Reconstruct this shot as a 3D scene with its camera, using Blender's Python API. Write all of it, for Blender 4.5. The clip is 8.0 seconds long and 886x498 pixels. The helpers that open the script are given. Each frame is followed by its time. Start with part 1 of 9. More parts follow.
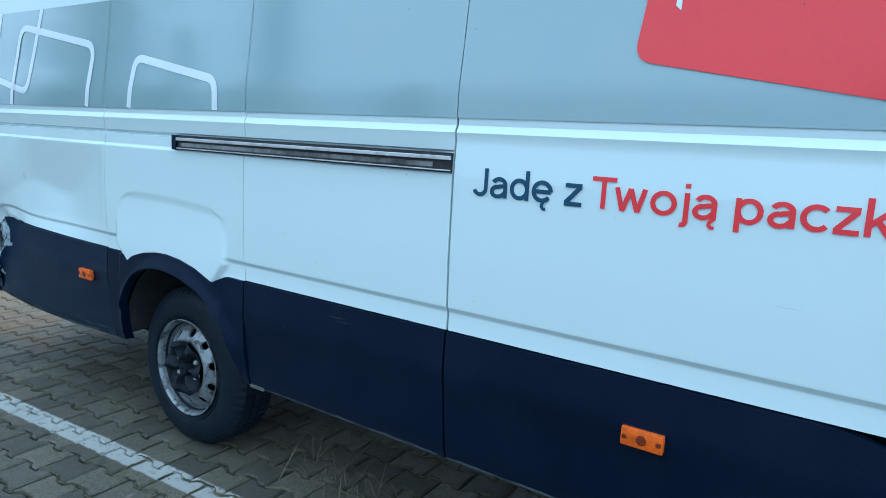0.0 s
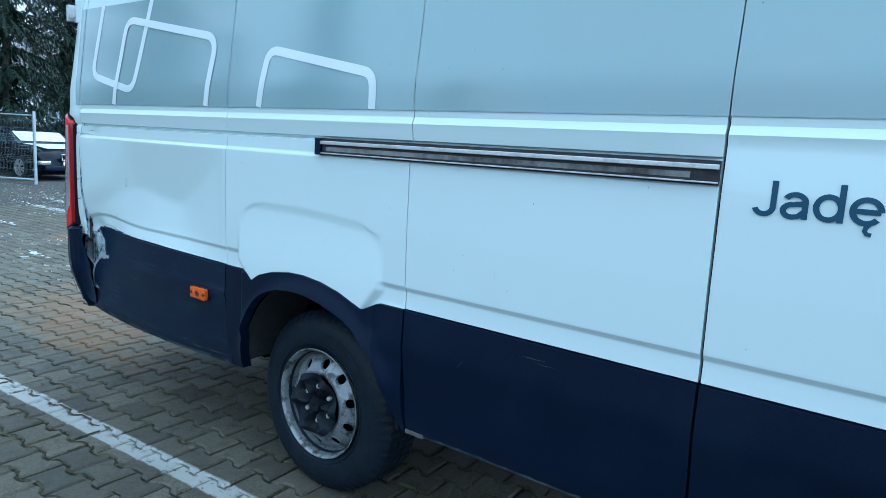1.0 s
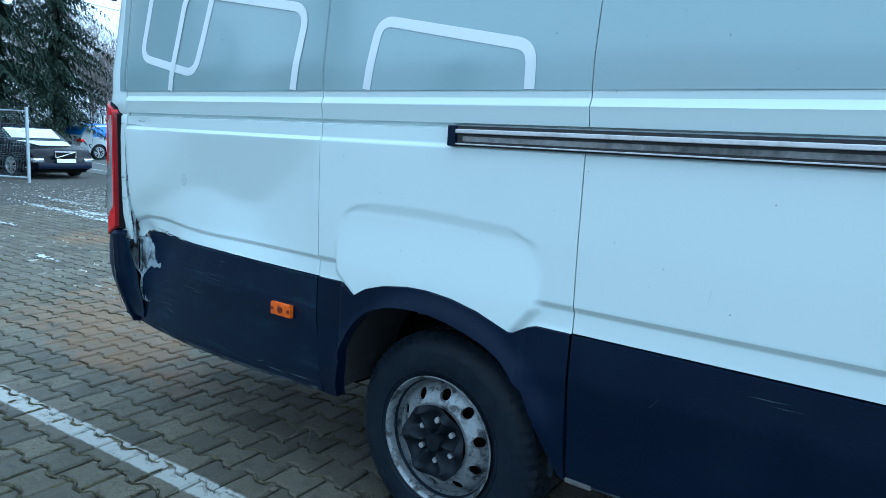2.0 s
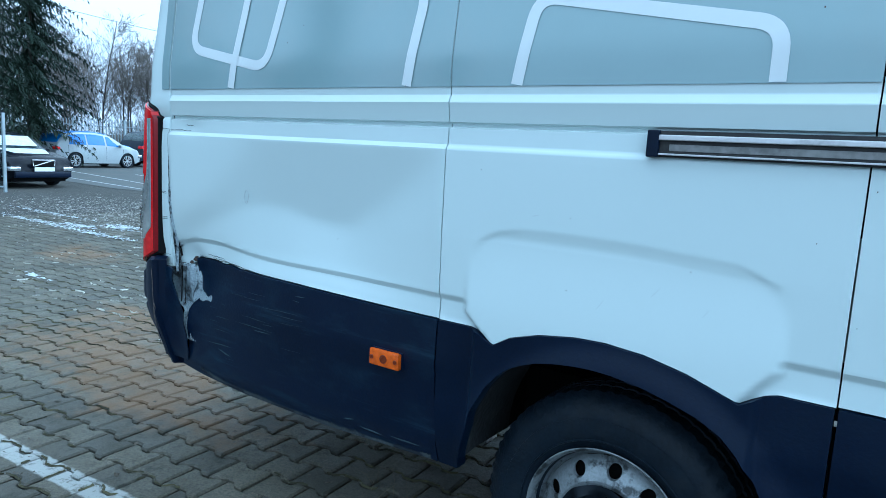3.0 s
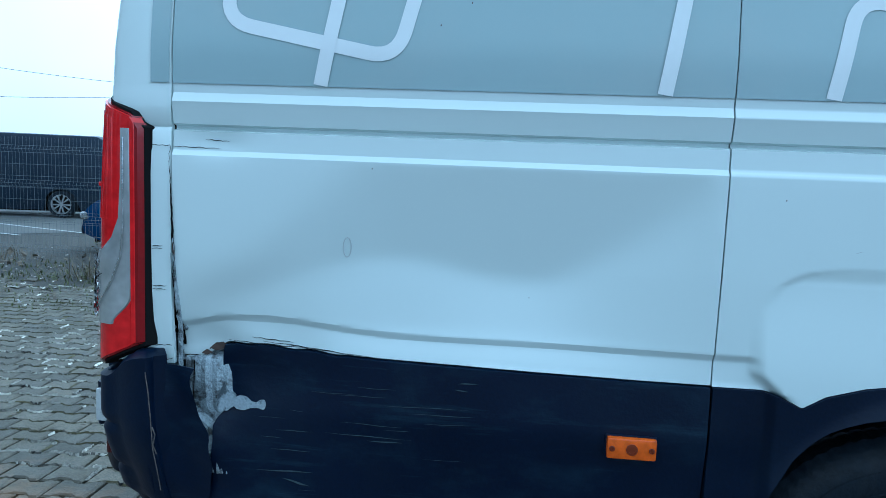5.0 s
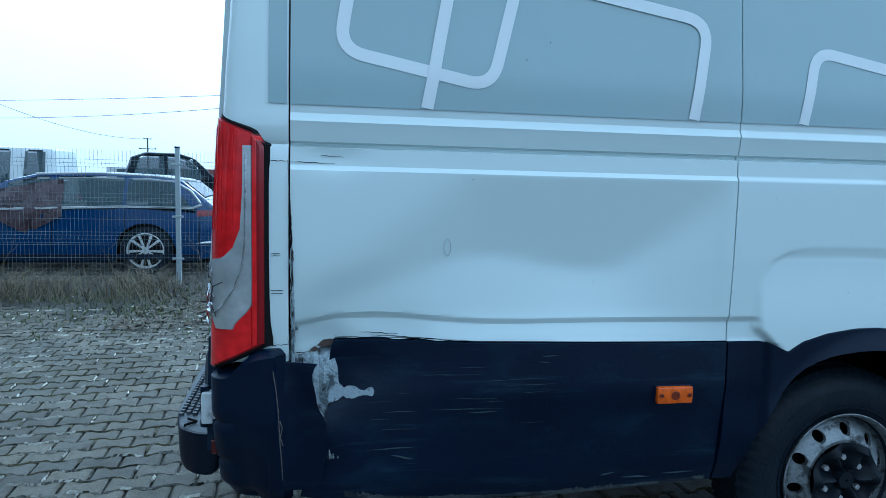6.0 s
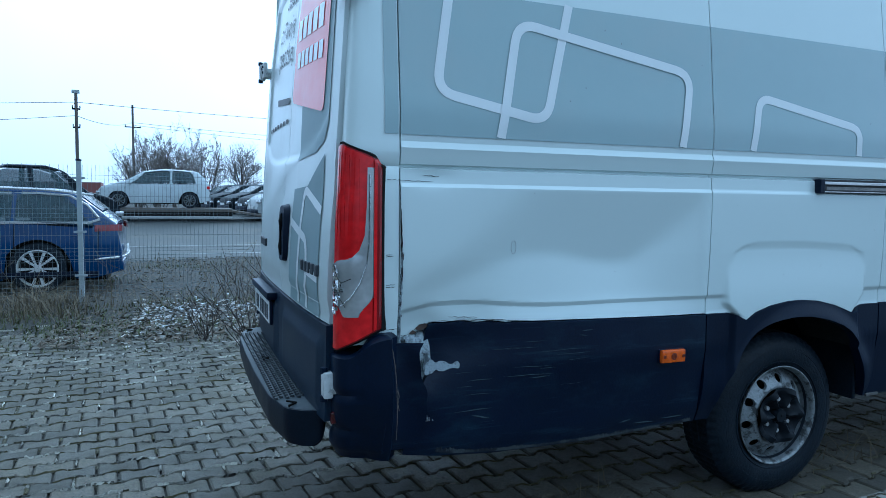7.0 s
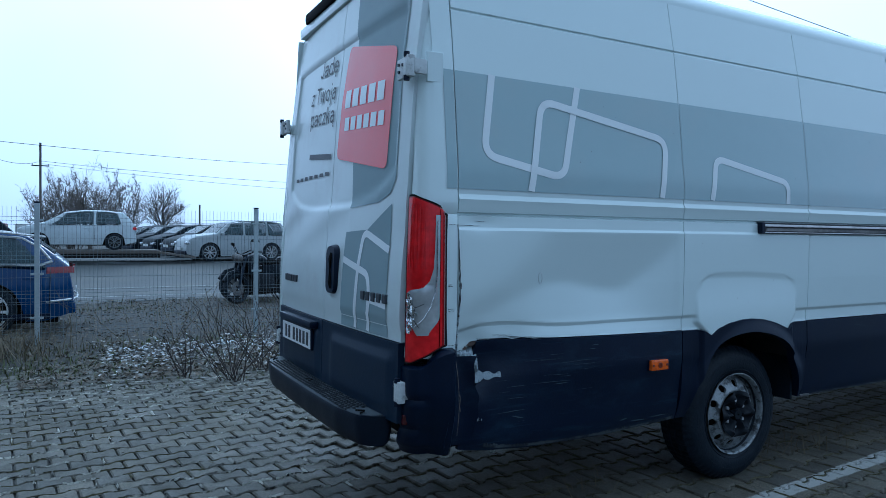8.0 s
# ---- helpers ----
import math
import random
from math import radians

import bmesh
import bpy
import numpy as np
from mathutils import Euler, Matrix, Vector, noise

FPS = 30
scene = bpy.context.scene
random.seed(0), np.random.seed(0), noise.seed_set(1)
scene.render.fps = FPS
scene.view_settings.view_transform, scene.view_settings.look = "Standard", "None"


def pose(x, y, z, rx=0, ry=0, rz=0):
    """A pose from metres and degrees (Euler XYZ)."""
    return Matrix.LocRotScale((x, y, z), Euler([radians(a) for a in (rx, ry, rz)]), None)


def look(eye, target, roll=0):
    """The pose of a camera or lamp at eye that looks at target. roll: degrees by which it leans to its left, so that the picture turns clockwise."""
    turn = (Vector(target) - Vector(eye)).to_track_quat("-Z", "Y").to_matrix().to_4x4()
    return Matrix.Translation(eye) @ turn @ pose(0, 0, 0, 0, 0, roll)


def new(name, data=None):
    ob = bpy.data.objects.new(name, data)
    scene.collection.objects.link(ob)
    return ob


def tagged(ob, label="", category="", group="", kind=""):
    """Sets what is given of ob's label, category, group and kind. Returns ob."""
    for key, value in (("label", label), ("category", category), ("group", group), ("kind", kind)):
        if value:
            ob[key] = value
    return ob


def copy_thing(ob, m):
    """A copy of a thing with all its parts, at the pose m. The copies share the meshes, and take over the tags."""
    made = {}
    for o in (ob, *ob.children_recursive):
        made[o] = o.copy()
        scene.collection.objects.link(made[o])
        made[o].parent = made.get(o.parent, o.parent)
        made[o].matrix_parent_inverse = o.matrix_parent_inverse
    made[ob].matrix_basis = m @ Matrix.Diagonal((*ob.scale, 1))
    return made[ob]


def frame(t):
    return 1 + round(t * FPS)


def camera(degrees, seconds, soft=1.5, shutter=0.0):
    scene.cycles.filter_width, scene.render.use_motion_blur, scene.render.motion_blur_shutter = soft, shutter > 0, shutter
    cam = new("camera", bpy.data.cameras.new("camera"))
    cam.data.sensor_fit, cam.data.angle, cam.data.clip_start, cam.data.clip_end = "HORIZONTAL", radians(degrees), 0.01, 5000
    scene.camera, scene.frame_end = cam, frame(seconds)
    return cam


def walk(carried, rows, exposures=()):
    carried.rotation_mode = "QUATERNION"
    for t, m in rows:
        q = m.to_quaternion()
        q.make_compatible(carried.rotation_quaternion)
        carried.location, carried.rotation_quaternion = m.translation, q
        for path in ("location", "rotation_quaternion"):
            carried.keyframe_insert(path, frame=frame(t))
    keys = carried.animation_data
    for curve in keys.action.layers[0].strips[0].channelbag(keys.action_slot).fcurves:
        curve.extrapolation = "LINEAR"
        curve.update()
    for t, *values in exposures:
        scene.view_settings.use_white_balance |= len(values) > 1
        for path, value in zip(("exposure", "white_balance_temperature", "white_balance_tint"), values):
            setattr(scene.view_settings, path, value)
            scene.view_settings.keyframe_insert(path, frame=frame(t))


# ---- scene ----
cam = camera(66.3, 8.0, 0.5)
PATH = [
    (0, (-0.051, -0.112, 1.442), (-1.182, 1.509, 1.13), 3.1),
    (0.5, (-0.382, -0.075, 1.415), (-1.574, 1.501, 1.107), 3.3),
    (1, (-0.748, -0.097, 1.407), (-1.953, 1.47, 1.107), 3.3),
    (1.5, (-1.093, -0.137, 1.374), (-2.286, 1.441, 1.084), 3.2),
    (2, (-1.422, -0.079, 1.357), (-2.597, 1.51, 1.048), 3.1),
    (2.2, (-1.582, -0.033, 1.373), (-2.748, 1.563, 1.068), 3.1),
    (3.3, (-2.395, 0.072, 1.324), (-3.452, 1.749, 1.06), 3.2),
    (3.5, (-2.591, 0.142, 1.333), (-3.559, 1.873, 1.077), 3.1),
    (4, (-2.895, 0.182, 1.324), (-3.693, 2.002, 1.099), 2.9),
    (4.2, (-3.074, 0.151, 1.319), (-3.782, 2.007, 1.092), 2.7),
    (5.3, (-3.975, -0.043, 1.31), (-3.94, 1.947, 1.107), 1.9),
    (5.5, (-4.132, -0.087, 1.3), (-3.977, 1.897, 1.101), 1.6),
    (5.8, (-4.316, -0.181, 1.289), (-4.048, 1.792, 1.099), 1.6),
    (6, (-4.475, -0.25, 1.313), (-4.114, 1.708, 1.123), 1.3),
    (6.3, (-4.69, -0.289, 1.295), (-4.21, 1.644, 1.119), 1.3),
    (6.5, (-4.864, -0.314, 1.316), (-4.305, 1.598, 1.138), 1.1),
    (7, (-5.258, -0.528, 1.31), (-4.513, 1.322, 1.158), 0.8),
    (7.2, (-5.378, -0.606, 1.304), (-4.579, 1.224, 1.182), 0.8),
    (7.5, (-5.594, -0.735, 1.317), (-4.708, 1.056, 1.239), 0.7),
    (8, (-5.953, -0.818, 1.311), (-4.993, 0.936, 1.278), 0.5),
]
# the clip's camera closes down as the bright sky comes into view
EXPOSURES = [(0.0, 0.48, 4400, -6), (2.0, 0.39, 4290, -8), (3.5, 0.31, 4270, -7), (5.5, 0.0, 4210, -8), (6.2, -0.14, 4210, -6), (7.0, -0.32, 4200, -5), (8.0, -0.76, 4220, -1)]
walk(cam, [(t, look(eye, target, roll)) for t, eye, target, roll in PATH], EXPOSURES)

# ---- world and sun: overcast winter day ----
world = bpy.data.worlds.new("overcast_sky")
scene.world = world
world.use_nodes = True
wn, wl = world.node_tree.nodes, world.node_tree.links
wn.clear()
w_out = wn.new("ShaderNodeOutputWorld")
w_bg = wn.new("ShaderNodeBackground")
w_sky = wn.new("ShaderNodeTexSky")
w_sky.sky_type = "NISHITA"
w_sky.sun_disc = False
w_sky.sun_elevation, w_sky.sun_rotation = radians(24), radians(22)
w_sky.dust_density, w_sky.air_density = 3.0, 1.0
w_geo = wn.new("ShaderNodeTexCoord")
w_sep = wn.new("ShaderNodeSeparateXYZ")
w_ramp = wn.new("ShaderNodeValToRGB")
w_ramp.color_ramp.elements[0].position, w_ramp.color_ramp.elements[0].color = 0.0, (0.79, 0.78, 0.82, 1)
w_ramp.color_ramp.elements[1].position, w_ramp.color_ramp.elements[1].color = 0.42, (1.20, 1.16, 1.12, 1)
mid = w_ramp.color_ramp.elements.new(0.12)
mid.color = (0.97, 0.94, 0.96, 1)
w_noise = wn.new("ShaderNodeTexNoise")
w_noise.inputs["Scale"].default_value, w_noise.inputs["Detail"].default_value = 2.2, 4
w_cloud = wn.new("ShaderNodeMapRange")
w_cloud.inputs["From Min"].default_value, w_cloud.inputs["From Max"].default_value = 0.35, 0.7
w_cloud.inputs["To Min"].default_value, w_cloud.inputs["To Max"].default_value = 0.92, 1.06
w_mul = wn.new("ShaderNodeMix"); w_mul.data_type, w_mul.blend_type = "RGBA", "MULTIPLY"
w_mul.inputs["Factor"].default_value = 1.0
w_mix = wn.new("ShaderNodeMix"); w_mix.data_type = "RGBA"
w_mix.inputs["Factor"].default_value = 0.94
w_scale = wn.new("ShaderNodeMix"); w_scale.data_type, w_scale.blend_type = "RGBA", "MULTIPLY"
w_scale.inputs["Factor"].default_value = 1.0
w_scale.inputs["B"].default_value = (0.09, 0.09, 0.09, 1)
wl.new(w_geo.outputs["Generated"], w_sep.inputs[0])
wl.new(w_sep.outputs["Z"], w_ramp.inputs["Fac"])
wl.new(w_geo.outputs["Generated"], w_noise.inputs["Vector"])
wl.new(w_noise.outputs["Fac"], w_cloud.inputs["Value"])
wl.new(w_ramp.outputs["Color"], w_mul.inputs["A"])
wl.new(w_cloud.outputs["Result"], w_mul.inputs["B"])
# the veiled sun brightens the sky on its side
w_dot = wn.new("ShaderNodeVectorMath"); w_dot.operation = "DOT_PRODUCT"
w_dot.inputs[1].default_value = Vector((0.42, 0.64, 0.64)).normalized()
w_glow = wn.new("ShaderNodeMapRange")
for key, value in (("From Min", -0.9), ("From Max", 0.95), ("To Min", 0.62), ("To Max", 1.75)):
    w_glow.inputs[key].default_value = value
w_side = wn.new("ShaderNodeMix"); w_side.data_type, w_side.blend_type = "RGBA", "MULTIPLY"
w_side.inputs["Factor"].default_value = 1.0
wl.new(w_geo.outputs["Generated"], w_dot.inputs[0])
wl.new(w_dot.outputs["Value"], w_glow.inputs["Value"])
wl.new(w_mul.outputs["Result"], w_side.inputs["A"])
wl.new(w_glow.outputs["Result"], w_side.inputs["B"])
wl.new(w_sky.outputs["Color"], w_scale.inputs["A"])
wl.new(w_scale.outputs["Result"], w_mix.inputs["A"])
w_veil = wn.new("ShaderNodeMapRange"); w_veil.interpolation_type = "SMOOTHSTEP"
for key, value in (("From Min", 0.25), ("From Max", 1.0), ("To Min", 1.0), ("To Max", 1.38)):
    w_veil.inputs[key].default_value = value
w_white = wn.new("ShaderNodeMix"); w_white.data_type, w_white.blend_type = "RGBA", "MULTIPLY"
w_white.inputs["Factor"].default_value = 1.0
wl.new(w_dot.outputs["Value"], w_veil.inputs["Value"])
wl.new(w_side.outputs["Result"], w_white.inputs["A"])
wl.new(w_veil.outputs["Result"], w_white.inputs["B"])
wl.new(w_white.outputs["Result"], w_mix.inputs["B"])
wl.new(w_mix.outputs["Result"], w_bg.inputs["Color"])
w_bg.inputs["Strength"].default_value = 1.0
wl.new(w_bg.outputs["Background"], w_out.inputs["Surface"])

sun_data = bpy.data.lights.new("sun", "SUN")
sun_data.energy, sun_data.angle, sun_data.color = 1.05, radians(25), (1.0, 0.94, 0.86)
sun = new("sun", sun_data)
sun.matrix_world = look((9, 22, 14), (0, 0, 0))

# ---- materials ----
def mat(name, base, rough=0.6, metal=0.0, var=0.12, scale=6.0, fine=60.0, bump=0.0, coat=0.0, dirt=None, dirt_amount=0.0,
        spec=0.5, rough_var=0.1, island=0.0, objrand=0.0, dirt_scale=1.5, trans=0.0, alpha=1.0, dirt_edge=(0.5, 0.68)):
    """A procedural surface: a base colour varied at two scales, patches of dirt, fine relief."""
    m = bpy.data.materials.new(name)
    m.use_nodes = True
    n, l = m.node_tree.nodes, m.node_tree.links
    b = n["Principled BSDF"]
    tc = n.new("ShaderNodeTexCoord")
    n1 = n.new("ShaderNodeTexNoise"); n1.inputs["Scale"].default_value, n1.inputs["Detail"].default_value = scale, 5
    n2 = n.new("ShaderNodeTexNoise"); n2.inputs["Scale"].default_value, n2.inputs["Detail"].default_value = fine, 3
    l.new(tc.outputs["Object"], n1.inputs["Vector"])
    l.new(tc.outputs["Object"], n2.inputs["Vector"])
    add = n.new("ShaderNodeMath"); add.operation = "ADD"
    l.new(n1.outputs["Fac"], add.inputs[0]); l.new(n2.outputs["Fac"], add.inputs[1])
    last = add.outputs[0]
    centre = 1.0
    if island or objrand:
        if island:
            g = n.new("ShaderNodeNewGeometry"); source = g.outputs["Random Per Island"]
        else:
            g = n.new("ShaderNodeObjectInfo"); source = g.outputs["Random"]
        k = n.new("ShaderNodeMath"); k.operation = "MULTIPLY_ADD"
        k.inputs[1].default_value = island or objrand
        l.new(source, k.inputs[0]); l.new(last, k.inputs[2])
        last = k.outputs[0]
        centre += 0.5 * (island or objrand)
    mr = n.new("ShaderNodeMapRange")
    mr.inputs["From Min"].default_value, mr.inputs["From Max"].default_value = centre - 0.5, centre + 0.5
    mr.inputs["To Min"].default_value, mr.inputs["To Max"].default_value = 1 - var, 1 + var
    mr.clamp = False
    l.new(last, mr.inputs["Value"])
    mul = n.new("ShaderNodeMix"); mul.data_type, mul.blend_type = "RGBA", "MULTIPLY"
    mul.inputs["Factor"].default_value = 1
    mul.inputs["A"].default_value = (*base, 1)
    l.new(mr.outputs["Result"], mul.inputs["B"])
    colour = mul.outputs["Result"]
    if dirt:
        nd = n.new("ShaderNodeTexNoise"); nd.inputs["Scale"].default_value, nd.inputs["Detail"].default_value = dirt_scale, 8
        nd.inputs["Roughness"].default_value = 0.65
        l.new(tc.outputs["Object"], nd.inputs["Vector"])
        dr = n.new("ShaderNodeMapRange")
        dr.inputs["From Min"].default_value, dr.inputs["From Max"].default_value = dirt_edge
        dr.inputs["To Max"].default_value = dirt_amount
        l.new(nd.outputs["Fac"], dr.inputs["Value"])
        dm = n.new("ShaderNodeMix"); dm.data_type = "RGBA"
        dm.inputs["B"].default_value = (*dirt, 1)
        l.new(dr.outputs["Result"], dm.inputs["Factor"]); l.new(colour, dm.inputs["A"])
        colour = dm.outputs["Result"]
    l.new(colour, b.inputs["Base Color"])
    rr = n.new("ShaderNodeMapRange")
    rr.inputs["To Min"].default_value, rr.inputs["To Max"].default_value = max(0.02, rough - rough_var), min(1, rough + rough_var)
    l.new(n1.outputs["Fac"], rr.inputs["Value"])
    l.new(rr.outputs["Result"], b.inputs["Roughness"])
    b.inputs["Metallic"].default_value = metal
    b.inputs["Specular IOR Level"].default_value = spec
    b.inputs["Coat Weight"].default_value = coat
    b.inputs["Coat Roughness"].default_value = 0.08
    b.inputs["Transmission Weight"].default_value = trans
    b.inputs["Alpha"].default_value = alpha
    if bump:
        bp = n.new("ShaderNodeBump")
        bp.inputs["Strength"].default_value, bp.inputs["Distance"].default_value = bump, 0.01
        l.new(add.outputs[0], bp.inputs["Height"]); l.new(bp.outputs["Normal"], b.inputs["Normal"])
    return m


WHITE = mat("white_paint", (0.664, 0.744, 0.738), 0.26, var=0.006, scale=1.2, fine=9, coat=0.35, rough_var=0.015)
VINYL = mat("grey_vinyl", (0.308, 0.404, 0.420), 0.12, var=0.02, scale=1.5, fine=12, coat=0.9, dirt=(0.36, 0.37, 0.36), dirt_amount=0.25, rough_var=0.06)
# darker, duller vinyl and paint copies: the rear doors' shade is in the colour
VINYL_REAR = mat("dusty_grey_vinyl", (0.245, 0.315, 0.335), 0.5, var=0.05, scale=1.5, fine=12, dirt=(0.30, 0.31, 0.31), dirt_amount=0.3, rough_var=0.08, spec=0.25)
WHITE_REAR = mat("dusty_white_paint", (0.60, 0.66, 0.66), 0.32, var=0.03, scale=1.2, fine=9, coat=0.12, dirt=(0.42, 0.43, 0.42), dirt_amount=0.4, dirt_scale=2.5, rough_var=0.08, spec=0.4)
STRIPE = mat("white_vinyl", (0.74, 0.77, 0.78), 0.35, var=0.02, coat=0.15)
RED_VINYL = mat("red_vinyl", (0.66, 0.030, 0.036), 0.34, var=0.04, coat=0.2)
NAVY_VINYL = mat("navy_vinyl", (0.014, 0.055, 0.105), 0.4, var=0.05)
BLACKBAR = mat("black_print", (0.03, 0.035, 0.045), 0.5, var=0.05)
CLAD = mat("dark_plastic", (0.0018, 0.0059, 0.0205), 0.42, var=0.35, scale=3, fine=110, bump=0.06, dirt=(0.008, 0.015, 0.028), dirt_amount=0.45, dirt_scale=3.5, spec=0.20, dirt_edge=(0.48, 0.78))
# lighter cladding for the rear doors, the reflected sky mixed into its colour
CLAD_SKYLIT = mat("faded_dark_plastic", (0.0055, 0.0150, 0.0360), 0.42, var=0.3, scale=3, fine=110, bump=0.06, dirt=(0.013, 0.025, 0.046), dirt_amount=0.6, dirt_scale=3.5, spec=0.25)


def scraped(m, colour, amount):
    """Long hazy scrapes along the thing's x, laid over a surface's colour."""
    n, l = m.node_tree.nodes, m.node_tree.links
    b = n["Principled BSDF"]
    before = b.inputs["Base Color"].links[0].from_socket
    tc = n.new("ShaderNodeTexCoord")
    both = []
    for stretch, scale, lo, hi in (((1.3, 1, 15), 1.6, 0.58, 0.78), ((3, 1, 70), 1.0, 0.62, 0.78), ((1.5, 1, 3.2), 2.4, 0.52, 0.95)):
        mp = n.new("ShaderNodeMapping"); mp.inputs["Scale"].default_value = stretch
        tx = n.new("ShaderNodeTexNoise"); tx.inputs["Scale"].default_value, tx.inputs["Detail"].default_value = scale, 6
        tx.inputs["Roughness"].default_value = 0.7
        mr = n.new("ShaderNodeMapRange")
        mr.inputs["From Min"].default_value, mr.inputs["From Max"].default_value, mr.inputs["To Max"].default_value = lo, hi, amount
        l.new(tc.outputs["Object"], mp.inputs["Vector"]); l.new(mp.outputs["Vector"], tx.inputs["Vector"]); l.new(tx.outputs["Fac"], mr.inputs["Value"])
        both.append(mr.outputs["Result"])
    for f in both:
        mx = n.new("ShaderNodeMix"); mx.data_type = "RGBA"
        mx.inputs["B"].default_value = (*colour, 1)
        l.new(f, mx.inputs["Factor"]); l.new(before, mx.inputs["A"])
        before = mx.outputs["Result"]
    l.new(before, b.inputs["Base Color"])
    return m


def dusty(m, weight, tint):
    """A thin bloom of road dust over dark plastic."""
    b = m.node_tree.nodes["Principled BSDF"]
    b.inputs["Sheen Weight"].default_value, b.inputs["Sheen Roughness"].default_value = weight, 0.45
    b.inputs["Sheen Tint"].default_value = (*tint, 1)
    return m


dusty(CLAD, 0.025, (0.22, 0.52, 1.0))
CLAD_WORN = scraped(mat("scraped_dark_plastic", (0.0018, 0.0055, 0.0205), 0.42, var=0.35, scale=3, fine=110, bump=0.06, dirt=(0.008, 0.015, 0.028), dirt_amount=0.45, dirt_scale=3.5, spec=0.22, dirt_edge=(0.48, 0.78)), (0.026, 0.052, 0.080), 0.6)
dusty(CLAD_WORN, 0.050, (0.22, 0.52, 1.0))
CLAD_SCUFF = mat("scuffed_plastic", (0.034, 0.052, 0.066), 0.7, var=0.5, scale=30, fine=200)
GAP = mat("dark_gap", (0.0045, 0.0045, 0.005), 0.9, var=0.1, spec=0.2)
RUBBER = mat("tyre_rubber", (0.0070, 0.0115, 0.0190), 0.5, var=0.5, scale=12, fine=90, bump=0.25, dirt=(0.018, 0.022, 0.027), dirt_amount=0.5, dirt_scale=14, spec=0.18)
STEEL = mat("silver_wheel_paint", (0.25, 0.265, 0.275), 0.45, metal=0.45, var=0.35, scale=14, fine=120, dirt=(0.030, 0.032, 0.034), dirt_amount=0.9, dirt_scale=20, dirt_edge=(0.50, 0.60), bump=0.15)
HUBCAP = mat("black_hub_plastic", (0.007, 0.010, 0.015), 0.5, var=0.3, spec=0.15, dirt=(0.02, 0.02, 0.02), dirt_amount=0.25, dirt_scale=20)
NUT = mat("zinc_nut", (0.42, 0.42, 0.42), 0.5, metal=0.3)
ALU = mat("aluminium", (0.70, 0.68, 0.68), 0.35, metal=0.6, var=0.12, scale=12, fine=90, dirt=(0.12, 0.11, 0.10), dirt_amount=0.4, dirt_scale=14)
GRIME = mat("greasy_channel", (0.11, 0.105, 0.10), 0.6, var=0.5, scale=25, fine=80, dirt=(0.02, 0.02, 0.02), dirt_amount=0.8, dirt_scale=12)
AMBER = mat("amber_lens", (0.62, 0.105, 0.002), 0.16, var=0.35, scale=45, coat=0.25)
AMBER_DARK = mat("amber_inset", (0.16, 0.025, 0.004), 0.35, var=0.1)
RED_LENS = mat("red_lens", (0.52, 0.006, 0.009), 0.12, var=0.45, scale=11, coat=0.3, fine=34, spec=0.3)
RED_SIDE = mat("deep_red_lens", (0.18, 0.004, 0.007), 0.2, var=0.2, coat=0.2, spec=0.3)
RED_DARK = mat("dark_red_lens", (0.045, 0.002, 0.004), 0.2, var=0.2, coat=0.4)
CLEAR_LENS = mat("clear_lens", (0.50, 0.51, 0.51), 0.22, metal=0.55, var=0.30, scale=9, fine=30, coat=0.8)
CHROME = mat("reflector", (0.66, 0.68, 0.70), 0.18, metal=0.9, var=0.35, scale=30)
BARE = mat("bare_crumpled_metal", (0.35, 0.40, 0.43), 0.5, var=0.45, scale=18, fine=130, metal=0.1, dirt=(0.045, 0.047, 0.05), dirt_amount=0.9, dirt_scale=24, bump=0.5, dirt_edge=(0.50, 0.60))
RUST = mat("rusty_edge", (0.075, 0.052, 0.040), 0.8, var=0.5, scale=40, dirt=(0.05, 0.04, 0.04), dirt_amount=0.8, dirt_scale=30)
GLASS_DARK = mat("tinted_glass", (0.035, 0.045, 0.05), 0.06, var=0.1, coat=0.5, spec=0.8)
GLASS_CAR = mat("car_glass", (0.040, 0.068, 0.080), 0.05, var=0.4, scale=2, spec=0.5, alpha=0.72)
PLATE_WHITE = mat("plate_white", (0.75, 0.76, 0.76), 0.4, var=0.03)
GALV = mat("galvanised_steel", (0.36, 0.40, 0.42), 0.5, metal=0.4, var=0.18, scale=9, fine=70)
WIRE = mat("galvanised_wire", (0.15, 0.17, 0.18), 0.6, metal=0.2, var=0.25)
WOODPOLE = mat("grey_wood", (0.12, 0.105, 0.09), 0.9, var=0.3, scale=5, fine=60, bump=0.3)
BARK = mat("bark", (0.085, 0.072, 0.06), 0.95, var=0.35, scale=6, fine=40, bump=0.4)
SAPLING = mat("dark_sapling_bark", (0.038, 0.030, 0.026), 0.85, var=0.3)
TWIG = mat("twigs", (0.19, 0.165, 0.145), 0.95, var=0.3)
NEEDLE = mat("spruce_needles", (0.013, 0.027, 0.014), 0.8, var=0.5, scale=1.2, fine=14, island=0.5)
STRAW = mat("dry_stalks", (0.13, 0.108, 0.068), 0.9, var=0.35, island=0.6)
WEED = mat("dull_weeds", (0.075, 0.085, 0.03), 0.9, var=0.4, island=0.6)
PALE_LEAF = mat("pale_leaves", (0.23, 0.22, 0.20), 0.8, var=0.7, island=1.2)
LEAFLITTER = mat("leaf_litter", (0.095, 0.078, 0.056), 0.9, var=0.45, island=0.9)
SNOW = mat("old_snow", (0.48, 0.51, 0.53), 0.7, var=0.4, scale=8, fine=90)
TARP_BLUE = mat("blue_foil", (0.012, 0.12, 0.42), 0.35, var=0.3, scale=5, coat=0.2)
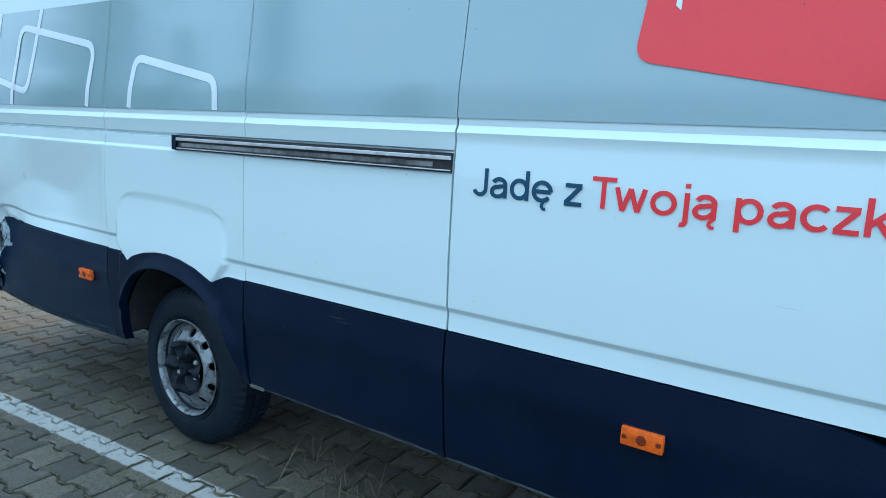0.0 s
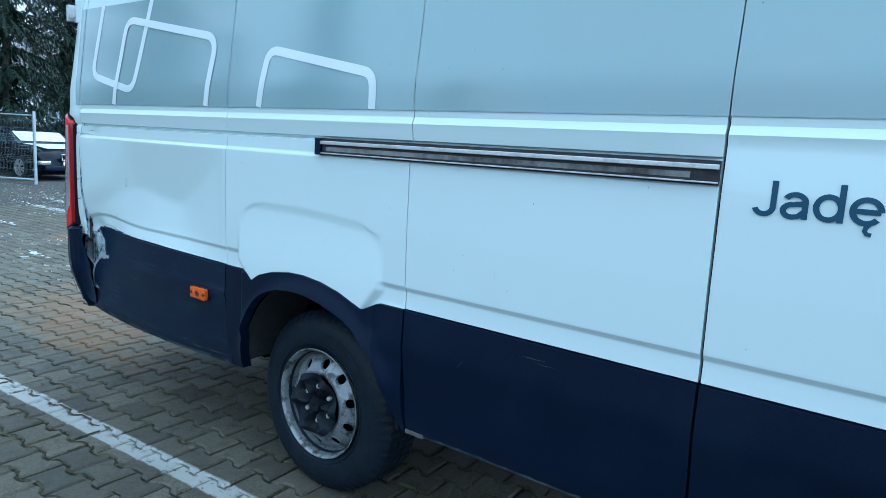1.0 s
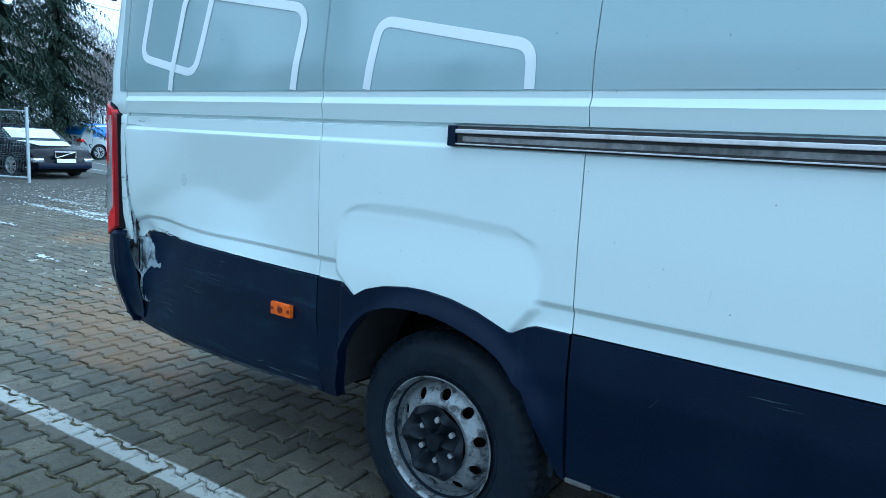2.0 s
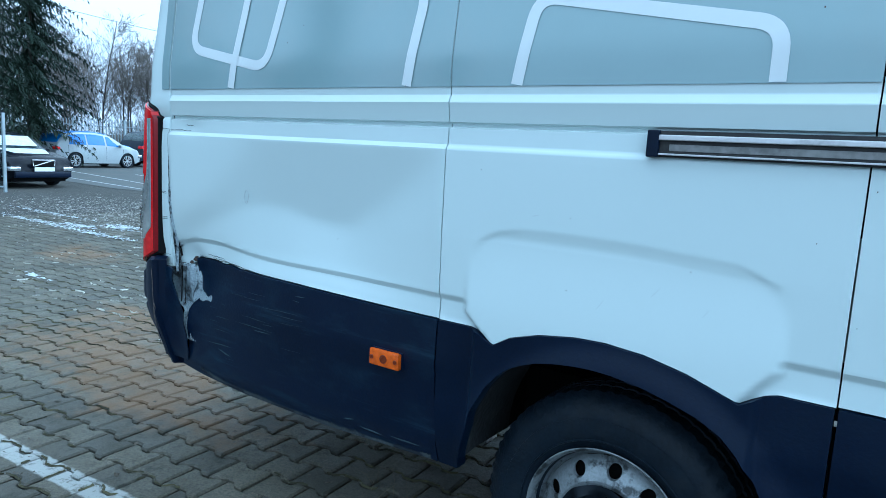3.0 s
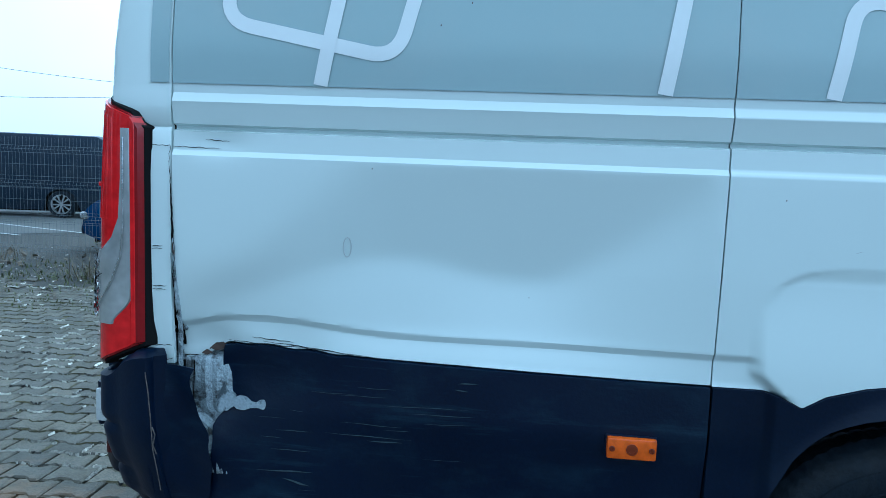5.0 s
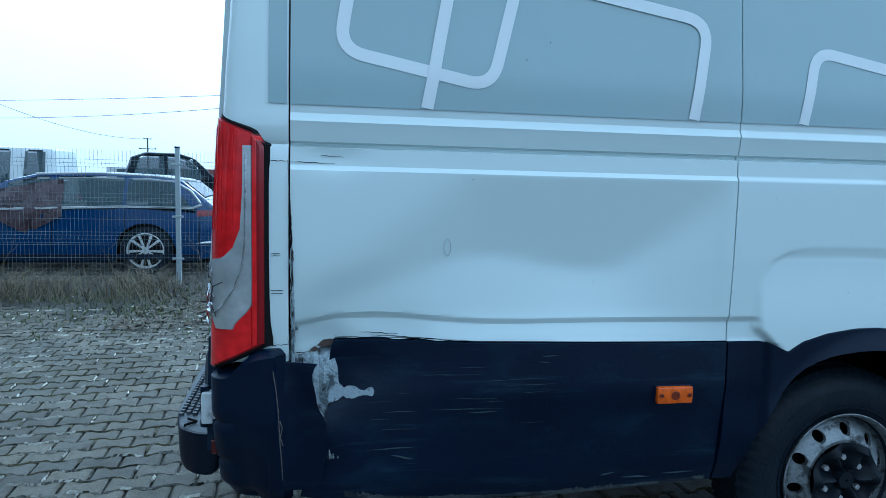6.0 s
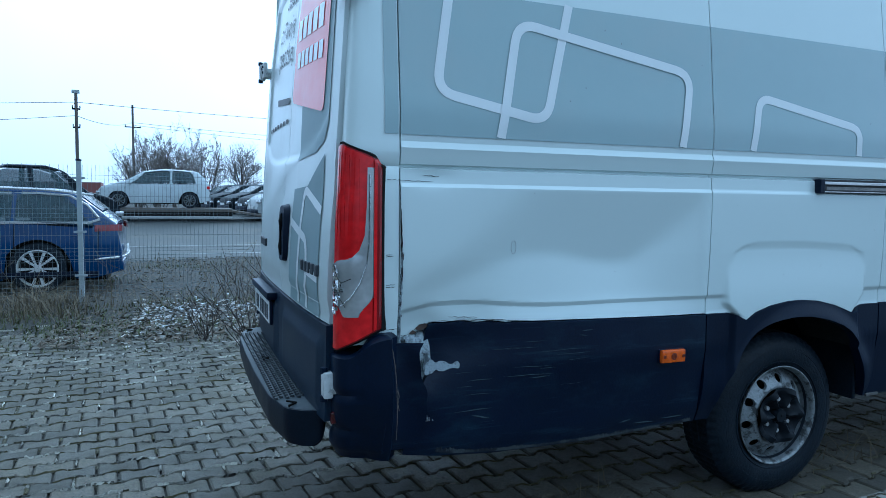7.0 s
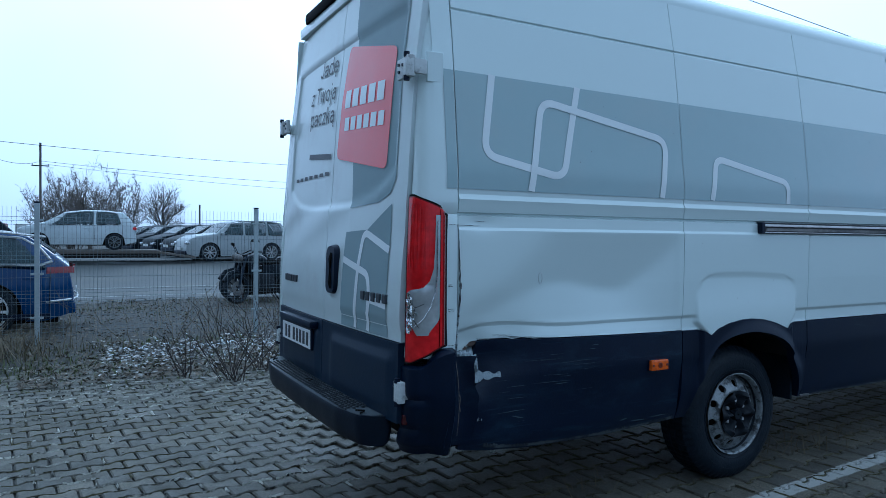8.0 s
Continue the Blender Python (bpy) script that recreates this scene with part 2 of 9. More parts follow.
FOIL = mat("dull_pink_foil", (0.052, 0.030, 0.036), 0.28, var=0.6, scale=7, fine=26, coat=0.3, bump=1.0)
CLOTH = mat("striped_cloth", (0.45, 0.40, 0.34), 0.95, var=0.2, scale=6)
CLOTH_DARK = mat("cloth_stripe", (0.17, 0.14, 0.12), 0.95, var=0.2)
LINE_PAINT = mat("road_paint", (0.40, 0.41, 0.40), 0.7, var=0.15, scale=3, dirt=(0.2, 0.2, 0.19), dirt_amount=0.7, dirt_scale=6)
ORANGE = mat("orange_plastic", (0.75, 0.16, 0.02), 0.5)
BLUEBOX = mat("blue_plastic", (0.06, 0.10, 0.22), 0.5)
RIM_ALU = mat("alloy_rim", (0.50, 0.51, 0.52), 0.3, metal=0.7, var=0.15)


def car_paint(name, base, rough=0.22, coat=0.25, spec=0.3):
    return mat(name, base, rough, var=0.08, scale=2, fine=20, coat=coat, spec=spec, dirt=(0.15, 0.15, 0.14), dirt_amount=0.10, dirt_scale=3)


def ground_height(x, y):
    """Level beside the van, falling a little towards the fence."""
    u = min(max((y - 1.8) / 2.4, 0.0), 1.0)
    drop = 0.015 + 0.105 * u * u * (3 - 2 * u)
    v = min(max((x + 4.7) / 0.9, 0.0), 1.0)
    w = 1 - min(max((y - 3.7) / 2.0, 0.0), 1.0)
    rise = 0.0
    if y > 20:
        # the far side of the car park lies a little higher
        a, c = min((y - 20) / 11, 1.0), min(max((x + 16) / 7, 0.0), 1.0)
        rise = 0.47 * a * a * (3 - 2 * a) * c * c * (3 - 2 * c)
    return -0.015 - (drop - 0.015) * (1 - v * v * (3 - 2 * v) * w) + rise


# the line painted on the blocks: through (-2.94, 1.420), 4.5 degrees off the van
LINE_P, LINE_A = Vector((-2.94, 1.420)), radians(4.5)


def paver_material():
    m = bpy.data.materials.new("concrete_block")
    m.use_nodes = True
    n, l = m.node_tree.nodes, m.node_tree.links
    b = n["Principled BSDF"]
    g = n.new("ShaderNodeNewGeometry")

    def noise(scale, detail, rough=0.6):
        t = n.new("ShaderNodeTexNoise")
        t.inputs["Scale"].default_value, t.inputs["Detail"].default_value, t.inputs["Roughness"].default_value = scale, detail, rough
        l.new(g.outputs["Position"], t.inputs["Vector"])
        return t.outputs["Fac"]

    def ramp(value, a, z, lo=0.0, hi=1.0):
        t = n.new("ShaderNodeMapRange")
        for key, v in (("From Min", a), ("From Max", z), ("To Min", lo), ("To Max", hi)):
            t.inputs[key].default_value = v
        l.new(value, t.inputs["Value"])
        return t.outputs["Result"]

    def math_(op, a, c=None, k=None):
        t = n.new("ShaderNodeMath"); t.operation = op
        l.new(a, t.inputs[0])
        if c is not None:
            l.new(c, t.inputs[1])
        if k is not None:
            t.inputs[1].default_value = k
        return t.outputs[0]

    def mix(f, a, c):
        t = n.new("ShaderNodeMix"); t.data_type = "RGBA"
        l.new(f, t.inputs["Factor"])
        for key, v in (("A", a), ("B", c)):
            if isinstance(v, tuple):
                t.inputs[key].default_value = (*v, 1)
            else:
                l.new(v, t.inputs[key])
        return t.outputs["Result"]
    info = n.new("ShaderNodeObjectInfo")
    rnd = math_("ADD", g.outputs["Random Per Island"], info.outputs["Random"])
    rnd = math_("FRACT", rnd)
    col = mix(ramp(rnd, 0, 1), (0.060, 0.055, 0.040), (0.146, 0.129, 0.090))
    col = mix(ramp(noise(90, 5, 0.75), 0.40, 0.72), col, (0.026, 0.026, 0.022))
    col = mix(ramp(noise(140, 4, 0.7), 0.60, 0.74, 0, 0.55), col, (0.150, 0.148, 0.132))
    col = mix(ramp(noise(0.9, 5), 0.48, 0.70, 0, 0.55), col, (0.064, 0.057, 0.042))
    col = mix(ramp(noise(14, 6, 0.7), 0.55, 0.70, 0, 0.75), col, (0.020, 0.020, 0.015))
    # sand washed over the blocks behind the van
    sep = n.new("ShaderNodeSeparateXYZ"); l.new(g.outputs["Position"], sep.inputs[0])

    def patch(cx, cy, rx, ry):
        dx = math_("MULTIPLY", math_("ADD", sep.outputs["X"], k=-cx), k=1 / rx)
        dy = math_("MULTIPLY", math_("ADD", sep.outputs["Y"], k=-cy), k=1 / ry)
        d = math_("SQRT", math_("ADD", math_("MULTIPLY", dx, dx), math_("MULTIPLY", dy, dy)))
        wob = ramp(noise(3.5, 6, 0.7), 0.3, 0.7, -0.75, 0.75)
        return ramp(math_("ADD", d, wob), 1.25, 0.35, 0, 0.9)
    for p in ((-6.15, 2.25, 0.9, 0.42), (-5.3, 2.05, 0.75, 0.33), (-10.3, 4.2, 0.7, 0.4), (-6.95, 2.85, 0.55, 0.36)):
        col = mix(patch(*p), col, (0.135, 0.082, 0.038))
    # soil washed over the blocks away from the van
    soil = math_("MULTIPLY", ramp(sep.outputs["Y"], 2.2, 6.0, 0.25, 0.92), ramp(noise(2.2, 6, 0.7), 0.38, 0.66))
    col = mix(soil, col, (0.038, 0.035, 0.020))
    # painted line
    c, s = math.cos(LINE_A), math.sin(LINE_A)
    dx = math_("MULTIPLY", math_("ADD", sep.outputs["X"], k=-LINE_P.x), k=-s)
    dy = math_("MULTIPLY", math_("ADD", sep.outputs["Y"], k=-LINE_P.y), k=c)
    off = math_("ABSOLUTE", math_("ADD", dx, dy))
    edge = math_("ADD", off, ramp(noise(22, 4), 0.3, 0.7, -0.004, 0.004))
    paint = ramp(edge, 0.060, 0.050)
    worn = ramp(noise(17, 7, 0.85), 0.66, 0.54)
    col = mix(math_("MULTIPLY", paint, worn), col, (0.34, 0.34, 0.315))
    l.new(col, b.inputs["Base Color"])
    l.new(ramp(noise(5, 4), 0.3, 0.7, 0.62, 0.9), b.inputs["Roughness"])
    bp = n.new("ShaderNodeBump")
    bp.inputs["Strength"].default_value, bp.inputs["Distance"].default_value = 0.8, 0.007
    l.new(noise(75, 8, 0.75), bp.inputs["Height"]); l.new(bp.outputs["Normal"], b.inputs["Normal"])
    return m


PAVER = paver_material()


def ground_material():
    m = bpy.data.materials.new("yard_ground")
    m.use_nodes = True
    n, l = m.node_tree.nodes, m.node_tree.links
    b = n["Principled BSDF"]
    g = n.new("ShaderNodeNewGeometry")

    def noise(scale, detail=6):
        t = n.new("ShaderNodeTexNoise")
        t.inputs["Scale"].default_value, t.inputs["Detail"].default_value, t.inputs["Roughness"].default_value = scale, detail, 0.65
        l.new(g.outputs["Position"], t.inputs["Vector"])
        return t.outputs["Fac"]

    def ramp(value, a, z, lo=0.0, hi=1.0):
        t = n.new("ShaderNodeMapRange")
        for key, v in (("From Min", a), ("From Max", z), ("To Min", lo), ("To Max", hi)):
            t.inputs[key].default_value = v
        l.new(value, t.inputs["Value"])
        return t.outputs["Result"]

    def mix(f, a, c):
        t = n.new("ShaderNodeMix"); t.data_type = "RGBA"
        l.new(f, t.inputs["Factor"])
        for key, v in (("A", a), ("B", c)):
            if isinstance(v, tuple):
                t.inputs[key].default_value = (*v, 1)
            else:
                l.new(v, t.inputs[key])
        return t.outputs["Result"]
    col = mix(ramp(noise(0.6), 0.35, 0.68), (0.030, 0.030, 0.026), (0.050, 0.046, 0.037))
    col = mix(ramp(noise(25), 0.4, 0.7), col, (0.022, 0.021, 0.017))
    col = mix(ramp(noise(4.0), 0.60, 0.72, 0, 0.7), col, (0.062, 0.052, 0.036))
    l.new(col, b.inputs["Base Color"])
    b.inputs["Roughness"].default_value = 0.92
    bp = n.new("ShaderNodeBump")
    bp.inputs["Strength"].default_value, bp.inputs["Distance"].default_value = 0.6, 0.02
    l.new(noise(30), bp.inputs["Height"]); l.new(bp.outputs["Normal"], b.inputs["Normal"])
    return m


GROUND = ground_material()
ASPHALT = mat("worn_asphalt", (0.066, 0.070, 0.068), 0.85, var=0.2, scale=0.7, fine=35, bump=0.3, dirt=(0.11, 0.10, 0.08), dirt_amount=0.5, dirt_scale=0.5)


# ---- building helpers ----
def part(name, bm, material, parent=None, label="", smooth=0.0):
    """Links a bmesh as one mesh object, under parent if there is one. smooth: the angle in degrees below which edges shade round."""
    me = bpy.data.meshes.new(name)
    bm.normal_update()
    bm.to_mesh(me)
    bm.free()
    return mesh_part(name, me, material, parent, label, smooth)


def mesh_part(name, me, material, parent=None, label="", smooth=0.0):
    for m in (material if isinstance(material, (list, tuple)) else [material]):
        me.materials.append(m)
    if smooth:
        me.polygons.foreach_set("use_smooth", [True] * len(me.polygons))
        me.set_sharp_from_angle(angle=radians(smooth))
    ob = new(name, me)
    if parent:
        ob.parent = parent
    if label:
        ob["label"] = label
    return ob


def thing(name, label, category, group="", kind="", at=None):
    e = new(name)
    if at is not None:
        e.matrix_world = at
    return tagged(e, label, category, group, kind)


def box(bm, x0, x1, y0, y1, z0, z1, bevel=0.0, m=None):
    vs = [bm.verts.new((x, y, z)) for x in (x0, x1) for y in (y0, y1) for z in (z0, z1)]
    fs = [bm.faces.new([vs[i] for i in f]) for f in ((0, 1, 3, 2), (4, 6, 7, 5), (0, 4, 5, 1), (2, 3, 7, 6), (0, 2, 6, 4), (1, 5, 7, 3))]
    if bevel:
        es = {e for f in fs for e in f.edges}
        r = bmesh.ops.bevel(bm, geom=list(es), offset=bevel, segments=2, affect="EDGES", profile=0.6)
        vs = list({v for f in r["faces"] for v in f.verts})
    if m is not None:
        bmesh.ops.transform(bm, matrix=m, verts=[v for v in vs if v.is_valid])
    return bm


def tube(bm, points, radius, sides=6, closed=False):
    """A round bar along points; radius a number or a list."""
    n = len(points)
    rad = radius if isinstance(radius, (list, tuple)) else [radius] * n
    rings = []
    for i, p in enumerate(points):
        p = Vector(p)
        a = Vector(points[max(i - 1, 0)]); c = Vector(points[min(i + 1, n - 1)])
        d = (c - a).normalized() if (c - a).length > 1e-9 else Vector((0, 0, 1))
        side = d.cross(Vector((0, 0, 1)))
        if side.length < 1e-3:
            side = d.cross(Vector((1, 0, 0)))
        side.normalize()
        up = side.cross(d)
        rings.append([bm.verts.new(p + (side * math.cos(t) + up * math.sin(t)) * rad[i]) for t in (2 * math.pi * k / sides for k in range(sides))])
    for i in range(n - 1):
        for k in range(sides):
            bm.faces.new((rings[i][k], rings[i][(k + 1) % sides], rings[i + 1][(k + 1) % sides], rings[i + 1][k]))
    if not closed:
        bm.faces.new(list(reversed(rings[0]))); bm.faces.new(rings[-1])
    return bm


def lathe(bm, profile, centre, axis="y", n=48):
    """Turns (radius, offset along axis) pairs round an axis."""
    rings = []
    for r, o in profile:
        ring = []
        for k in range(n):
            t = 2 * math.pi * k / n
            a, c = r * math.cos(t), r * math.sin(t)
            v = {"y": (a, o, c), "x": (o, a, c), "z": (a, c, o)}[axis]
            ring.append(bm.verts.new(Vector(centre) + Vector(v)))
        rings.append(ring)
    for i in range(len(rings) - 1):
        for k in range(n):
            bm.faces.new((rings[i][k], rings[i][(k + 1) % n], rings[i + 1][(k + 1) % n], rings[i + 1][k]))
    return rings


def interp(table, x):
    if x <= table[0][0]:
        return table[0][1]
    for (a, va), (c, vc) in zip(table, table[1:]):
        if x <= c:
            return va + (vc - va) * (x - a) / (c - a)
    return table[-1][1]


def sstep(x, a, c):
    u = min(max((x - a) / (c - a), 0.0), 1.0)
    return u * u * (3 - 2 * u)


def grid(bm, rows, flip=False):
    """Quads over rows of points."""
    vs = [[bm.verts.new(p) for p in row] for row in rows]
    for r0, r1 in zip(vs, vs[1:]):
        for k in range(len(r0) - 1):
            q = (r0[k], r0[k + 1], r1[k + 1], r1[k])
            bm.faces.new(q[::-1] if flip else q)
    return vs


def rim(bm, shift):
    """Folds the open edges of a sheet by shift, which gives it thickness at its borders."""
    es = [e for e in bm.edges if e.is_boundary]
    r = bmesh.ops.extrude_edge_only(bm, edges=es)
    vs = [v for v in r["geom"] if isinstance(v, bmesh.types.BMVert)]
    for v in vs:
        v.co += Vector(shift)


def spread(a, c, step):
    n = max(1, int(math.ceil((c - a) / step)))
    return [a + (c - a) * i / n for i in range(n + 1)]

# ---- the delivery van ----
# its right flank faces -y and runs along x; the rear doors face -x
VAN_C = 2.60
SEAMS = (-4.552, -3.234, -2.214, -1.227, 0.16)
PROFILE = [(0.36, 1.680), (0.40, 1.660), (0.45, 1.645), (0.60, 1.628), (0.715, 1.613), (0.85, 1.617), (0.852, 1.619), (0.911, 1.6215), (0.928, 1.611), (1.10, 1.606),
           (1.343, 1.605), (1.356, 1.6135), (1.403, 1.615), (1.4065, 1.631), (1.4145, 1.631), (1.419, 1.616), (1.466, 1.6075), (1.472, 1.6060),
           (1.494, 1.6160), (1.514, 1.615), (1.60, 1.615), (1.75, 1.633), (2.01, 1.660), (2.272, 1.694), (2.279, 1.702), (2.286, 1.696), (2.555, 1.745), (2.60, 1.762), (2.645, 1.80), (2.672, 1.86)]
HUB = Vector((-2.718, 1.709, 0.349))


def arch_top(x):
    """The border between white paint and dark cladding over the rear wheel."""
    return interp([(-3.234, 0.850), (-3.12, 0.850), (-3.085, 0.842), (-3.035, 0.818), (-2.985, 0.848), (-2.90, 0.873), (-2.80, 0.887), (-2.72, 0.889),
                   (-2.62, 0.880), (-2.52, 0.858), (-2.40, 0.816), (-2.350, 0.843), (-2.325, 0.850), (-2.214, 0.850)], x)


ARCH = [(-3.166, 0.38), (-3.156, 0.43), (-3.130, 0.51), (-3.093, 0.61), (-3.048, 0.695), (-3.012, 0.737), (-2.975, 0.766), (-2.935, 0.785), (-2.896, 0.799), (-2.845, 0.810),
        (-2.79, 0.817), (-2.74, 0.819), (-2.69, 0.817), (-2.61, 0.805), (-2.545, 0.788), (-2.477, 0.765), (-2.424, 0.735), (-2.388, 0.700), (-2.351, 0.647), (-2.288, 0.528), (-2.244, 0.433), (-2.228, 0.39)]


def arch_in(x):
    """The lower edge of the cladding round the rear wheel."""
    if x < ARCH[0][0] or x > ARCH[-1][0]:
        return 0.38
    return interp(ARCH, x)


# the dent: a wide fold under the pressed edge, whose valley runs from the torn corner up to the next seam
VALLEY = [(-4.46, 0.985), (-4.37, 1.005), (-4.24, 1.055), (-4.105, 1.105), (-4.00, 1.118), (-3.92, 1.112), (-3.78, 1.080), (-3.63, 1.070), (-3.50, 1.140), (-3.32, 1.270), (-3.235, 1.335)]
DENT_X, DENT_Z = np.linspace(-4.56, -3.20, 137), np.linspace(0.86, 1.36, 101)


def dent_field():
    """Depths of the fold over the panel, its creases softened."""
    field = np.zeros((len(DENT_X), len(DENT_Z)))
    for i, x in enumerate(DENT_X):
        top = min(1.338, 1.335 + (x + 4.07) * 0.75)
        valley = min(interp(VALLEY, x), top)
        deep = 0.17 * (top - valley)
        for k, z in enumerate(DENT_Z):
            if z >= valley:
                field[i, k] = deep * max(0.0, 1 - (z - valley) / max(top - valley, 1e-6))
            else:
                u = min(max((z - 0.93) / max(valley - 0.93, 1e-6), 0.0), 1.0)
                field[i, k] = deep * (0.45 + 0.55 * u) * min(1.0, max(0.0, (z - 0.86) / 0.08))
    for axis, width in ((0, 5), (1, 3), (0, 4), (1, 3)):
        ext = np.concatenate([np.repeat(np.take(field, [0], axis), width, axis), field, np.repeat(np.take(field, [-1], axis), width, axis)], axis)
        size = field.shape[axis]
        field = sum(np.take(ext, range(j, j + size), axis) for j in range(2 * width + 1)) / (2 * width + 1)
    return field


DENT = dent_field()


def dent(x, z):
    """How far the flank is pushed in ahead of the rear corner."""
    if not -4.56 < x < -3.2:
        return 0.0
    d = 0.0
    if 0.86 < z < 1.34:
        u, v = (x + 4.56) / 0.01, (z - 0.86) / 0.005
        i, k = min(int(u), len(DENT_X) - 2), min(int(v), len(DENT_Z) - 2)
        u, v = u - i, v - k
        d = (DENT[i, k] * (1 - u) + DENT[i + 1, k] * u) * (1 - v) + (DENT[i, k + 1] * (1 - u) + DENT[i + 1, k + 1] * u) * v
        d = float(d) * (1 - sstep(z, 1.325, 1.34)) * (1 - sstep(x, -3.30, -3.235))
    low = 0.054 * math.exp(-((x + 4.46) / 0.26) ** 2 - ((z - 0.80) / 0.15) ** 2)
    low += 0.008 * math.sin(21 * x + 9 * z) * math.exp(-((x + 4.40) / 0.16) ** 2 - ((z - 0.88) / 0.05) ** 2)
    high = 0.010 * math.exp(-((x + 4.44) / 0.07) ** 2 - ((z - 1.375) / 0.03) ** 2)
    return d + low + high


def flank(x, z):
    """The y of the right flank at x, z."""
    zz = z
    if x < -3.9 and 0.84 < z < 1.05:      # the pressed edge lifts towards the damaged corner
        zz = z - 0.024 * math.exp(-((x + 4.33) / 0.22) ** 2) + 0.012 * (1 - sstep(x, -4.55, -4.42))
    y = interp(PROFILE, zz)
    if x > -1.231 and 1.34 < z < 1.452:   # the sliding door is plain below its upper fold
        y = 1.605 + 0.006 * (z - 1.34) / 0.112
    if -3.234 < x < -2.214 and z < 1.30:  # flared field over the wheel
        edge_l = interp([(0.80, -3.035), (0.85, -3.105), (0.89, -3.150), (1.0, -3.152), (1.06, -3.138), (1.10, -3.105), (1.125, -3.06), (1.138, -3.0), (1.143, -2.90)], z)
        edge_r = interp([(0.80, -2.40), (0.85, -2.36), (0.90, -2.318), (1.0, -2.315), (1.08, -2.335), (1.12, -2.42), (1.14, -2.54)], z)
        top = 1.142 - 0.020 * sstep(x, -2.8, -2.35)
        flat = interp([(0.85, 1.618), (1.10, 1.606), (1.34, 1.606)], z)
        flare = flat + 0.007 - 0.029 * sstep(1.16 - z, 0.0, 0.34)
        inside = sstep(x, edge_l - 0.004, edge_l + 0.026) * (1 - sstep(x, edge_r - 0.026, edge_r + 0.004)) * (1 - min(max((z - top + 0.030) / 0.032, 0), 1))
        y = y * (1 - inside) + flare * inside
    return y + dent(x, z)


van = thing("delivery_van", "dented white panel van with dark cladding and grey and red lettering", "van")


def flank_sheet(name, x0, x1, lo, hi, material, off=0.0, parent=None, label="", step=0.03, thick=0.02, zs=None):
    """A panel of the flank between two heights (numbers or functions of x), proud by off, with its borders folded in."""
    bm = bmesh.new()
    flo = lo if callable(lo) else (lambda x: lo)
    fhi = hi if callable(hi) else (lambda x: hi)
    rows = []
    for x in spread(x0, x1, step):
        a, c = flo(x), fhi(x)
        if zs:
            knee = 1.0
            col = sorted([a + (knee - a) * k / 18 for k in range(18)] + [z for z in (0.9055, 0.912, 0.917, 0.9225, 0.927, 0.932) if z > a]) + [z for z in zs if knee <= z < c - 1e-6] + [c]
        else:
            col = [a + (c - a) * k / 16 for k in range(17)]
        rows.append([(x, flank(x, z) - off, z) for z in col])
    grid(bm, rows, flip=True)
    if thick:
        rim(bm, (0, thick, 0))
    return part(name, bm, material, parent or van, label, smooth=44 if name == "wheel_side_panel" else 20)


FINE_Z = sorted(set([round(z, 4) for z, _ in PROFILE if z >= 1.0] + [1.0, 1.02, 1.04, 1.06, 1.08] + [round(v, 4) for v in spread(1.09, 1.15, 0.006)] + [round(v, 4) for v in spread(1.16, 1.343, 0.02)] + [1.335, 1.3395, 1.35, 1.3595, 1.38, 1.398, 1.423, 1.435, 1.450, 1.469, 1.475, 1.491, 1.497]
                    + [round(v, 4) for v in spread(1.514, 2.27, 0.06)] + [round(v, 4) for v in spread(2.3, 2.55, 0.08)]))
GAPW = 0.0018


def rear_lip(x):
    """The crumpled lower edge of the dented panel."""
    return interp([(-4.56, 0.822), (-4.50, 0.828), (-4.485, 0.838), (-4.46, 0.852), (-4.43, 0.872), (-4.36, 0.878), (-4.25, 0.873), (-4.08, 0.866), (-3.65, 0.857), (-3.40, 0.853), (-3.25, 0.852)], x) + (0.0025 * math.sin(55 * x) if x < -4.1 else 0)


for i, (name, lo) in enumerate((("rear_side_panel", 0.852), ("wheel_side_panel", arch_top), ("middle_side_panel", 0.852), ("sliding_door", 0.852))):
    flank_sheet(name, SEAMS[i] + GAPW * (2.2 if i == 3 else 1), SEAMS[i + 1] - GAPW * (2.2 if i == 2 else 1), rear_lip if i == 0 else lo, 2.553, WHITE, zs=FINE_Z, step=(0.018, 0.008, 0.06, 0.06)[i],
                label=("dented white side panel with a crumpled lower edge", "", "", "white sliding door with printed lettering")[i])

# dark cladding along the sill
LOW_EDGE = [(-4.57, 0.432), (-4.46, 0.418), (-4.32, 0.392), (-4.1, 0.370), (-3.7, 0.365), (-3.25, 0.392), (-2.2, 0.402), (0.2, 0.405)]


def low(x):
    return interp(LOW_EDGE, x)


def torn(z):
    """The torn rear end of the cladding."""
    return interp([(0.36, -4.535), (0.45, -4.515), (0.50, -4.475), (0.55, -4.461), (0.62, -4.451), (0.66, -4.455), (0.695, -4.438), (0.705, -4.405), (0.735, -4.405), (0.75, -4.432), (0.78, -4.446), (0.84, -4.440), (0.875, -4.430)], z)


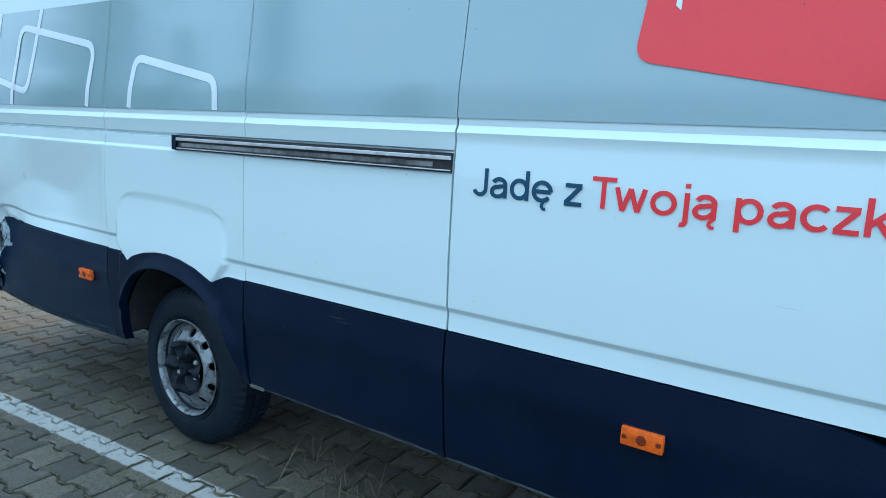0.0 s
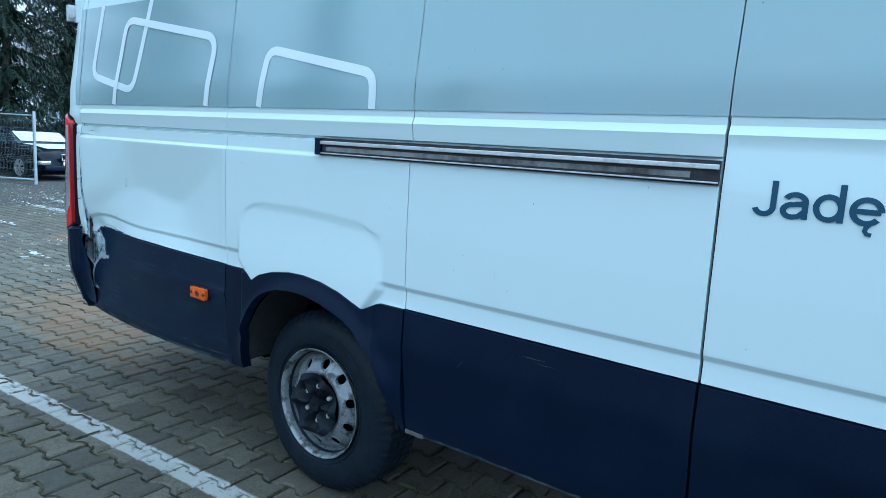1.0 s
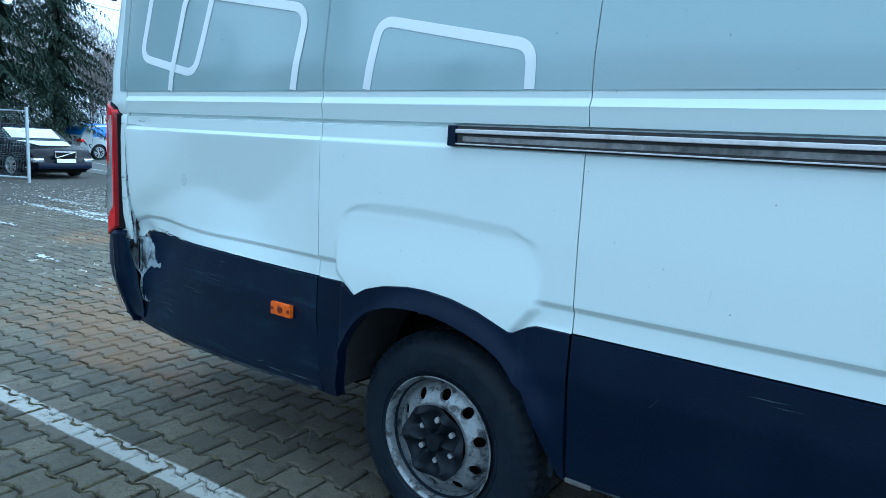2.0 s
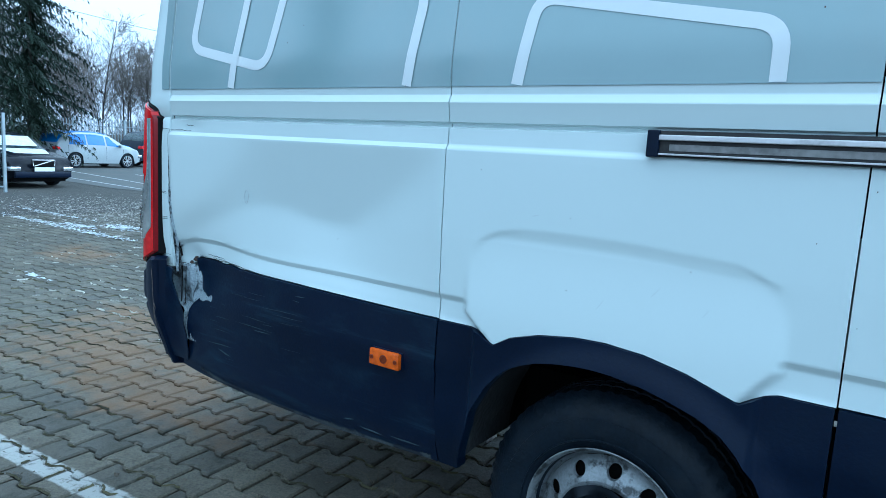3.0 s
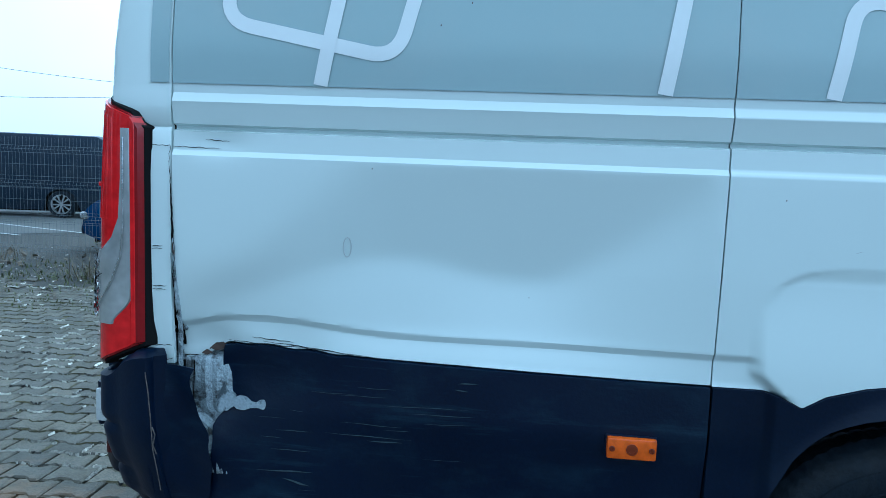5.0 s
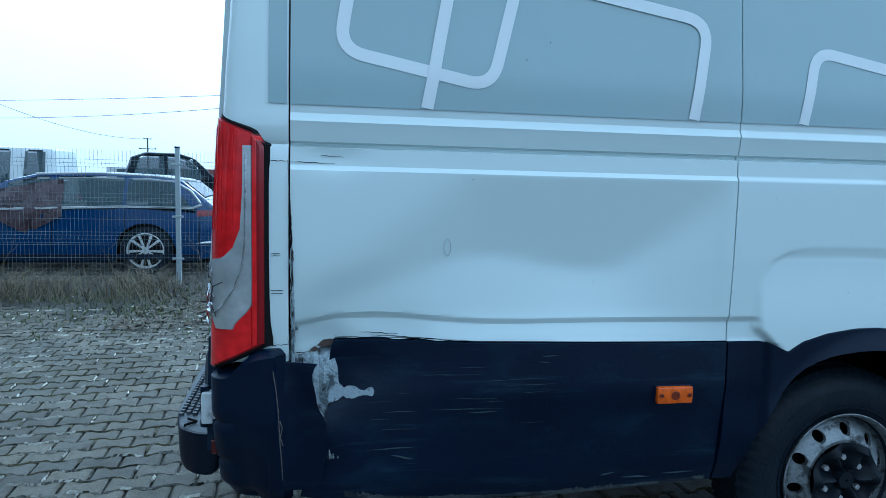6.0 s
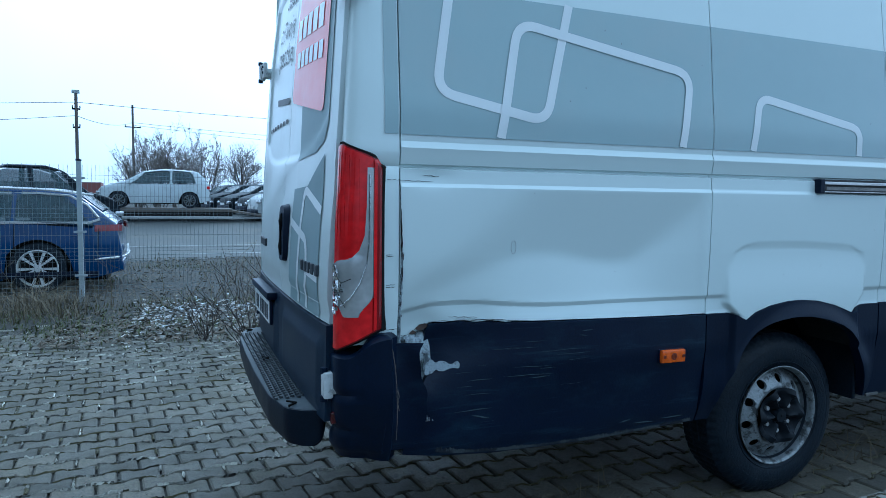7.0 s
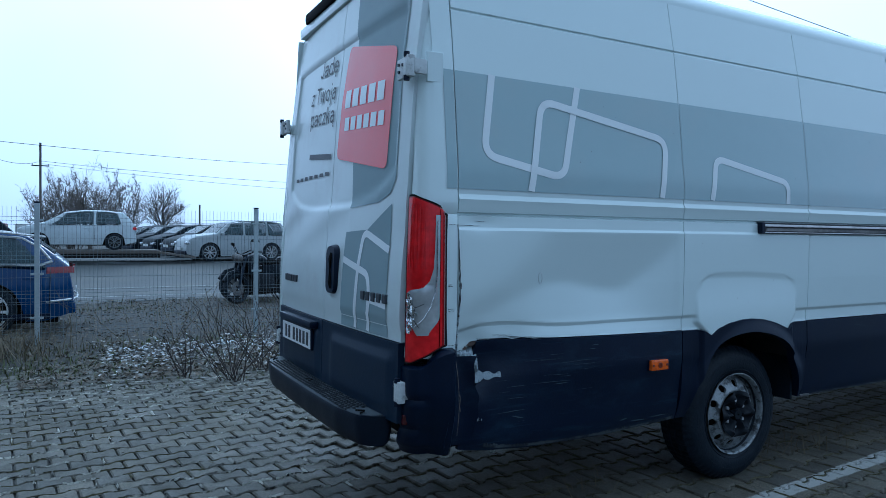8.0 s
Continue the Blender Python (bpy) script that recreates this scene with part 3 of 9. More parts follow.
def rear_cladding():
    bm = bmesh.new()
    rows = []
    for k in range(41):
        u = k / 40
        row = []
        for j in range(25):
            v = j / 24
            top = rear_lip(torn(0.86) + u * 1.2) - 0.005
            zl = interp(LOW_EDGE, -4.45 + u * 1.21)
            z = zl + (top - zl) * v
            xl = torn(z)
            x = xl + (SEAMS[1] - 0.003 - xl) * u
            y = flank(x, min(z, 0.85)) - 0.006
            if u < 0.05:
                y -= 0.012 * (1 - u / 0.05) * math.sin(z * 23)
            row.append((x, y, z))
        rows.append(row)
    grid(bm, rows, flip=True)
    rim(bm, (0, 0.022, 0))
    return part("rear_sill_cladding", bm, CLAD_WORN, van, "scuffed dark plastic cladding torn at its rear end", smooth=35)


rear_cladding()


def wheel_cladding():
    bm = bmesh.new()
    rows = []
    xs = sorted(set(spread(SEAMS[1] + 0.003, SEAMS[2] - 0.004, 0.0125) + spread(-3.167, -3.04, 0.004) + spread(-2.43, -2.227, 0.005)))
    for x in xs:
        a, c = max(arch_in(x), low(x)), arch_top(x) - 0.002
        ring = sstep(0.52 - math.hypot((x - HUB.x) * 1.12, arch_in(x) - HUB.z), 0.0, 0.1)
        row = []
        for k in range(15):
            z = a + (c - a) * k / 14
            d = math.hypot((x + 2.69) / 0.425, (z - HUB.z) / 0.452)
            lip = 0.018 * (1 - sstep(d, 1.0, 1.20))
            outer, tucked = min(flank(x, 0.86), interp(PROFILE, z)), interp(PROFILE, z)
            f = sstep(z, 0.40, 0.60)
            row.append((x, outer * f + tucked * (1 - f) - 0.006 - lip * (0.3 + 0.7 * f), z))
        rows.append(row)
    grid(bm, rows, flip=True)
    rim(bm, (0, 0.045, 0))
    return part("wheel_arch_cladding", bm, CLAD, van, "dark plastic wheel arch trim", smooth=40)


wheel_cladding()
flank_sheet("middle_sill_cladding", SEAMS[2] + 0.004, SEAMS[3] - 0.004, low, 0.847, CLAD, off=0.006, thick=0.03)
flank_sheet("door_sill_cladding", SEAMS[3] + 0.004, SEAMS[4] - GAPW, low, lambda x: 0.847 - 0.06 * sstep(x, -0.16, 0.14), CLAD, off=0.006, thick=0.03)


def plate_on_flank(name, outline, material, off=0.003, parent=None, label="", cell=0.05):
    """A flat film laid on the flank inside an outline of (x, z) points."""
    bm = bmesh.new()
    f = bm.faces.new([bm.verts.new((x, 0, z)) for x, z in outline])
    bmesh.ops.triangulate(bm, faces=[f])
    for axis, n in ((0, (1, 0, 0)), (2, (0, 0, 1))):
        vals = [v.co[axis] for v in bm.verts]
        for c in spread(min(vals), max(vals), cell)[1:-1]:
            p = Vector((0, 0, 0)); p[axis] = c
            bmesh.ops.bisect_plane(bm, geom=bm.verts[:] + bm.edges[:] + bm.faces[:], plane_co=p, plane_no=n)
    for v in bm.verts:
        v.co.y = flank(v.co.x, v.co.z) - off
    bm.normal_update()
    for f in bm.faces:
        if f.normal.y > 0:
            f.normal_flip()
    return part(name, bm, material, parent or van, label, smooth=30)


def ribbon_on_flank(name, points, width, material, off=0.005, radius=0.05, parent=None, place=None):
    """A band of vinyl along a path of (x, z) points with rounded corners."""
    pts = [Vector(p) for p in points]
    path = [pts[0]]
    for a, p, c in zip(pts, pts[1:], pts[2:]):
        r = min(radius, (p - a).length * 0.45, (c - p).length * 0.45)
        s, e = p + (a - p).normalized() * r, p + (c - p).normalized() * r
        path += [(1 - t) ** 2 * s + 2 * t * (1 - t) * p + t * t * e for t in (i / 8 for i in range(9))]
    path.append(pts[-1])
    dense = [path[0]]
    for a, c in zip(path, path[1:]):
        n = max(1, int((c - a).length / 0.03))
        dense += [a + (c - a) * i / n for i in range(1, n + 1)]
    put = place or (lambda x, z: (x, flank(x, z) - off, z))
    bm = bmesh.new()
    rows = []
    for i, p in enumerate(dense):
        d = (dense[min(i + 1, len(dense) - 1)] - dense[max(i - 1, 0)]).normalized()
        s = Vector((-d.y, d.x)) * width / 2
        rows.append([put(*(p + s)), put(*p), put(*(p - s))])
    grid(bm, rows)
    bm.normal_update()
    return part(name, bm, material, parent or van, smooth=40)


# the grey field and its lines
for x0, x1 in ((SEAMS[0] + GAPW, SEAMS[1] - GAPW), (SEAMS[1] + GAPW, SEAMS[2] - GAPW), (SEAMS[2] + GAPW, SEAMS[3] - GAPW), (SEAMS[3] + GAPW, SEAMS[4] - GAPW)):
    flank_sheet("grey_vinyl_field", x0, x1, 1.5155, lambda x: 2.012 - 0.004 * (x + 4.5), VINYL, off=0.003, thick=0)
LW = 0.034
ribbon_on_flank("white_line", [(-4.368, 2.014), (-4.424, 1.665), (-4.004, 1.583), (-3.898, 2.012)], LW, STRIPE, radius=0.07)
ribbon_on_flank("white_line", [(-4.185, 1.518), (-4.110, 1.930), (-3.345, 1.805), (-3.390, 1.518)], LW, STRIPE, off=0.0065, radius=0.075)
ribbon_on_flank("white_line", [(-3.025, 1.518), (-2.985, 1.742), (-2.403, 1.637), (-2.403, 1.518)], LW, STRIPE, radius=0.06)
# red field with the pale bars of its lettering
def rounded(points, r, n=6):
    out = []
    pts = [Vector(p) for p in points]
    for i, p in enumerate(pts):
        a, c = pts[i - 1], pts[(i + 1) % len(pts)]
        s, e = p + (a - p).normalized() * r, p + (c - p).normalized() * r
        out += [tuple((1 - t) ** 2 * s + 2 * t * (1 - t) * p + t * t * e) for t in (k / n for k in range(n + 1))]
    return out


plate_on_flank("red_vinyl_field", rounded([(-0.698, 1.672), (0.140, 1.530), (0.140, 2.20), (-0.625, 2.34)], 0.05), RED_VINYL, off=0.006)
for x0, x1, z0, z1 in ((-0.607, -0.593, 1.803, 1.93), (-0.60, -0.50, 1.85, 1.925), (-0.47, -0.39, 1.84, 1.91), (-0.36, -0.29, 1.825, 1.90), (-0.26, -0.20, 1.815, 1.89), (-0.17, -0.10, 1.80, 1.88),
                       (-0.58, -0.48, 1.99, 2.10), (-0.45, -0.37, 1.975, 2.085), (-0.34, -0.27, 1.96, 2.07), (-0.24, -0.16, 1.945, 2.055), (-0.13, -0.05, 1.93, 2.04)):
    plate_on_flank("white_bar", [(x0, z0), (x1, z0 - 0.012), (x1, z1 - 0.012), (x0, z1)], STRIPE, off=0.0085)


def bow(cx, cy, rx, ry, a0, a1, n=22):
    """Part of an ellipse, between two angles in degrees."""
    return [Vector((cx + rx * math.cos(radians(a0 + (a1 - a0) * k / n)), cy + ry * math.sin(radians(a0 + (a1 - a0) * k / n)))) for k in range(n + 1)]


def line(*points):
    return [Vector(p) for p in points]


HOOK_E = [Vector(p) for p in ((0.34, 0.05), (0.28, -0.03), (0.265, -0.10), (0.30, -0.155), (0.37, -0.165))]
HOOK_A = [Vector(p) for p in ((0.40, 0.02), (0.34, -0.05), (0.325, -0.11), (0.36, -0.160), (0.43, -0.165))]
STROKES = {
    "J": [line((0.36, 0.72), (0.36, 0.20)) + bow(0.205, 0.20, 0.155, 0.155, 0, -165)[1:]],
    "a": [line((0.40, 0.0), (0.40, 0.33)) + bow(0.235, 0.335, 0.165, 0.140, 0, 158)[1:], line((0.39, 0.305), (0.25, 0.290)) + bow(0.195, 0.155, 0.150, 0.122, 75, 275)[1:] + line((0.30, 0.055), (0.395, 0.155))],
    "d": [bow(0.245, 0.262, 0.195, 0.220, 0, 360, 32), line((0.44, 0.0), (0.44, 0.73))],
    "e": [bow(0.26, 0.262, 0.21, 0.220, 0, 322, 30), line((0.055, 0.258), (0.47, 0.258))],
    "z": [line((0.04, 0.480), (0.41, 0.480)), line((0.375, 0.455), (0.065, 0.070)), line((0.03, 0.045), (0.42, 0.045))],
    "T": [line((0.01, 0.680), (0.55, 0.680)), line((0.28, 0.69), (0.28, 0.0))],
    "w": [line((0.035, 0.525), (0.175, 0.0)), line((0.175, 0.0), (0.335, 0.515)), line((0.335, 0.515), (0.495, 0.0)), line((0.495, 0.0), (0.635, 0.525))],
    "o": [bow(0.26, 0.262, 0.215, 0.220, 0, 360, 32)],
    "j": [line((0.13, 0.525), (0.13, -0.09)) + bow(0.05, -0.09, 0.08, 0.075, 0, -110, 10)[1:], line((0.13, 0.625), (0.13, 0.725))],
    "p": [bow(0.265, 0.262, 0.195, 0.220, 0, 360, 32), line((0.07, 0.525), (0.07, -0.185))],
    "c": [bow(0.26, 0.262, 0.21, 0.220, 42, 318, 28)],
    "k": [line((0.07, 0.0), (0.07, 0.73)), line((0.085, 0.215), (0.385, 0.515)), line((0.20, 0.315), (0.40, 0.005))],
}
STROKES["ę"] = STROKES["e"] + [HOOK_E]
STROKES["ą"] = STROKES["a"] + [HOOK_A]


def glyph(ch, heavy):
    """A letter of a plain grotesque as (points with a lift, faces) in em units: strokes of one width, each laid a hair above the last."""
    vs, fs = [], []
    for k, path in enumerate(STROKES[ch]):
        hv, hf = strip(path, (0.033 if path in (HOOK_E, HOOK_A) else 0.046) + heavy)
        fs += [tuple(i + len(vs) for i in f) for f in hf]
        vs += [(x, z, 0.00025 * k) for x, z in hv]
    return vs, fs


def strip(path, w):
    vs, fs = [], []
    for i, p in enumerate(path):
        d = (path[min(i + 1, len(path) - 1)] - path[max(i - 1, 0)]).normalized()
        s = Vector((-d.y, d.x)) * w
        vs += [tuple(p + s), tuple(p - s)]
        if i:
            fs.append((2 * i - 2, 2 * i - 1, 2 * i + 1, 2 * i))
    return vs, fs


def lettering(name, text, x0, x1, z0, height, material, put, heavy=0.006, parent=None):
    """Text as a thin mesh, fitted between x0 and x1 on its base line, each point laid on a surface by put(x, z)."""
    allv, allf, pen = [], [], 0.0
    for ch in text:
        if ch == " ":
            pen += 0.24
            continue
        vs, fs = glyph(ch, heavy)
        a, c = min(v[0] for v in vs), max(v[0] for v in vs)
        b = len(allv)
        allv += [(v[0] - a + pen, v[1], v[2]) for v in vs]
        allf += [tuple(i + b for i in f) for f in fs]
        pen += c - a + (-0.03 if ch == "T" else 0.075 - heavy)
    c = max(v[0] for v in allv)
    me = bpy.data.meshes.new(name)
    me.from_pydata([put(x0 + v[0] / c * (x1 - x0), z0 + v[1] * height, v[2]) for v in allv], [], allf)
    return mesh_part(name, me, material, parent or van)


on_flank = lambda x, z, lift=0.0: (x, flank(x, z) - 0.003 - lift, z)
lettering("printed_word", "Jadę", -1.150, -0.887, 1.289, 0.115, NAVY_VINYL, on_flank)
lettering("printed_word", "z", -0.852, -0.799, 1.288, 0.115, NAVY_VINYL, on_flank)
lettering("printed_word", "Twoją", -0.773, -0.450, 1.289, 0.115, RED_VINYL, on_flank)
lettering("printed_word", "paczką", -0.409, -0.022, 1.288, 0.115, RED_VINYL, on_flank)

# rail of the sliding door
rail = new("sliding_door_rail"); rail.parent = van; rail["label"] = "aluminium rail with greasy black channel"
bm = bmesh.new()
box(bm, -2.655, -1.231, 1.598, 1.63, 1.350, 1.410)
part("channel", bm, mat("black_grease", (0.012, 0.012, 0.013), 0.6, var=0.4, scale=20, dirt=(0.06, 0.055, 0.05), dirt_amount=0.6, dirt_scale=18), rail)
bm = bmesh.new()
box(bm, -2.640, -1.232, 1.588, 1.60, 1.388, 1.4005, 0.002)
part("upper_lip", bm, ALU, rail)
bm = bmesh.new()
box(bm, -2.632, -1.232, 1.589, 1.60, 1.3545, 1.3585, 0.001)
part("lower_lip", bm, ALU, rail)
bm = bmesh.new()
box(bm, -2.610, -1.300, 1.596, 1.60, 1.3645, 1.3795, 0.001)
part("runner", bm, mat("grey_runner", (0.20, 0.195, 0.19), 0.55, var=0.55, scale=9, fine=60, dirt=(0.015, 0.015, 0.015), dirt_amount=0.9, dirt_scale=6), rail)
bm = bmesh.new()
box(bm, -2.660, -2.632, 1.585, 1.62, 1.349, 1.411, 0.004)
part("end_cap", bm, CLAD, rail)

# side marker lamps
def marker_lamp(x, z):
    lamp = new("side_marker_lamp"); lamp.parent = van; lamp["label"] = "small amber side marker lamp"
    y = flank(x, z) - 0.008
    bm = bmesh.new()
    box(bm, x - 0.060, x + 0.060, y - 0.004, y + 0.008, z - 0.027, z + 0.027, 0.003)
    part("base", bm, CLAD, lamp)
    bm = bmesh.new()
    box(bm, x - 0.058, x + 0.058, y - 0.022, y - 0.003, z - 0.026, z + 0.026, 0.007)
    part("lens", bm, AMBER, lamp, smooth=40)
    for dx, r in ((-0.046, 0.007), (0.046, 0.007), (0, 0.014)):
        bm = bmesh.new()
        rings = lathe(bm, [(r, 0), (r, -0.0025), (r * 0.6, -0.003), (r * 0.6, -0.001)], (x + dx, y - 0.022, z), n=10)
        bm.faces.new(rings[-1])
        part("screw_boss", bm, AMBER_DARK, lamp)


marker_lamp(-3.412, 0.694)
marker_lamp(-0.568, 0.694)


# the body behind the panels, the roof, the other flank, the cab
def section(z):
    return interp(PROFILE, z)


def body_shell():
    bm = bmesh.new()
    zs = [0.42, 0.6, 0.85, 1.2, 1.5, 1.75, 2.0, 2.28, 2.545]
    ring = [(section(z) + 0.034 + (0.075 if 0.6 < z < 1.3 else 0.0), z) for z in zs] + [(VAN_C, 2.60)] + [(2 * VAN_C - section(z) - 0.03, z) for z in reversed(zs)]
    rows = [[(x, y, z) for y, z in ring] for x in (-4.64, -4.2, -3.3)]
    grid(bm, rows)
    rows2 = [[(x, y, z) for y, z in ring] for x in (-2.18, -1.0, 0.3)]
    grid(bm, rows2)
    upper = [(max(y, 1.66) if y < VAN_C else y, z) for y, z in ring if z >= 0.95]
    rows3 = [[(x, y, z) for y, z in upper] for x in (-3.3, -2.18)]
    grid(bm, rows3)
    f = [bm.verts.new((-4.64, y, z)) for y, z in ring]
    bm.faces.new(f)
    bmesh.ops.recalc_face_normals(bm, faces=bm.faces[:])
    return part("inner_body", bm, GAP, van)


body_shell()


def roof_panel():
    bm = bmesh.new()
    rows = []
    half = [(1.742, 2.556), (1.752, 2.585), (1.772, 2.612), (1.80, 2.640), (1.85, 2.664), (1.95, 2.688), (2.15, 2.702), (2.38, 2.708), (VAN_C, 2.710)]
    full = half + [(2 * VAN_C - y, z) for y, z in reversed(half[:-1])]
    for x in spread(-4.655, 0.55, 0.13):
        back = 0.035 * (1 - sstep(x, -4.655, -4.50))
        rib = 0.008 * (1 if int((x + 5) / 0.26) % 2 else 0)
        rows.append([(x, y + (VAN_C - y) * back, z - back * 1.2 + (rib if 2.0 < y < 3.2 else 0)) for y, z in full])
    grid(bm, rows)
    rim(bm, (0, 0, -0.03))
    bmesh.ops.recalc_face_normals(bm, faces=bm.faces[:])
    return part("roof", bm, WHITE, van, smooth=45)


roof_panel()
bm = bmesh.new()
rows = [[(x, 2 * VAN_C - section(z), z) for z in (0.40, 0.45, 0.60, 0.85, 0.93, 1.35, 1.40, 1.50, 2.0, 2.28, 2.55)] for x in spread(-4.60, 0.30, 0.35)]
grid(bm, rows)
rim(bm, (0, -0.03, 0))
part("left_flank", bm, WHITE, van, smooth=35)
for x0, x1, y0, y1 in ((-4.55, -3.20, 1.80, 3.40), (-2.20, 1.2, 1.80, 3.40), (-3.20, -2.20, 2.14, 2.26), (-3.20, -2.20, 2.94, 3.06)):
    bm = bmesh.new()
    box(bm, x0, x1, y0, y1, 0.40, 0.60)
    part("underbody", bm, GAP, van)
bm = bmesh.new()
tube(bm, [(-2.738, 1.75, 0.36), (-2.738, 3.45, 0.30)], 0.055, 10)
part("rear_axle", bm, GAP, van)


def cab():
    """Cab ahead of the load space: doors, screen and bonnet in one lofted shell."""
    bm = bmesh.new()
    top = [(0.16, 2.56), (0.55, 2.50), (0.85, 2.30), (1.62, 1.42), (1.72, 1.34), (2.20, 1.16), (2.34, 0.98), (2.36, 0.60)]
    rows = []
    for x in spread(0.165, 2.36, 0.12):
        zt = interp(top, x)
        inset = 0.10 * sstep(x, 1.2, 2.36) + 0.06 * sstep(x, 2.1, 2.36)
        belt = min(1.38, zt - 0.04)
        row = []
        bottom = 0.42
        u = (x - 1.362) / 0.42
        if abs(u) < 1:
            bottom = 0.40 + 0.40 * math.sqrt(1 - u * u)
        bottom = min(bottom, zt - 0.1)
        for k in range(7):
            z = bottom + (belt - bottom) * k / 6
            row.append((x, section(min(z, 1.3)) + inset, z))
        lean = 0.20 * sstep(zt, 1.4, 2.5)
        for k in range(1, 6):
            z = belt + (zt - belt) * k / 5
            row.append((x, section(1.3) + inset + lean * k / 5, z))
        row.append((x, VAN_C, zt + 0.04))
        row += [(x, 2 * VAN_C - y, z) for _, y, z in reversed(row[:-1])]
        rows.append(row)
    grid(bm, rows)
    bm.faces.new([bm.verts.new(p) for p in rows[-1]])
    bmesh.ops.recalc_face_normals(bm, faces=bm.faces[:])
    part("cab", bm, WHITE, van, smooth=40)
    for s in (1, -1):
        pts = [(0.30, 1.42), (1.45, 1.42), (1.05, 1.95), (0.85, 2.16), (0.32, 2.20)]
        bm = bmesh.new()
        vs = []
        for x, z in pts:
            zt = interp(top, x)
            y = section(1.3) + 0.10 * sstep(x, 1.2, 2.36) + 0.20 * sstep(zt, 1.4, 2.5) * (z - 1.38) / max(zt - 1.38, 0.05) - 0.012
            vs.append(bm.verts.new((x, y if s > 0 else 2 * VAN_C - y, z)))
        bm.faces.new(vs)
        part("cab_window", bm, GLASS_DARK, van)
    bm = bmesh.new()
    vs = [bm.verts.new(p) for p in ((0.90, 1.95, 2.29), (0.90, 3.25, 2.29), (1.63, 3.38, 1.47), (1.63, 1.82, 1.47))]
    bm.faces.new(vs)
    part("windscreen", bm, GLASS_DARK, van)
    bm = bmesh.new()
    box(bm, 2.20, 2.42, 1.76, 3.44, 0.38, 0.68, 0.04)
    part("front_bumper", bm, CLAD, van, smooth=40)


cab()


# ---- wheels ----
def van_wheel(cx, y0, cz, side=-1):
    """side -1: the outer face looks towards -y."""
    w = new("wheel"); w.parent = van; w["label"] = "black tyre on a dirty silver steel rim"
    w.location = (cx, y0, cz)
    if side > 0:
        w.rotation_euler = (0, 0, math.pi)
    R = 0.373
    bm = bmesh.new()
    prof = [(0.205, 0.030), (0.215, 0.010), (0.235, -0.004), (0.266, -0.012), (0.300, -0.010), (0.324, -0.005), (0.340, 0.004), (0.353, 0.012), (0.361, 0.020),
            (R, 0.035), (R + 0.001, 0.08), (R - 0.005, 0.083), (R - 0.005, 0.090), (R + 0.001, 0.093), (R + 0.001, 0.125), (R - 0.005, 0.128), (R - 0.005, 0.135), (R + 0.001, 0.138),
            (R, 0.185), (0.357, 0.205), (0.33, 0.218), (0.27, 0.225), (0.21, 0.20)]
    rings = lathe(bm, prof, (0, 0, 0), n=240)
    # lugs on the shoulders
    for ri in (7, 8, 9):
        for k, v in enumerate(rings[ri]):
            if k % 4 in (0, 1):
                f = 1 - (0.0045 if ri == 9 else 0.003) / Vector((v.co.x, v.co.z)).length
                v.co.x *= f; v.co.z *= f; v.co.y += 0.0015
    # grooves across the tread and a raised rib on the wall
    for ri in range(10, 19):
        for k, v in enumerate(rings[ri]):
            if k % 4 == 0:
                f = 1 - 0.004 / Vector((v.co.x, v.co.z)).length
                v.co.x *= f; v.co.z *= f
    # the foot of the tyre is pressed flat by the load
    for v in bm.verts:
        if v.co.z < -0.363:
            v.co.z = -0.363 + (v.co.z + 0.363) * 0.15
    part("tyre", bm, RUBBER, w, smooth=28)
    for rr, yy in ((0.246, -0.0100), (0.303, -0.0090)):
        bm = bmesh.new()
        lathe(bm, [(rr - 0.003, yy + 0.003), (rr - 0.001, yy - 0.0012), (rr + 0.001, yy - 0.0012), (rr + 0.003, yy + 0.003)], (0, 0, 0), n=72)
        part("moulded_ring", bm, RUBBER, w)
    # steel disc with ten round holes
    bm = bmesh.new()
    n = 120
    prof = [(0.216, 0.004), (0.223, -0.010), (0.226, -0.012), (0.223, -0.013), (0.217, -0.008), (0.213, 0.002), (0.210, 0.022), (0.207, 0.044), (0.202, 0.052), (0.198, 0.050), (0.1935, 0.040)]
    lathe(bm, prof, (0, 0, 0), n=n)
    part("rim", bm, STEEL, w, smooth=50)
    bm = bmesh.new()
    hole_r, hole_c, count = 0.0195, 0.1635, 10

    def disc_y(r):
        return interp([(0.0, 0.03), (0.106, 0.030), (0.114, 0.008), (0.122, -0.006), (0.132, -0.008), (0.150, 0.002), (0.170, 0.018), (0.194, 0.040)], r)
    for s in range(count):
        a0 = 2 * math.pi * (s + 0.35) / count
        # a wedge with a hole: an inner circle joined to a polar box
        corner = math.atan2(math.pi / count, 0.030)
        angles = sorted([2 * math.pi * k / 20 for k in range(20)] + [corner, math.pi - corner, math.pi + corner, 2 * math.pi - corner])
        m = len(angles)
        inner, outer, lip = [], [], []
        for t in angles:
            px, pz = hole_c + hole_r * math.cos(t), hole_r * math.sin(t)
            inner.append((px, pz))
            q = max(abs(math.cos(t)) / 0.030, abs(math.sin(t)) / (math.pi / count))
            rr, aa = hole_c + math.cos(t) / q, math.sin(t) / q
            outer.append((rr * math.cos(aa), rr * math.sin(aa)))

        def put(p, extra=0.0):
            x, z = p
            r = math.hypot(x, z)
            ca, sa = math.cos(a0), math.sin(a0)
            return (x * ca - z * sa, disc_y(r) + extra, x * sa + z * ca)
        vi = [bm.verts.new(put(p)) for p in inner]
        vo = [bm.verts.new(put(p)) for p in outer]
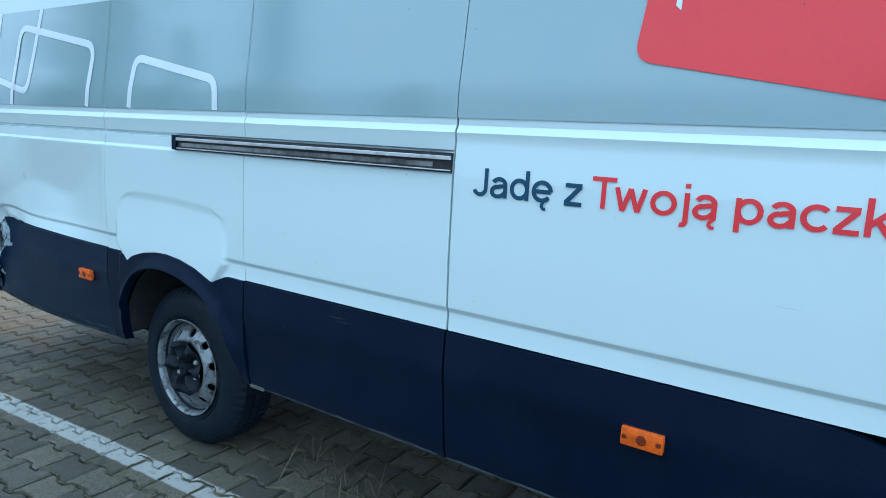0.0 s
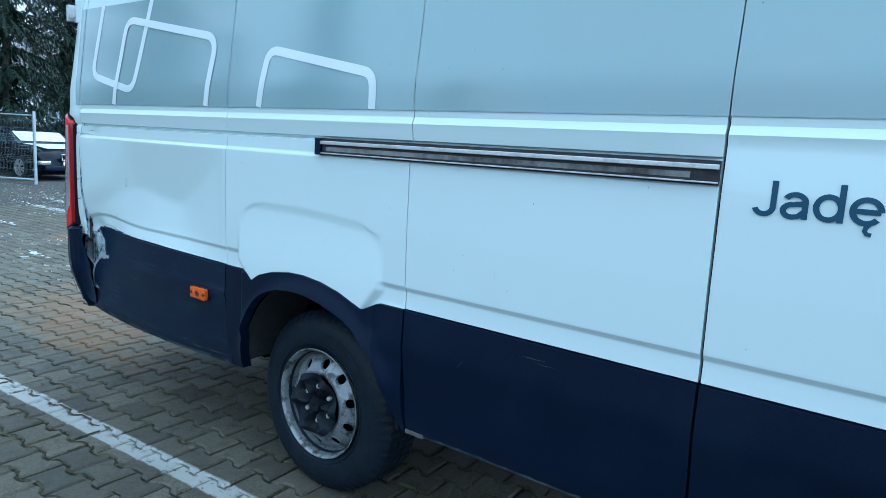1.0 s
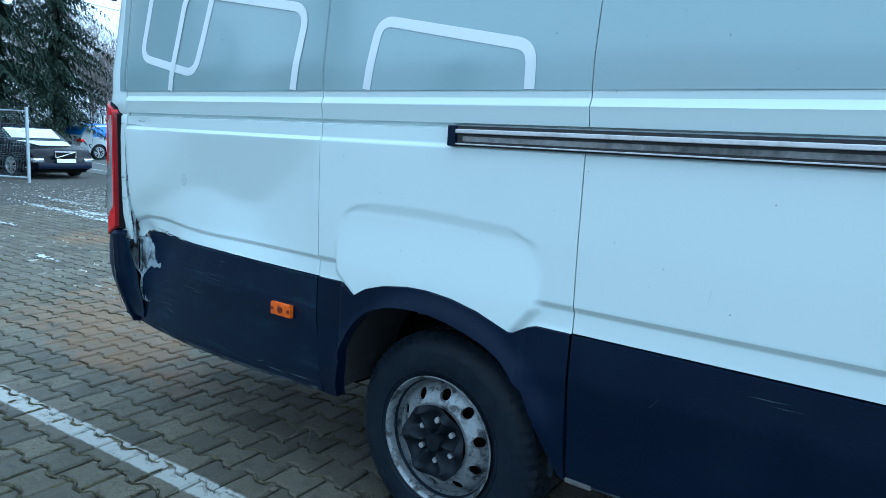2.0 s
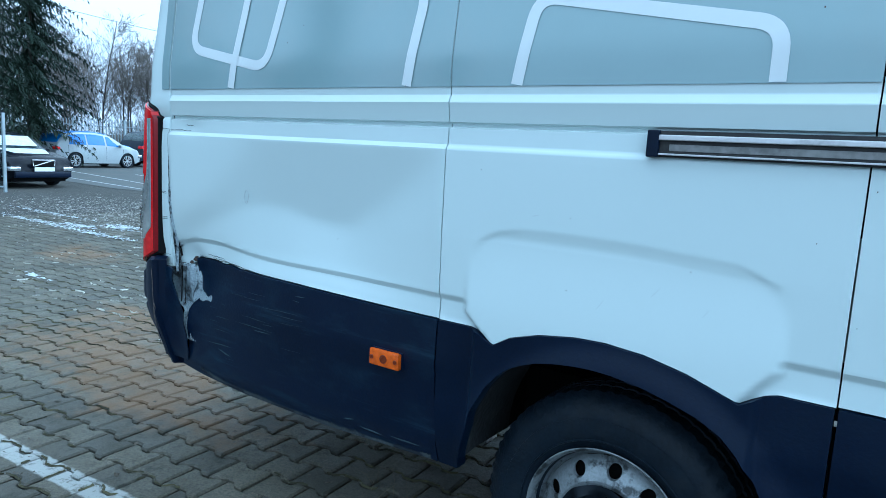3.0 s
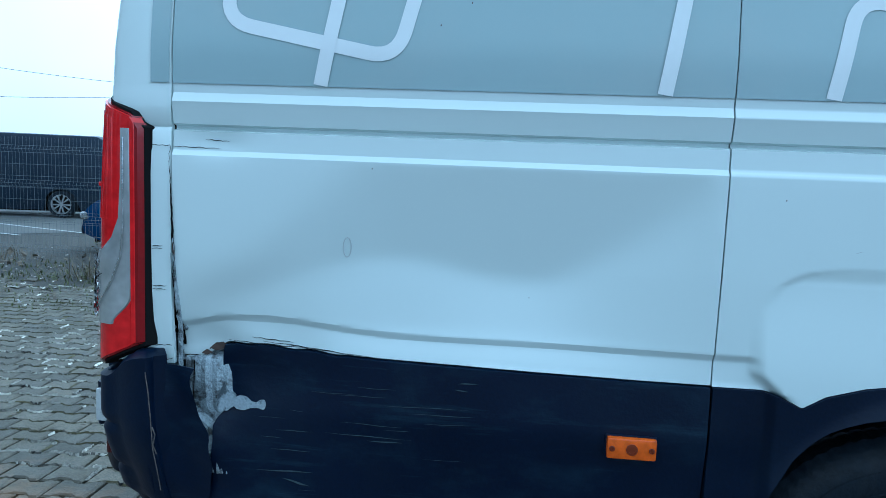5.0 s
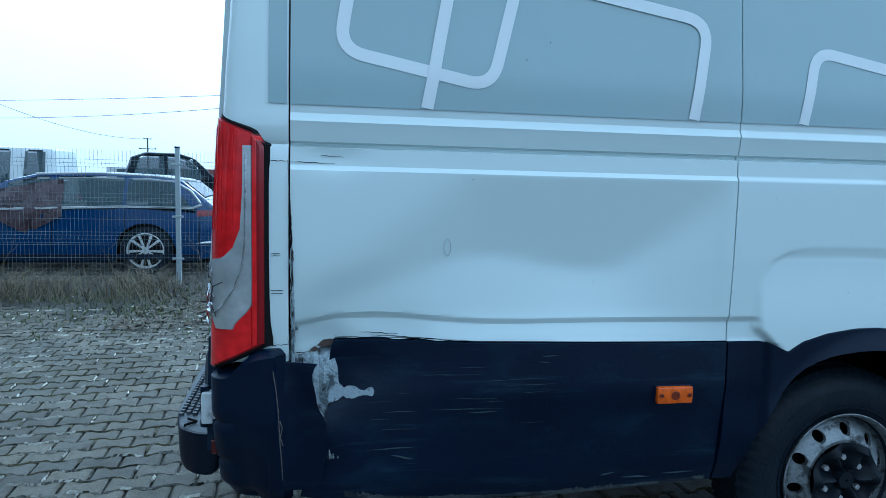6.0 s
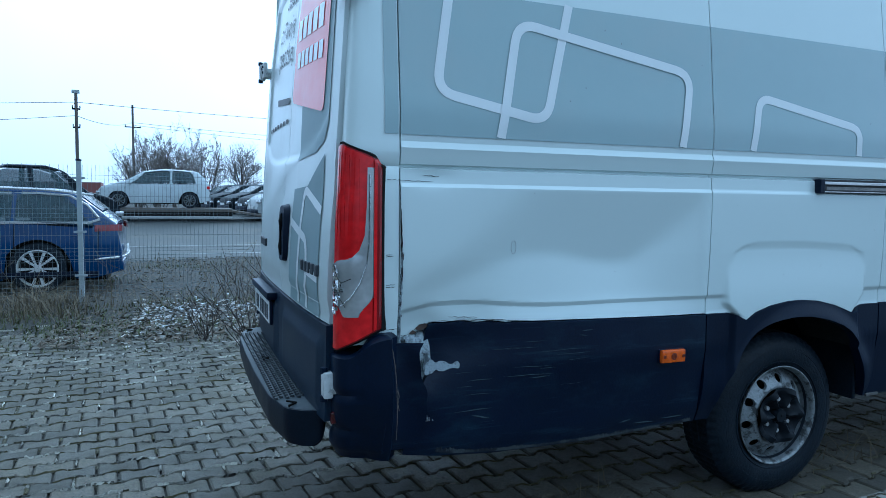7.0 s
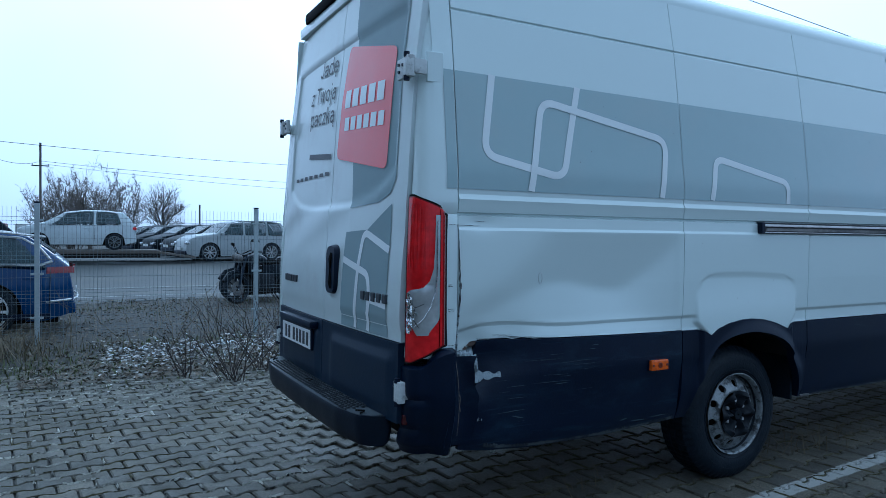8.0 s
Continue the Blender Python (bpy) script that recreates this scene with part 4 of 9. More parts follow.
        vl = [bm.verts.new(put((hole_c + (p[0] - hole_c) * 0.95, p[1] * 0.95), 0.012)) for p in inner]
        for k in range(m):
            j = (k + 1) % m
            bm.faces.new((vi[k], vi[j], vo[j], vo[k]))
            bm.faces.new((vl[k], vl[j], vi[j], vi[k]))
    lathe(bm, [(0.1338, disc_y(0.1338)), (0.127, disc_y(0.127)), (0.122, -0.006), (0.114, 0.008), (0.106, 0.032)], (0, 0, 0), n=60)
    bmesh.ops.remove_doubles(bm, verts=bm.verts[:], dist=0.0008)
    bmesh.ops.recalc_face_normals(bm, faces=bm.faces[:])
    part("disc", bm, STEEL, w, "silver painted steel disc with round holes", smooth=40)
    bm = bmesh.new()
    r = lathe(bm, [(0.20, 0.06), (0.02, 0.06)], (0, 0, 0), n=24)
    bm.faces.new(r[-1])
    part("brake_drum", bm, GAP, w)
    # black hub cover with six lobes
    bm = bmesh.new()
    rows = []
    for r in (0.004, 0.028, 0.031, 0.034, 0.042, 0.058, 0.076, 0.094, 0.108, 0.120, 0.131):
        ring = []
        for k in range(72):
            t = 2 * math.pi * k / 72
            lobe = 0.5 + 0.5 * math.cos(6 * t)
            rr = r * (1 - 0.035 * (1 - lobe) * (r > 0.09))
            y = -0.024 if r < 0.030 else (-0.010 if r < 0.033 else 0.010 - 0.042 * lobe ** 1.6 * sstep(r, 0.028, 0.045) * (1 - 0.55 * sstep(r, 0.105, 0.131)) - 0.022 * sstep(r, 0.094, 0.112))
            ring.append((rr * math.cos(t), y - 0.004, rr * math.sin(t)))
        rows.append(ring + ring[:1])
    grid(bm, rows)
    bmesh.ops.remove_doubles(bm, verts=bm.verts[:], dist=0.0004)
    bmesh.ops.recalc_face_normals(bm, faces=bm.faces[:])
    part("hub_cover", bm, HUBCAP, w, "black plastic hub cover", smooth=50)
    for k in range(6):
        t = 2 * math.pi * (k + 0.5) / 6
        bm = bmesh.new()
        r = lathe(bm, [(0.0105, 0.02), (0.0105, -0.002), (0.0090, -0.004)], (0.072 * math.cos(t), -0.006, 0.072 * math.sin(t)), n=6)
        bm.faces.new(r[-1])
        part("wheel_nut", bm, NUT, w)
    return w


van_wheel(HUB.x, 1.699, HUB.z)
van_wheel(HUB.x, 2 * VAN_C - 1.682, HUB.z, 1)
van_wheel(1.362, 1.692, HUB.z)
van_wheel(1.362, 2 * VAN_C - 1.682, HUB.z, 1)

# wheel house, open below
bm = bmesh.new()
rows = []
for k in range(25):
    t = math.pi * k / 24
    cx, cz = -2.692 - 0.470 * math.cos(t), 0.42 + 0.445 * math.sin(t)
    rows.append([(cx, 1.655, cz), (cx, 1.75, cz + 0.01), (cx, 1.96, cz + 0.01)])
grid(bm, rows)
for f in bm.faces:
    f.normal_flip()
part("wheel_house", bm, mat("muddy_liner", (0.016, 0.018, 0.020), 0.8, var=0.6, scale=9, fine=60, bump=0.4, dirt=(0.045, 0.045, 0.042), dirt_amount=0.8, dirt_scale=7), van, smooth=40)
bm = bmesh.new()
box(bm, HUB.x + 0.440, HUB.x + 0.458, 1.665, 1.96, 0.385, 0.64, 0.004)
part("mud_flap", bm, RUBBER, van)
bm = bmesh.new()
box(bm, -2.212, -2.130, 1.645, 1.668, 0.398, 0.412, 0.003)
part("sill_bracket", bm, GRIME, van)
bm = bmesh.new()
for dx, dz in ((-0.30, 0.36), (-0.22, 0.40)):
    tube(bm, [(HUB.x + dx, 1.95, HUB.z + dz), (HUB.x + dx + 0.35, 2.6, HUB.z + dz - 0.1)], 0.02, 6)
part("brake_pipe", bm, GALV, van)

# ---- rear corner, lamps and doors of the van ----
def rear_x(z):
    """The rear doors' face: slightly leaning forward above the belt."""
    return interp([(0.50, -4.800), (0.88, -4.792), (1.20, -4.785), (1.50, -4.768), (2.0, -4.738), (2.55, -4.672)], z)


def corner_post():
    """The rear pillar: from the seam on the flank round the corner to the door gap."""
    bm = bmesh.new()
    rows = []
    zs = [0.818, 0.86, 0.93, 1.0, 1.10, 1.20, 1.30, 1.35, 1.36, 1.40, 1.41, 1.42, 1.455, 1.46, 1.495, 1.51, 1.60, 1.75, 1.9, 2.01, 2.15, 2.28, 2.42, 2.555]
    for z in zs:
        y = interp(PROFILE, z)
        if z < 1.5:
            y = y * 0.4 + 1.612 * 0.6
        y += 0.012 * math.exp(-((z - 0.80) / 0.10) ** 2)
        lean = rear_x(z) + 4.768
        xc = -4.726 + lean
        r = 0.045
        row = [(-4.5540, y + 0.012, z), (-4.5550, y, z), (-4.575, y - 0.001, z), (-4.60, y - 0.001, z), (-4.65, y + 0.001, z), (xc + r, y + 0.004, z)]
        row += [(xc + r - r * math.sin(t), y + 0.004 + r - r * math.cos(t), z) for t in (0.4, 0.8, 1.2, 1.57)]
        row += [(xc - 0.002, y + 0.06, z), (xc - 0.002, y + 0.075, z), (xc + 0.03, y + 0.08, z)]
        rows.append(row)
    grid(bm, rows)
    bmesh.ops.recalc_face_normals(bm, faces=bm.faces[:])
    for f in bm.faces:
        if f.calc_center_median().y < 1.65 and f.normal.y > 0.3:
            bmesh.ops.reverse_faces(bm, faces=bm.faces[:])
            break
    return part("rear_pillar", bm, WHITE, van, smooth=35)


corner_post()
bm = bmesh.new()
rows = [[(x, interp(PROFILE, z) - 0.0035, z) for x in (-4.606, -4.59, -4.575, -4.559)] for z in spread(1.5155, 2.012, 0.05)]
grid(bm, rows)
bm.normal_update()
part("grey_vinyl_field", bm, VINYL, van, smooth=30)
# left corner, mirrored and plain
bm = bmesh.new()
rows = []
for z in (0.45, 0.8, 1.2, 1.5, 1.75, 2.0, 2.28, 2.555):
    y = 2 * VAN_C - interp(PROFILE, z)
    xc = -4.742 + rear_x(z) + 4.768
    rows.append([(-4.58, y, z), (-4.68, y, z), (xc + 0.01, y - 0.012, z), (xc, y - 0.03, z), (xc, y - 0.08, z), (xc + 0.03, y - 0.09, z)])
grid(bm, rows)
bmesh.ops.recalc_face_normals(bm, faces=bm.faces[:])
part("rear_pillar", bm, WHITE, van, smooth=35)


def tail_lamp(mirror):
    lamp = new("tail_lamp"); lamp.parent = van
    lamp["label"] = "tall red and clear tail lamp with a cracked lower lens" if not mirror else "tall red and clear tail lamp"

    def place(u, z, off=0.0):
        """u: metres along the lamp's face from its inner edge on the flank, round the corner to the rear."""
        lean = rear_x(z) + 4.768
        y0 = 1.608 - off
        xc = -4.722 + lean - off
        r = 0.075
        side_len = -4.622 - (xc + r)
        arc = r * math.pi / 2
        if u <= side_len:
            p = (-4.622 - u, y0, z)
        elif u <= side_len + arc:
            t = (u - side_len) / r
            p = (xc + r - r * math.sin(t), y0 + r - r * math.cos(t), z)
        else:
            p = (xc, y0 + r + (u - side_len - arc), z)
        return (p[0], 2 * VAN_C - p[1], p[2]) if mirror else p

    def top(u):
        return 1.400 + 0.082 * sstep(u, 0.0, 0.03) * 0.35 + 0.053 * min(max(u / 0.14, 0), 1)

    def bottom(u):
        return 0.872 - 0.070 * min(max(u / 0.15, 0), 1)

    def sheet(name, u0, u1, lo, hi, material, off, label="", n=12, nz=26):
        bm = bmesh.new()
        rows = []
        for i in range(nz + 1):
            v = i / nz
            row = []
            for k in range(n + 1):
                w = k / n
                ua = u0(v) if callable(u0) else u0
                ub = u1(v) if callable(u1) else u1
                u = ua + (ub - ua) * w
                z = lo(u) + (hi(u) - lo(u)) * v
                row.append(place(u, z, off))
            rows.append(row)
        grid(bm, rows)
        rim(bm, (0.02, 0.02 if not mirror else -0.02, 0))
        bmesh.ops.recalc_face_normals(bm, faces=bm.faces[:])
        return part(name, bm, material, lamp, label, smooth=40)
    sheet("housing", -0.007, 0.193, lambda u: bottom(u) - 0.006, lambda u: top(u) + 0.006, GAP, 0.009)
    sheet("dark_edge", 0.006, 0.188, lambda u: bottom(u) + 0.002, lambda u: top(u) - 0.003, RED_SIDE, 0.014, n=20)
    sheet("red_lens", 0.028, 0.182, lambda u: bottom(u) + 0.008, lambda u: top(u) - 0.008, RED_LENS, 0.018, "glossy red lens", n=16)
    # the outer rim of the lamp stands proud of the lens
    sheet("lens_rim", 0.006, 0.015, lambda u: bottom(u) + 0.006, lambda u: top(u) - 0.004, RED_SIDE, 0.0200, n=3)
    sheet("lens_rim", 0.0155, 0.025, lambda u: bottom(u) + 0.010, lambda u: top(u) - 0.008, RED_LENS, 0.0215, n=3)
    for k in range(6):
        sheet("lens_rib", 0.074 + 0.017 * k, 0.0765 + 0.017 * k, lambda u: 1.18, lambda u: top(u) - 0.030, RED_LENS, 0.0192, n=1, nz=8)

    # pale sickle: a narrow strip above that widens into the lower lens
    def left(v):
        return 0.028 + 0.050 * (1 - sstep(v, 0.0, 0.17)) ** 1.5

    def right(v):
        return interp([(0.0, 0.126), (0.14, 0.172), (0.30, 0.178), (0.37, 0.180), (0.385, 0.106), (0.45, 0.074), (0.55, 0.056), (0.75, 0.050), (1.0, 0.048)], v)
    sheet("clear_lens", left, right, lambda u: 0.918, lambda u: 1.402, CLEAR_LENS, 0.0215, "clear reversing lens", n=10, nz=40)
    if not mirror:
        g = random.Random(17)
        bm = bmesh.new()
        for i in range(13):
            for j in range(5):
                u0, z0 = 0.128 + 0.011 * j, 0.925 + 0.0125 * i
                if u0 < 0.128 + 0.03 * abs(z0 - 1.0) / 0.1:
                    continue
                quad = [place(u0 + du, z0 + dz, 0.0225 + g.uniform(0, 0.007)) for du, dz in ((0, 0), (0.0105, 0), (0.0105, 0.012), (0, 0.012))]
                bm.faces.new([bm.verts.new(q) for q in quad])
        bmesh.ops.recalc_face_normals(bm, faces=bm.faces[:])
        part("reflector", bm, CHROME, lamp, "cracked chrome reflector facets")
        for pts in ([(0.174, 1.088), (0.158, 1.05), (0.136, 1.03), (0.146, 0.985), (0.121, 0.95)], [(0.158, 1.05), (0.171, 1.02), (0.164, 0.97)], [(0.136, 1.03), (0.101, 1.045)]):
            bm = bmesh.new()
            tube(bm, [place(u, z, 0.0265) for u, z in pts], 0.0012, 4)
            part("lens_crack", bm, GAP, lamp)
        bm = bmesh.new()
        pts = [place(0.136, 0.955, 0.025), place(0.101, 0.985, 0.025), place(0.072, 1.03, 0.025), place(0.050, 1.09, 0.025), place(0.042, 1.16, 0.025), place(0.040, 1.38, 0.025)]
        tube(bm, pts, 0.0022, 5)
        part("lens_ridge", bm, CHROME, lamp)
    bm = bmesh.new()
    return lamp


tail_lamp(False)
tail_lamp(True)


def rear_point(y, z, off=0.0):
    bow = 0.03 * (abs(y - VAN_C) / 0.95) ** 3
    return (rear_x(z) + bow - off, y, z)


def rear_door(name, y0, y1, label):
    """One leaf: a sheet with a pressed field, thick borders, and dark cladding below."""
    door = new(name); door.parent = van; door["label"] = label
    bm = bmesh.new()
    zs = spread(0.878, 1.42, 0.04) + spread(1.43, 1.62, 0.01) + spread(1.65, 2.22, 0.06) + spread(2.24, 2.36, 0.015) + spread(2.40, 2.545, 0.05)
    rows = []
    inner0, inner1 = (y0 + 0.12, y1 + 0.1) if y0 < VAN_C - 0.2 else (y0 - 0.1, y1 - 0.12)
    for z in zs:
        row = []
        for y in spread(y0, y1, 0.0125):
            arch = 1.475 + 0.15 * (abs(y - VAN_C) / 0.80) ** 4
            inside = sstep(y, inner0 - 0.008, inner0 + 0.008) * (1 - sstep(y, inner1 - 0.008, inner1 + 0.008)) * sstep(z, arch - 0.03, arch + 0.008) * (1 - sstep(z, 2.300, 2.325))
            fold = 0.010 * sstep(z, 0.93, 0.965) * (1 - sstep(z, 1.0, 1.35))
            crumple = 0.0035 * math.exp(-((z - 1.40) / 0.10) ** 2) * math.sin(8 * y + 17 * z) * (1 if y > 2.3 else 0.4)
            row.append(rear_point(y, z, fold - 0.012 * inside + crumple))
        rows.append(row)
    grid(bm, rows, flip=True)
    rim(bm, (0.035, 0, 0))
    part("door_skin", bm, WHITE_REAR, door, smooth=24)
    bm = bmesh.new()
    rows = []
    for z in spread(0.545, 0.874, 0.025):
        row = []
        for y in spread(y0, y1, 0.03):
            raise_ = 0.012 * sstep(z, 0.57, 0.60) * (1 - sstep(z, 0.80, 0.815)) * sstep(y, y0 + 0.03, y0 + 0.06) * (1 - sstep(y, y1 - 0.16, y1 - 0.13))
            row.append(rear_point(y, z, 0.010 + raise_))
        rows.append(row)
    grid(bm, rows, flip=True)
    rim(bm, (0.03, 0, 0))
    part("lower_cladding", bm, CLAD_SKYLIT, door, "dark plastic door cladding", smooth=35)
    return door


right_door = rear_door("rear_door", 1.705, 2.588, "white rear door with grey vinyl and a red field")
left_door = rear_door("rear_door", 2.594, 3.485, "dented white rear door with dark lettering")


def recess(y, z):
    inner0, inner1 = (1.825, 2.688) if y < 2.591 else (2.494, 3.365)
    arch = 1.475 + 0.15 * (abs(y - VAN_C) / 0.80) ** 4
    inside = sstep(y, inner0 - 0.008, inner0 + 0.008) * (1 - sstep(y, inner1 - 0.008, inner1 + 0.008)) * sstep(z, arch - 0.03, arch + 0.008) * (1 - sstep(z, 2.300, 2.325))
    fold = 0.010 * sstep(z, 0.93, 0.965) * (1 - sstep(z, 1.0, 1.35))
    crumple = 0.0035 * math.exp(-((z - 1.40) / 0.10) ** 2) * math.sin(8 * y + 17 * z) * (1 if y > 2.3 else 0.4)
    return fold - 0.012 * inside + crumple


def rear_film(name, outline, material, off, parent, cell=0.025):
    bm = bmesh.new()
    f = bm.faces.new([bm.verts.new((0, y, z)) for y, z in outline])
    bmesh.ops.triangulate(bm, faces=[f])
    for axis, n in ((1, (0, 1, 0)), (2, (0, 0, 1))):
        vals = [v.co[axis] for v in bm.verts]
        for c in spread(min(vals), max(vals), cell)[1:-1]:
            p = Vector((0, 0, 0)); p[axis] = c
            bmesh.ops.bisect_plane(bm, geom=bm.verts[:] + bm.edges[:] + bm.faces[:], plane_co=p, plane_no=n)
    for v in bm.verts:
        y, z = v.co.y, v.co.z
        v.co = Vector(rear_point(y, z, off + recess(y, z)))
    bm.normal_update()
    for f in bm.faces:
        if f.normal.x > 0:
            f.normal_flip()
    return part(name, bm, material, parent, smooth=30)


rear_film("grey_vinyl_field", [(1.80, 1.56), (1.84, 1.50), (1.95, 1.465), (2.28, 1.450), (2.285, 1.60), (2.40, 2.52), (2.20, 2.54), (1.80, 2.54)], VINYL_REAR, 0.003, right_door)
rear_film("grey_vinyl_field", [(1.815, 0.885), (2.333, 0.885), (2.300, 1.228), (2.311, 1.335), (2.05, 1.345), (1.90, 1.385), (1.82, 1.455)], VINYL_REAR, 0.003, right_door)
rear_film("red_vinyl_field", rounded([(2.475, 2.285), (1.890, 2.150), (1.915, 1.610), (2.540, 1.715)], 0.045), RED_VINYL, 0.006, right_door)
for row_y, row_z, pitch, high in ((2.455, 1.962, 0.100, 0.088), (2.445, 1.846, 0.083, 0.066)):
    for k in range(5 if high > 0.07 else 6):
        ya, yb = row_y - pitch * k, row_y - pitch * k - pitch * 0.74
        za, zb = row_z - 0.07 * (row_y - ya), row_z - 0.07 * (row_y - yb)
        rear_film("white_bar", [(ya, za), (yb, zb), (yb - 0.004, zb + high), (ya - 0.004, za + high)], STRIPE, 0.0085, right_door, cell=0.05)
on_rear = lambda y, z, lift=0.0: rear_point(y, z, 0.005 + recess(y, z))
for pts in ([(1.818, 1.257), (2.085, 1.340), (2.124, 1.18), (2.151, 0.890)], [(2.315, 1.204), (2.010, 1.145), (1.985, 1.05), (2.009, 0.890)], [(1.818, 1.02), (1.985, 1.035)]):
    ribbon_on_flank("white_line", pts, 0.032, STRIPE, place=on_rear, radius=0.06, parent=right_door)


def rear_text(text, ya, yb, z, h, material=BLACKBAR):
    return lettering("printed_word", text, ya, yb, z, h, material, lambda y, zz, lift=0.0: rear_point(y, zz + 0.06 * (y - 2.64), 0.004 + lift + recess(y, zz)), heavy=-0.006, parent=left_door)


rear_text("Jadę", 2.945, 2.640, 2.192, 0.130)
rear_text("z Twoją", 3.065, 2.635, 2.046, 0.130)
rear_text("paczką", 3.040, 2.630, 1.920, 0.130)
rear_film("print_bar", [(3.02, 1.756), (2.640, 1.722), (2.640, 1.752), (3.02, 1.786)], BLACKBAR, 0.004, left_door, cell=0.1)
for a in [3.28 - 0.094 * k for k in range(7)]:
    rear_film("print_bar", [(a, 1.640), (a - 0.062, 1.637), (a - 0.062, 1.657), (a, 1.660)], BLACKBAR, 0.004, left_door, cell=0.1)

# handle, badges, plate
handle = new("door_handle"); handle.parent = right_door; handle["label"] = "black recessed door handle"
bm = bmesh.new()
outl = rounded([(2.505, 1.265), (2.385, 1.265), (2.385, 1.030), (2.505, 1.030)], 0.050)
top_ = [bm.verts.new(rear_point(y, z, 0.030)) for y, z in outl]
bot_ = [bm.verts.new(rear_point(y + (y - 2.43) * 0.15, z + (z - 1.142) * 0.06, 0.002)) for y, z in outl]
bm.faces.new(top_)
for k in range(len(outl)):
    bm.faces.new((top_[k], top_[k - 1], bot_[k - 1], bot_[k]))
bmesh.ops.recalc_face_normals(bm, faces=bm.faces[:])
part("handle_body", bm, CLAD, handle, smooth=40)
bm = bmesh.new()
tube(bm, [rear_point(2.43, 1.23, 0.026), rear_point(2.43, 1.20, 0.034), rear_point(2.43, 1.09, 0.034), rear_point(2.43, 1.055, 0.026)], 0.010, 8)
part("grip", bm, GAP, handle, smooth=50)
for base, count in ((2.050, 5), (3.310, 5)):
    badge = new("badge"); badge.parent = right_door if count == 5 and base < 2.5 else left_door; badge["label"] = "chrome badge"
    for k in range(count):
        bm = bmesh.new()
        y = base - k * 0.055
        p = rear_point(y, 1.048 if base < 2.5 else 1.065, 0.014 + 0.006)
        box(bm, p[0], p[0] + 0.016, y - 0.019, y + 0.019, p[2] - 0.020, p[2] + 0.020, 0.004)
        part("badge_bar", bm, BLACKBAR, badge)
plate = new("number_plate"); plate.parent = left_door; plate["label"] = "white number plate"
bm = bmesh.new()
box(bm, -4.832, -4.818, 2.695, 3.235, 0.700, 0.815, 0.004)
part("plate_frame", bm, CLAD, plate)
bm = bmesh.new()
box(bm, -4.836, -4.830, 2.702, 3.228, 0.707, 0.808, 0.002)
part("plate_sheet", bm, PLATE_WHITE, plate)
for k in range(7):
    bm = bmesh.new()
    y = 3.165 - k * 0.062 - (0.03 if k > 1 else 0)
    box(bm, -4.8385, -4.835, y - 0.034, y, 0.722, 0.793)
    part("plate_bar", bm, BLACKBAR, plate)
bm = bmesh.new()
box(bm, -4.850, -4.80, 2.66, 3.26, 0.822, 0.860, 0.012)
part("plate_lamp_hood", bm, CLAD, left_door, smooth=40)


HINGE_WHITE = mat("painted_hinge", (0.55, 0.57, 0.57), 0.5, var=0.2, scale=20, dirt=(0.12, 0.12, 0.12), dirt_amount=0.5, dirt_scale=40, dirt_edge=(0.55, 0.65))


def hinge(y, z, mirror=False):
    h = new("door_hinge"); h.parent = van; h["label"] = "grey steel strap hinge"
    s = -1 if mirror else 1
    c = VAN_C if mirror else 0
    fy = (lambda v: 2 * VAN_C - v) if mirror else (lambda v: v)
    x = rear_point(y + 0.08, z)[0] + (0.018 if z < 1 else -0.02)
    for name, (x0, x1, ya, yb, z0, z1), m in (("door_leaf", (x - 0.026, x - 0.004, y + 0.040, y + (0.165 if z < 1 else 0.120), -0.040, 0.044), HINGE_WHITE), ("body_leaf", (x - 0.010, x + 0.05, y - 0.012, y + 0.010, -0.030, 0.030), HINGE_WHITE),
                                              ("knuckle", (x - 0.036, x - 0.004, y - 0.010, y + 0.042, -0.044, 0.044), HINGE_WHITE)):
        bm = bmesh.new()
        a, e = sorted((fy(ya), fy(yb)))
        box(bm, x0, x1, a, e, z + z0, z + z1, 0.006)
        part(name, bm, m, h, smooth=40)
    for dz in (-0.048, 0.048):
        bm = bmesh.new()
        tube(bm, [(x - 0.030, fy(y + 0.018), z + dz - 0.010), (x - 0.030, fy(y + 0.018), z + dz + 0.010)], 0.013, 8)
        part("pin", bm, CLAD, h)
    for dy, dz in ((0.060, 0.014), (0.095, -0.010), (0.098, 0.020)):
        bm = bmesh.new()
        tube(bm, [(x - 0.020, fy(y + dy), z + dz), (x - 0.032, fy(y + dy), z + dz)], 0.007, 6)
        part("bolt", bm, CLAD, h)
    if z > 1.5 and not mirror:
        bm = bmesh.new()
        box(bm, x + 0.055, x + 0.130, interp(PROFILE, z) - 0.006, interp(PROFILE, z) + 0.01, z - 0.055, z + 0.070, 0.003)
        part("cover_plate", bm, WHITE, h)


for z in (2.005, 0.678):
    hinge(1.655 if z > 1 else 1.675, z)
    hinge(1.655 if z > 1 else 1.675, z, True)

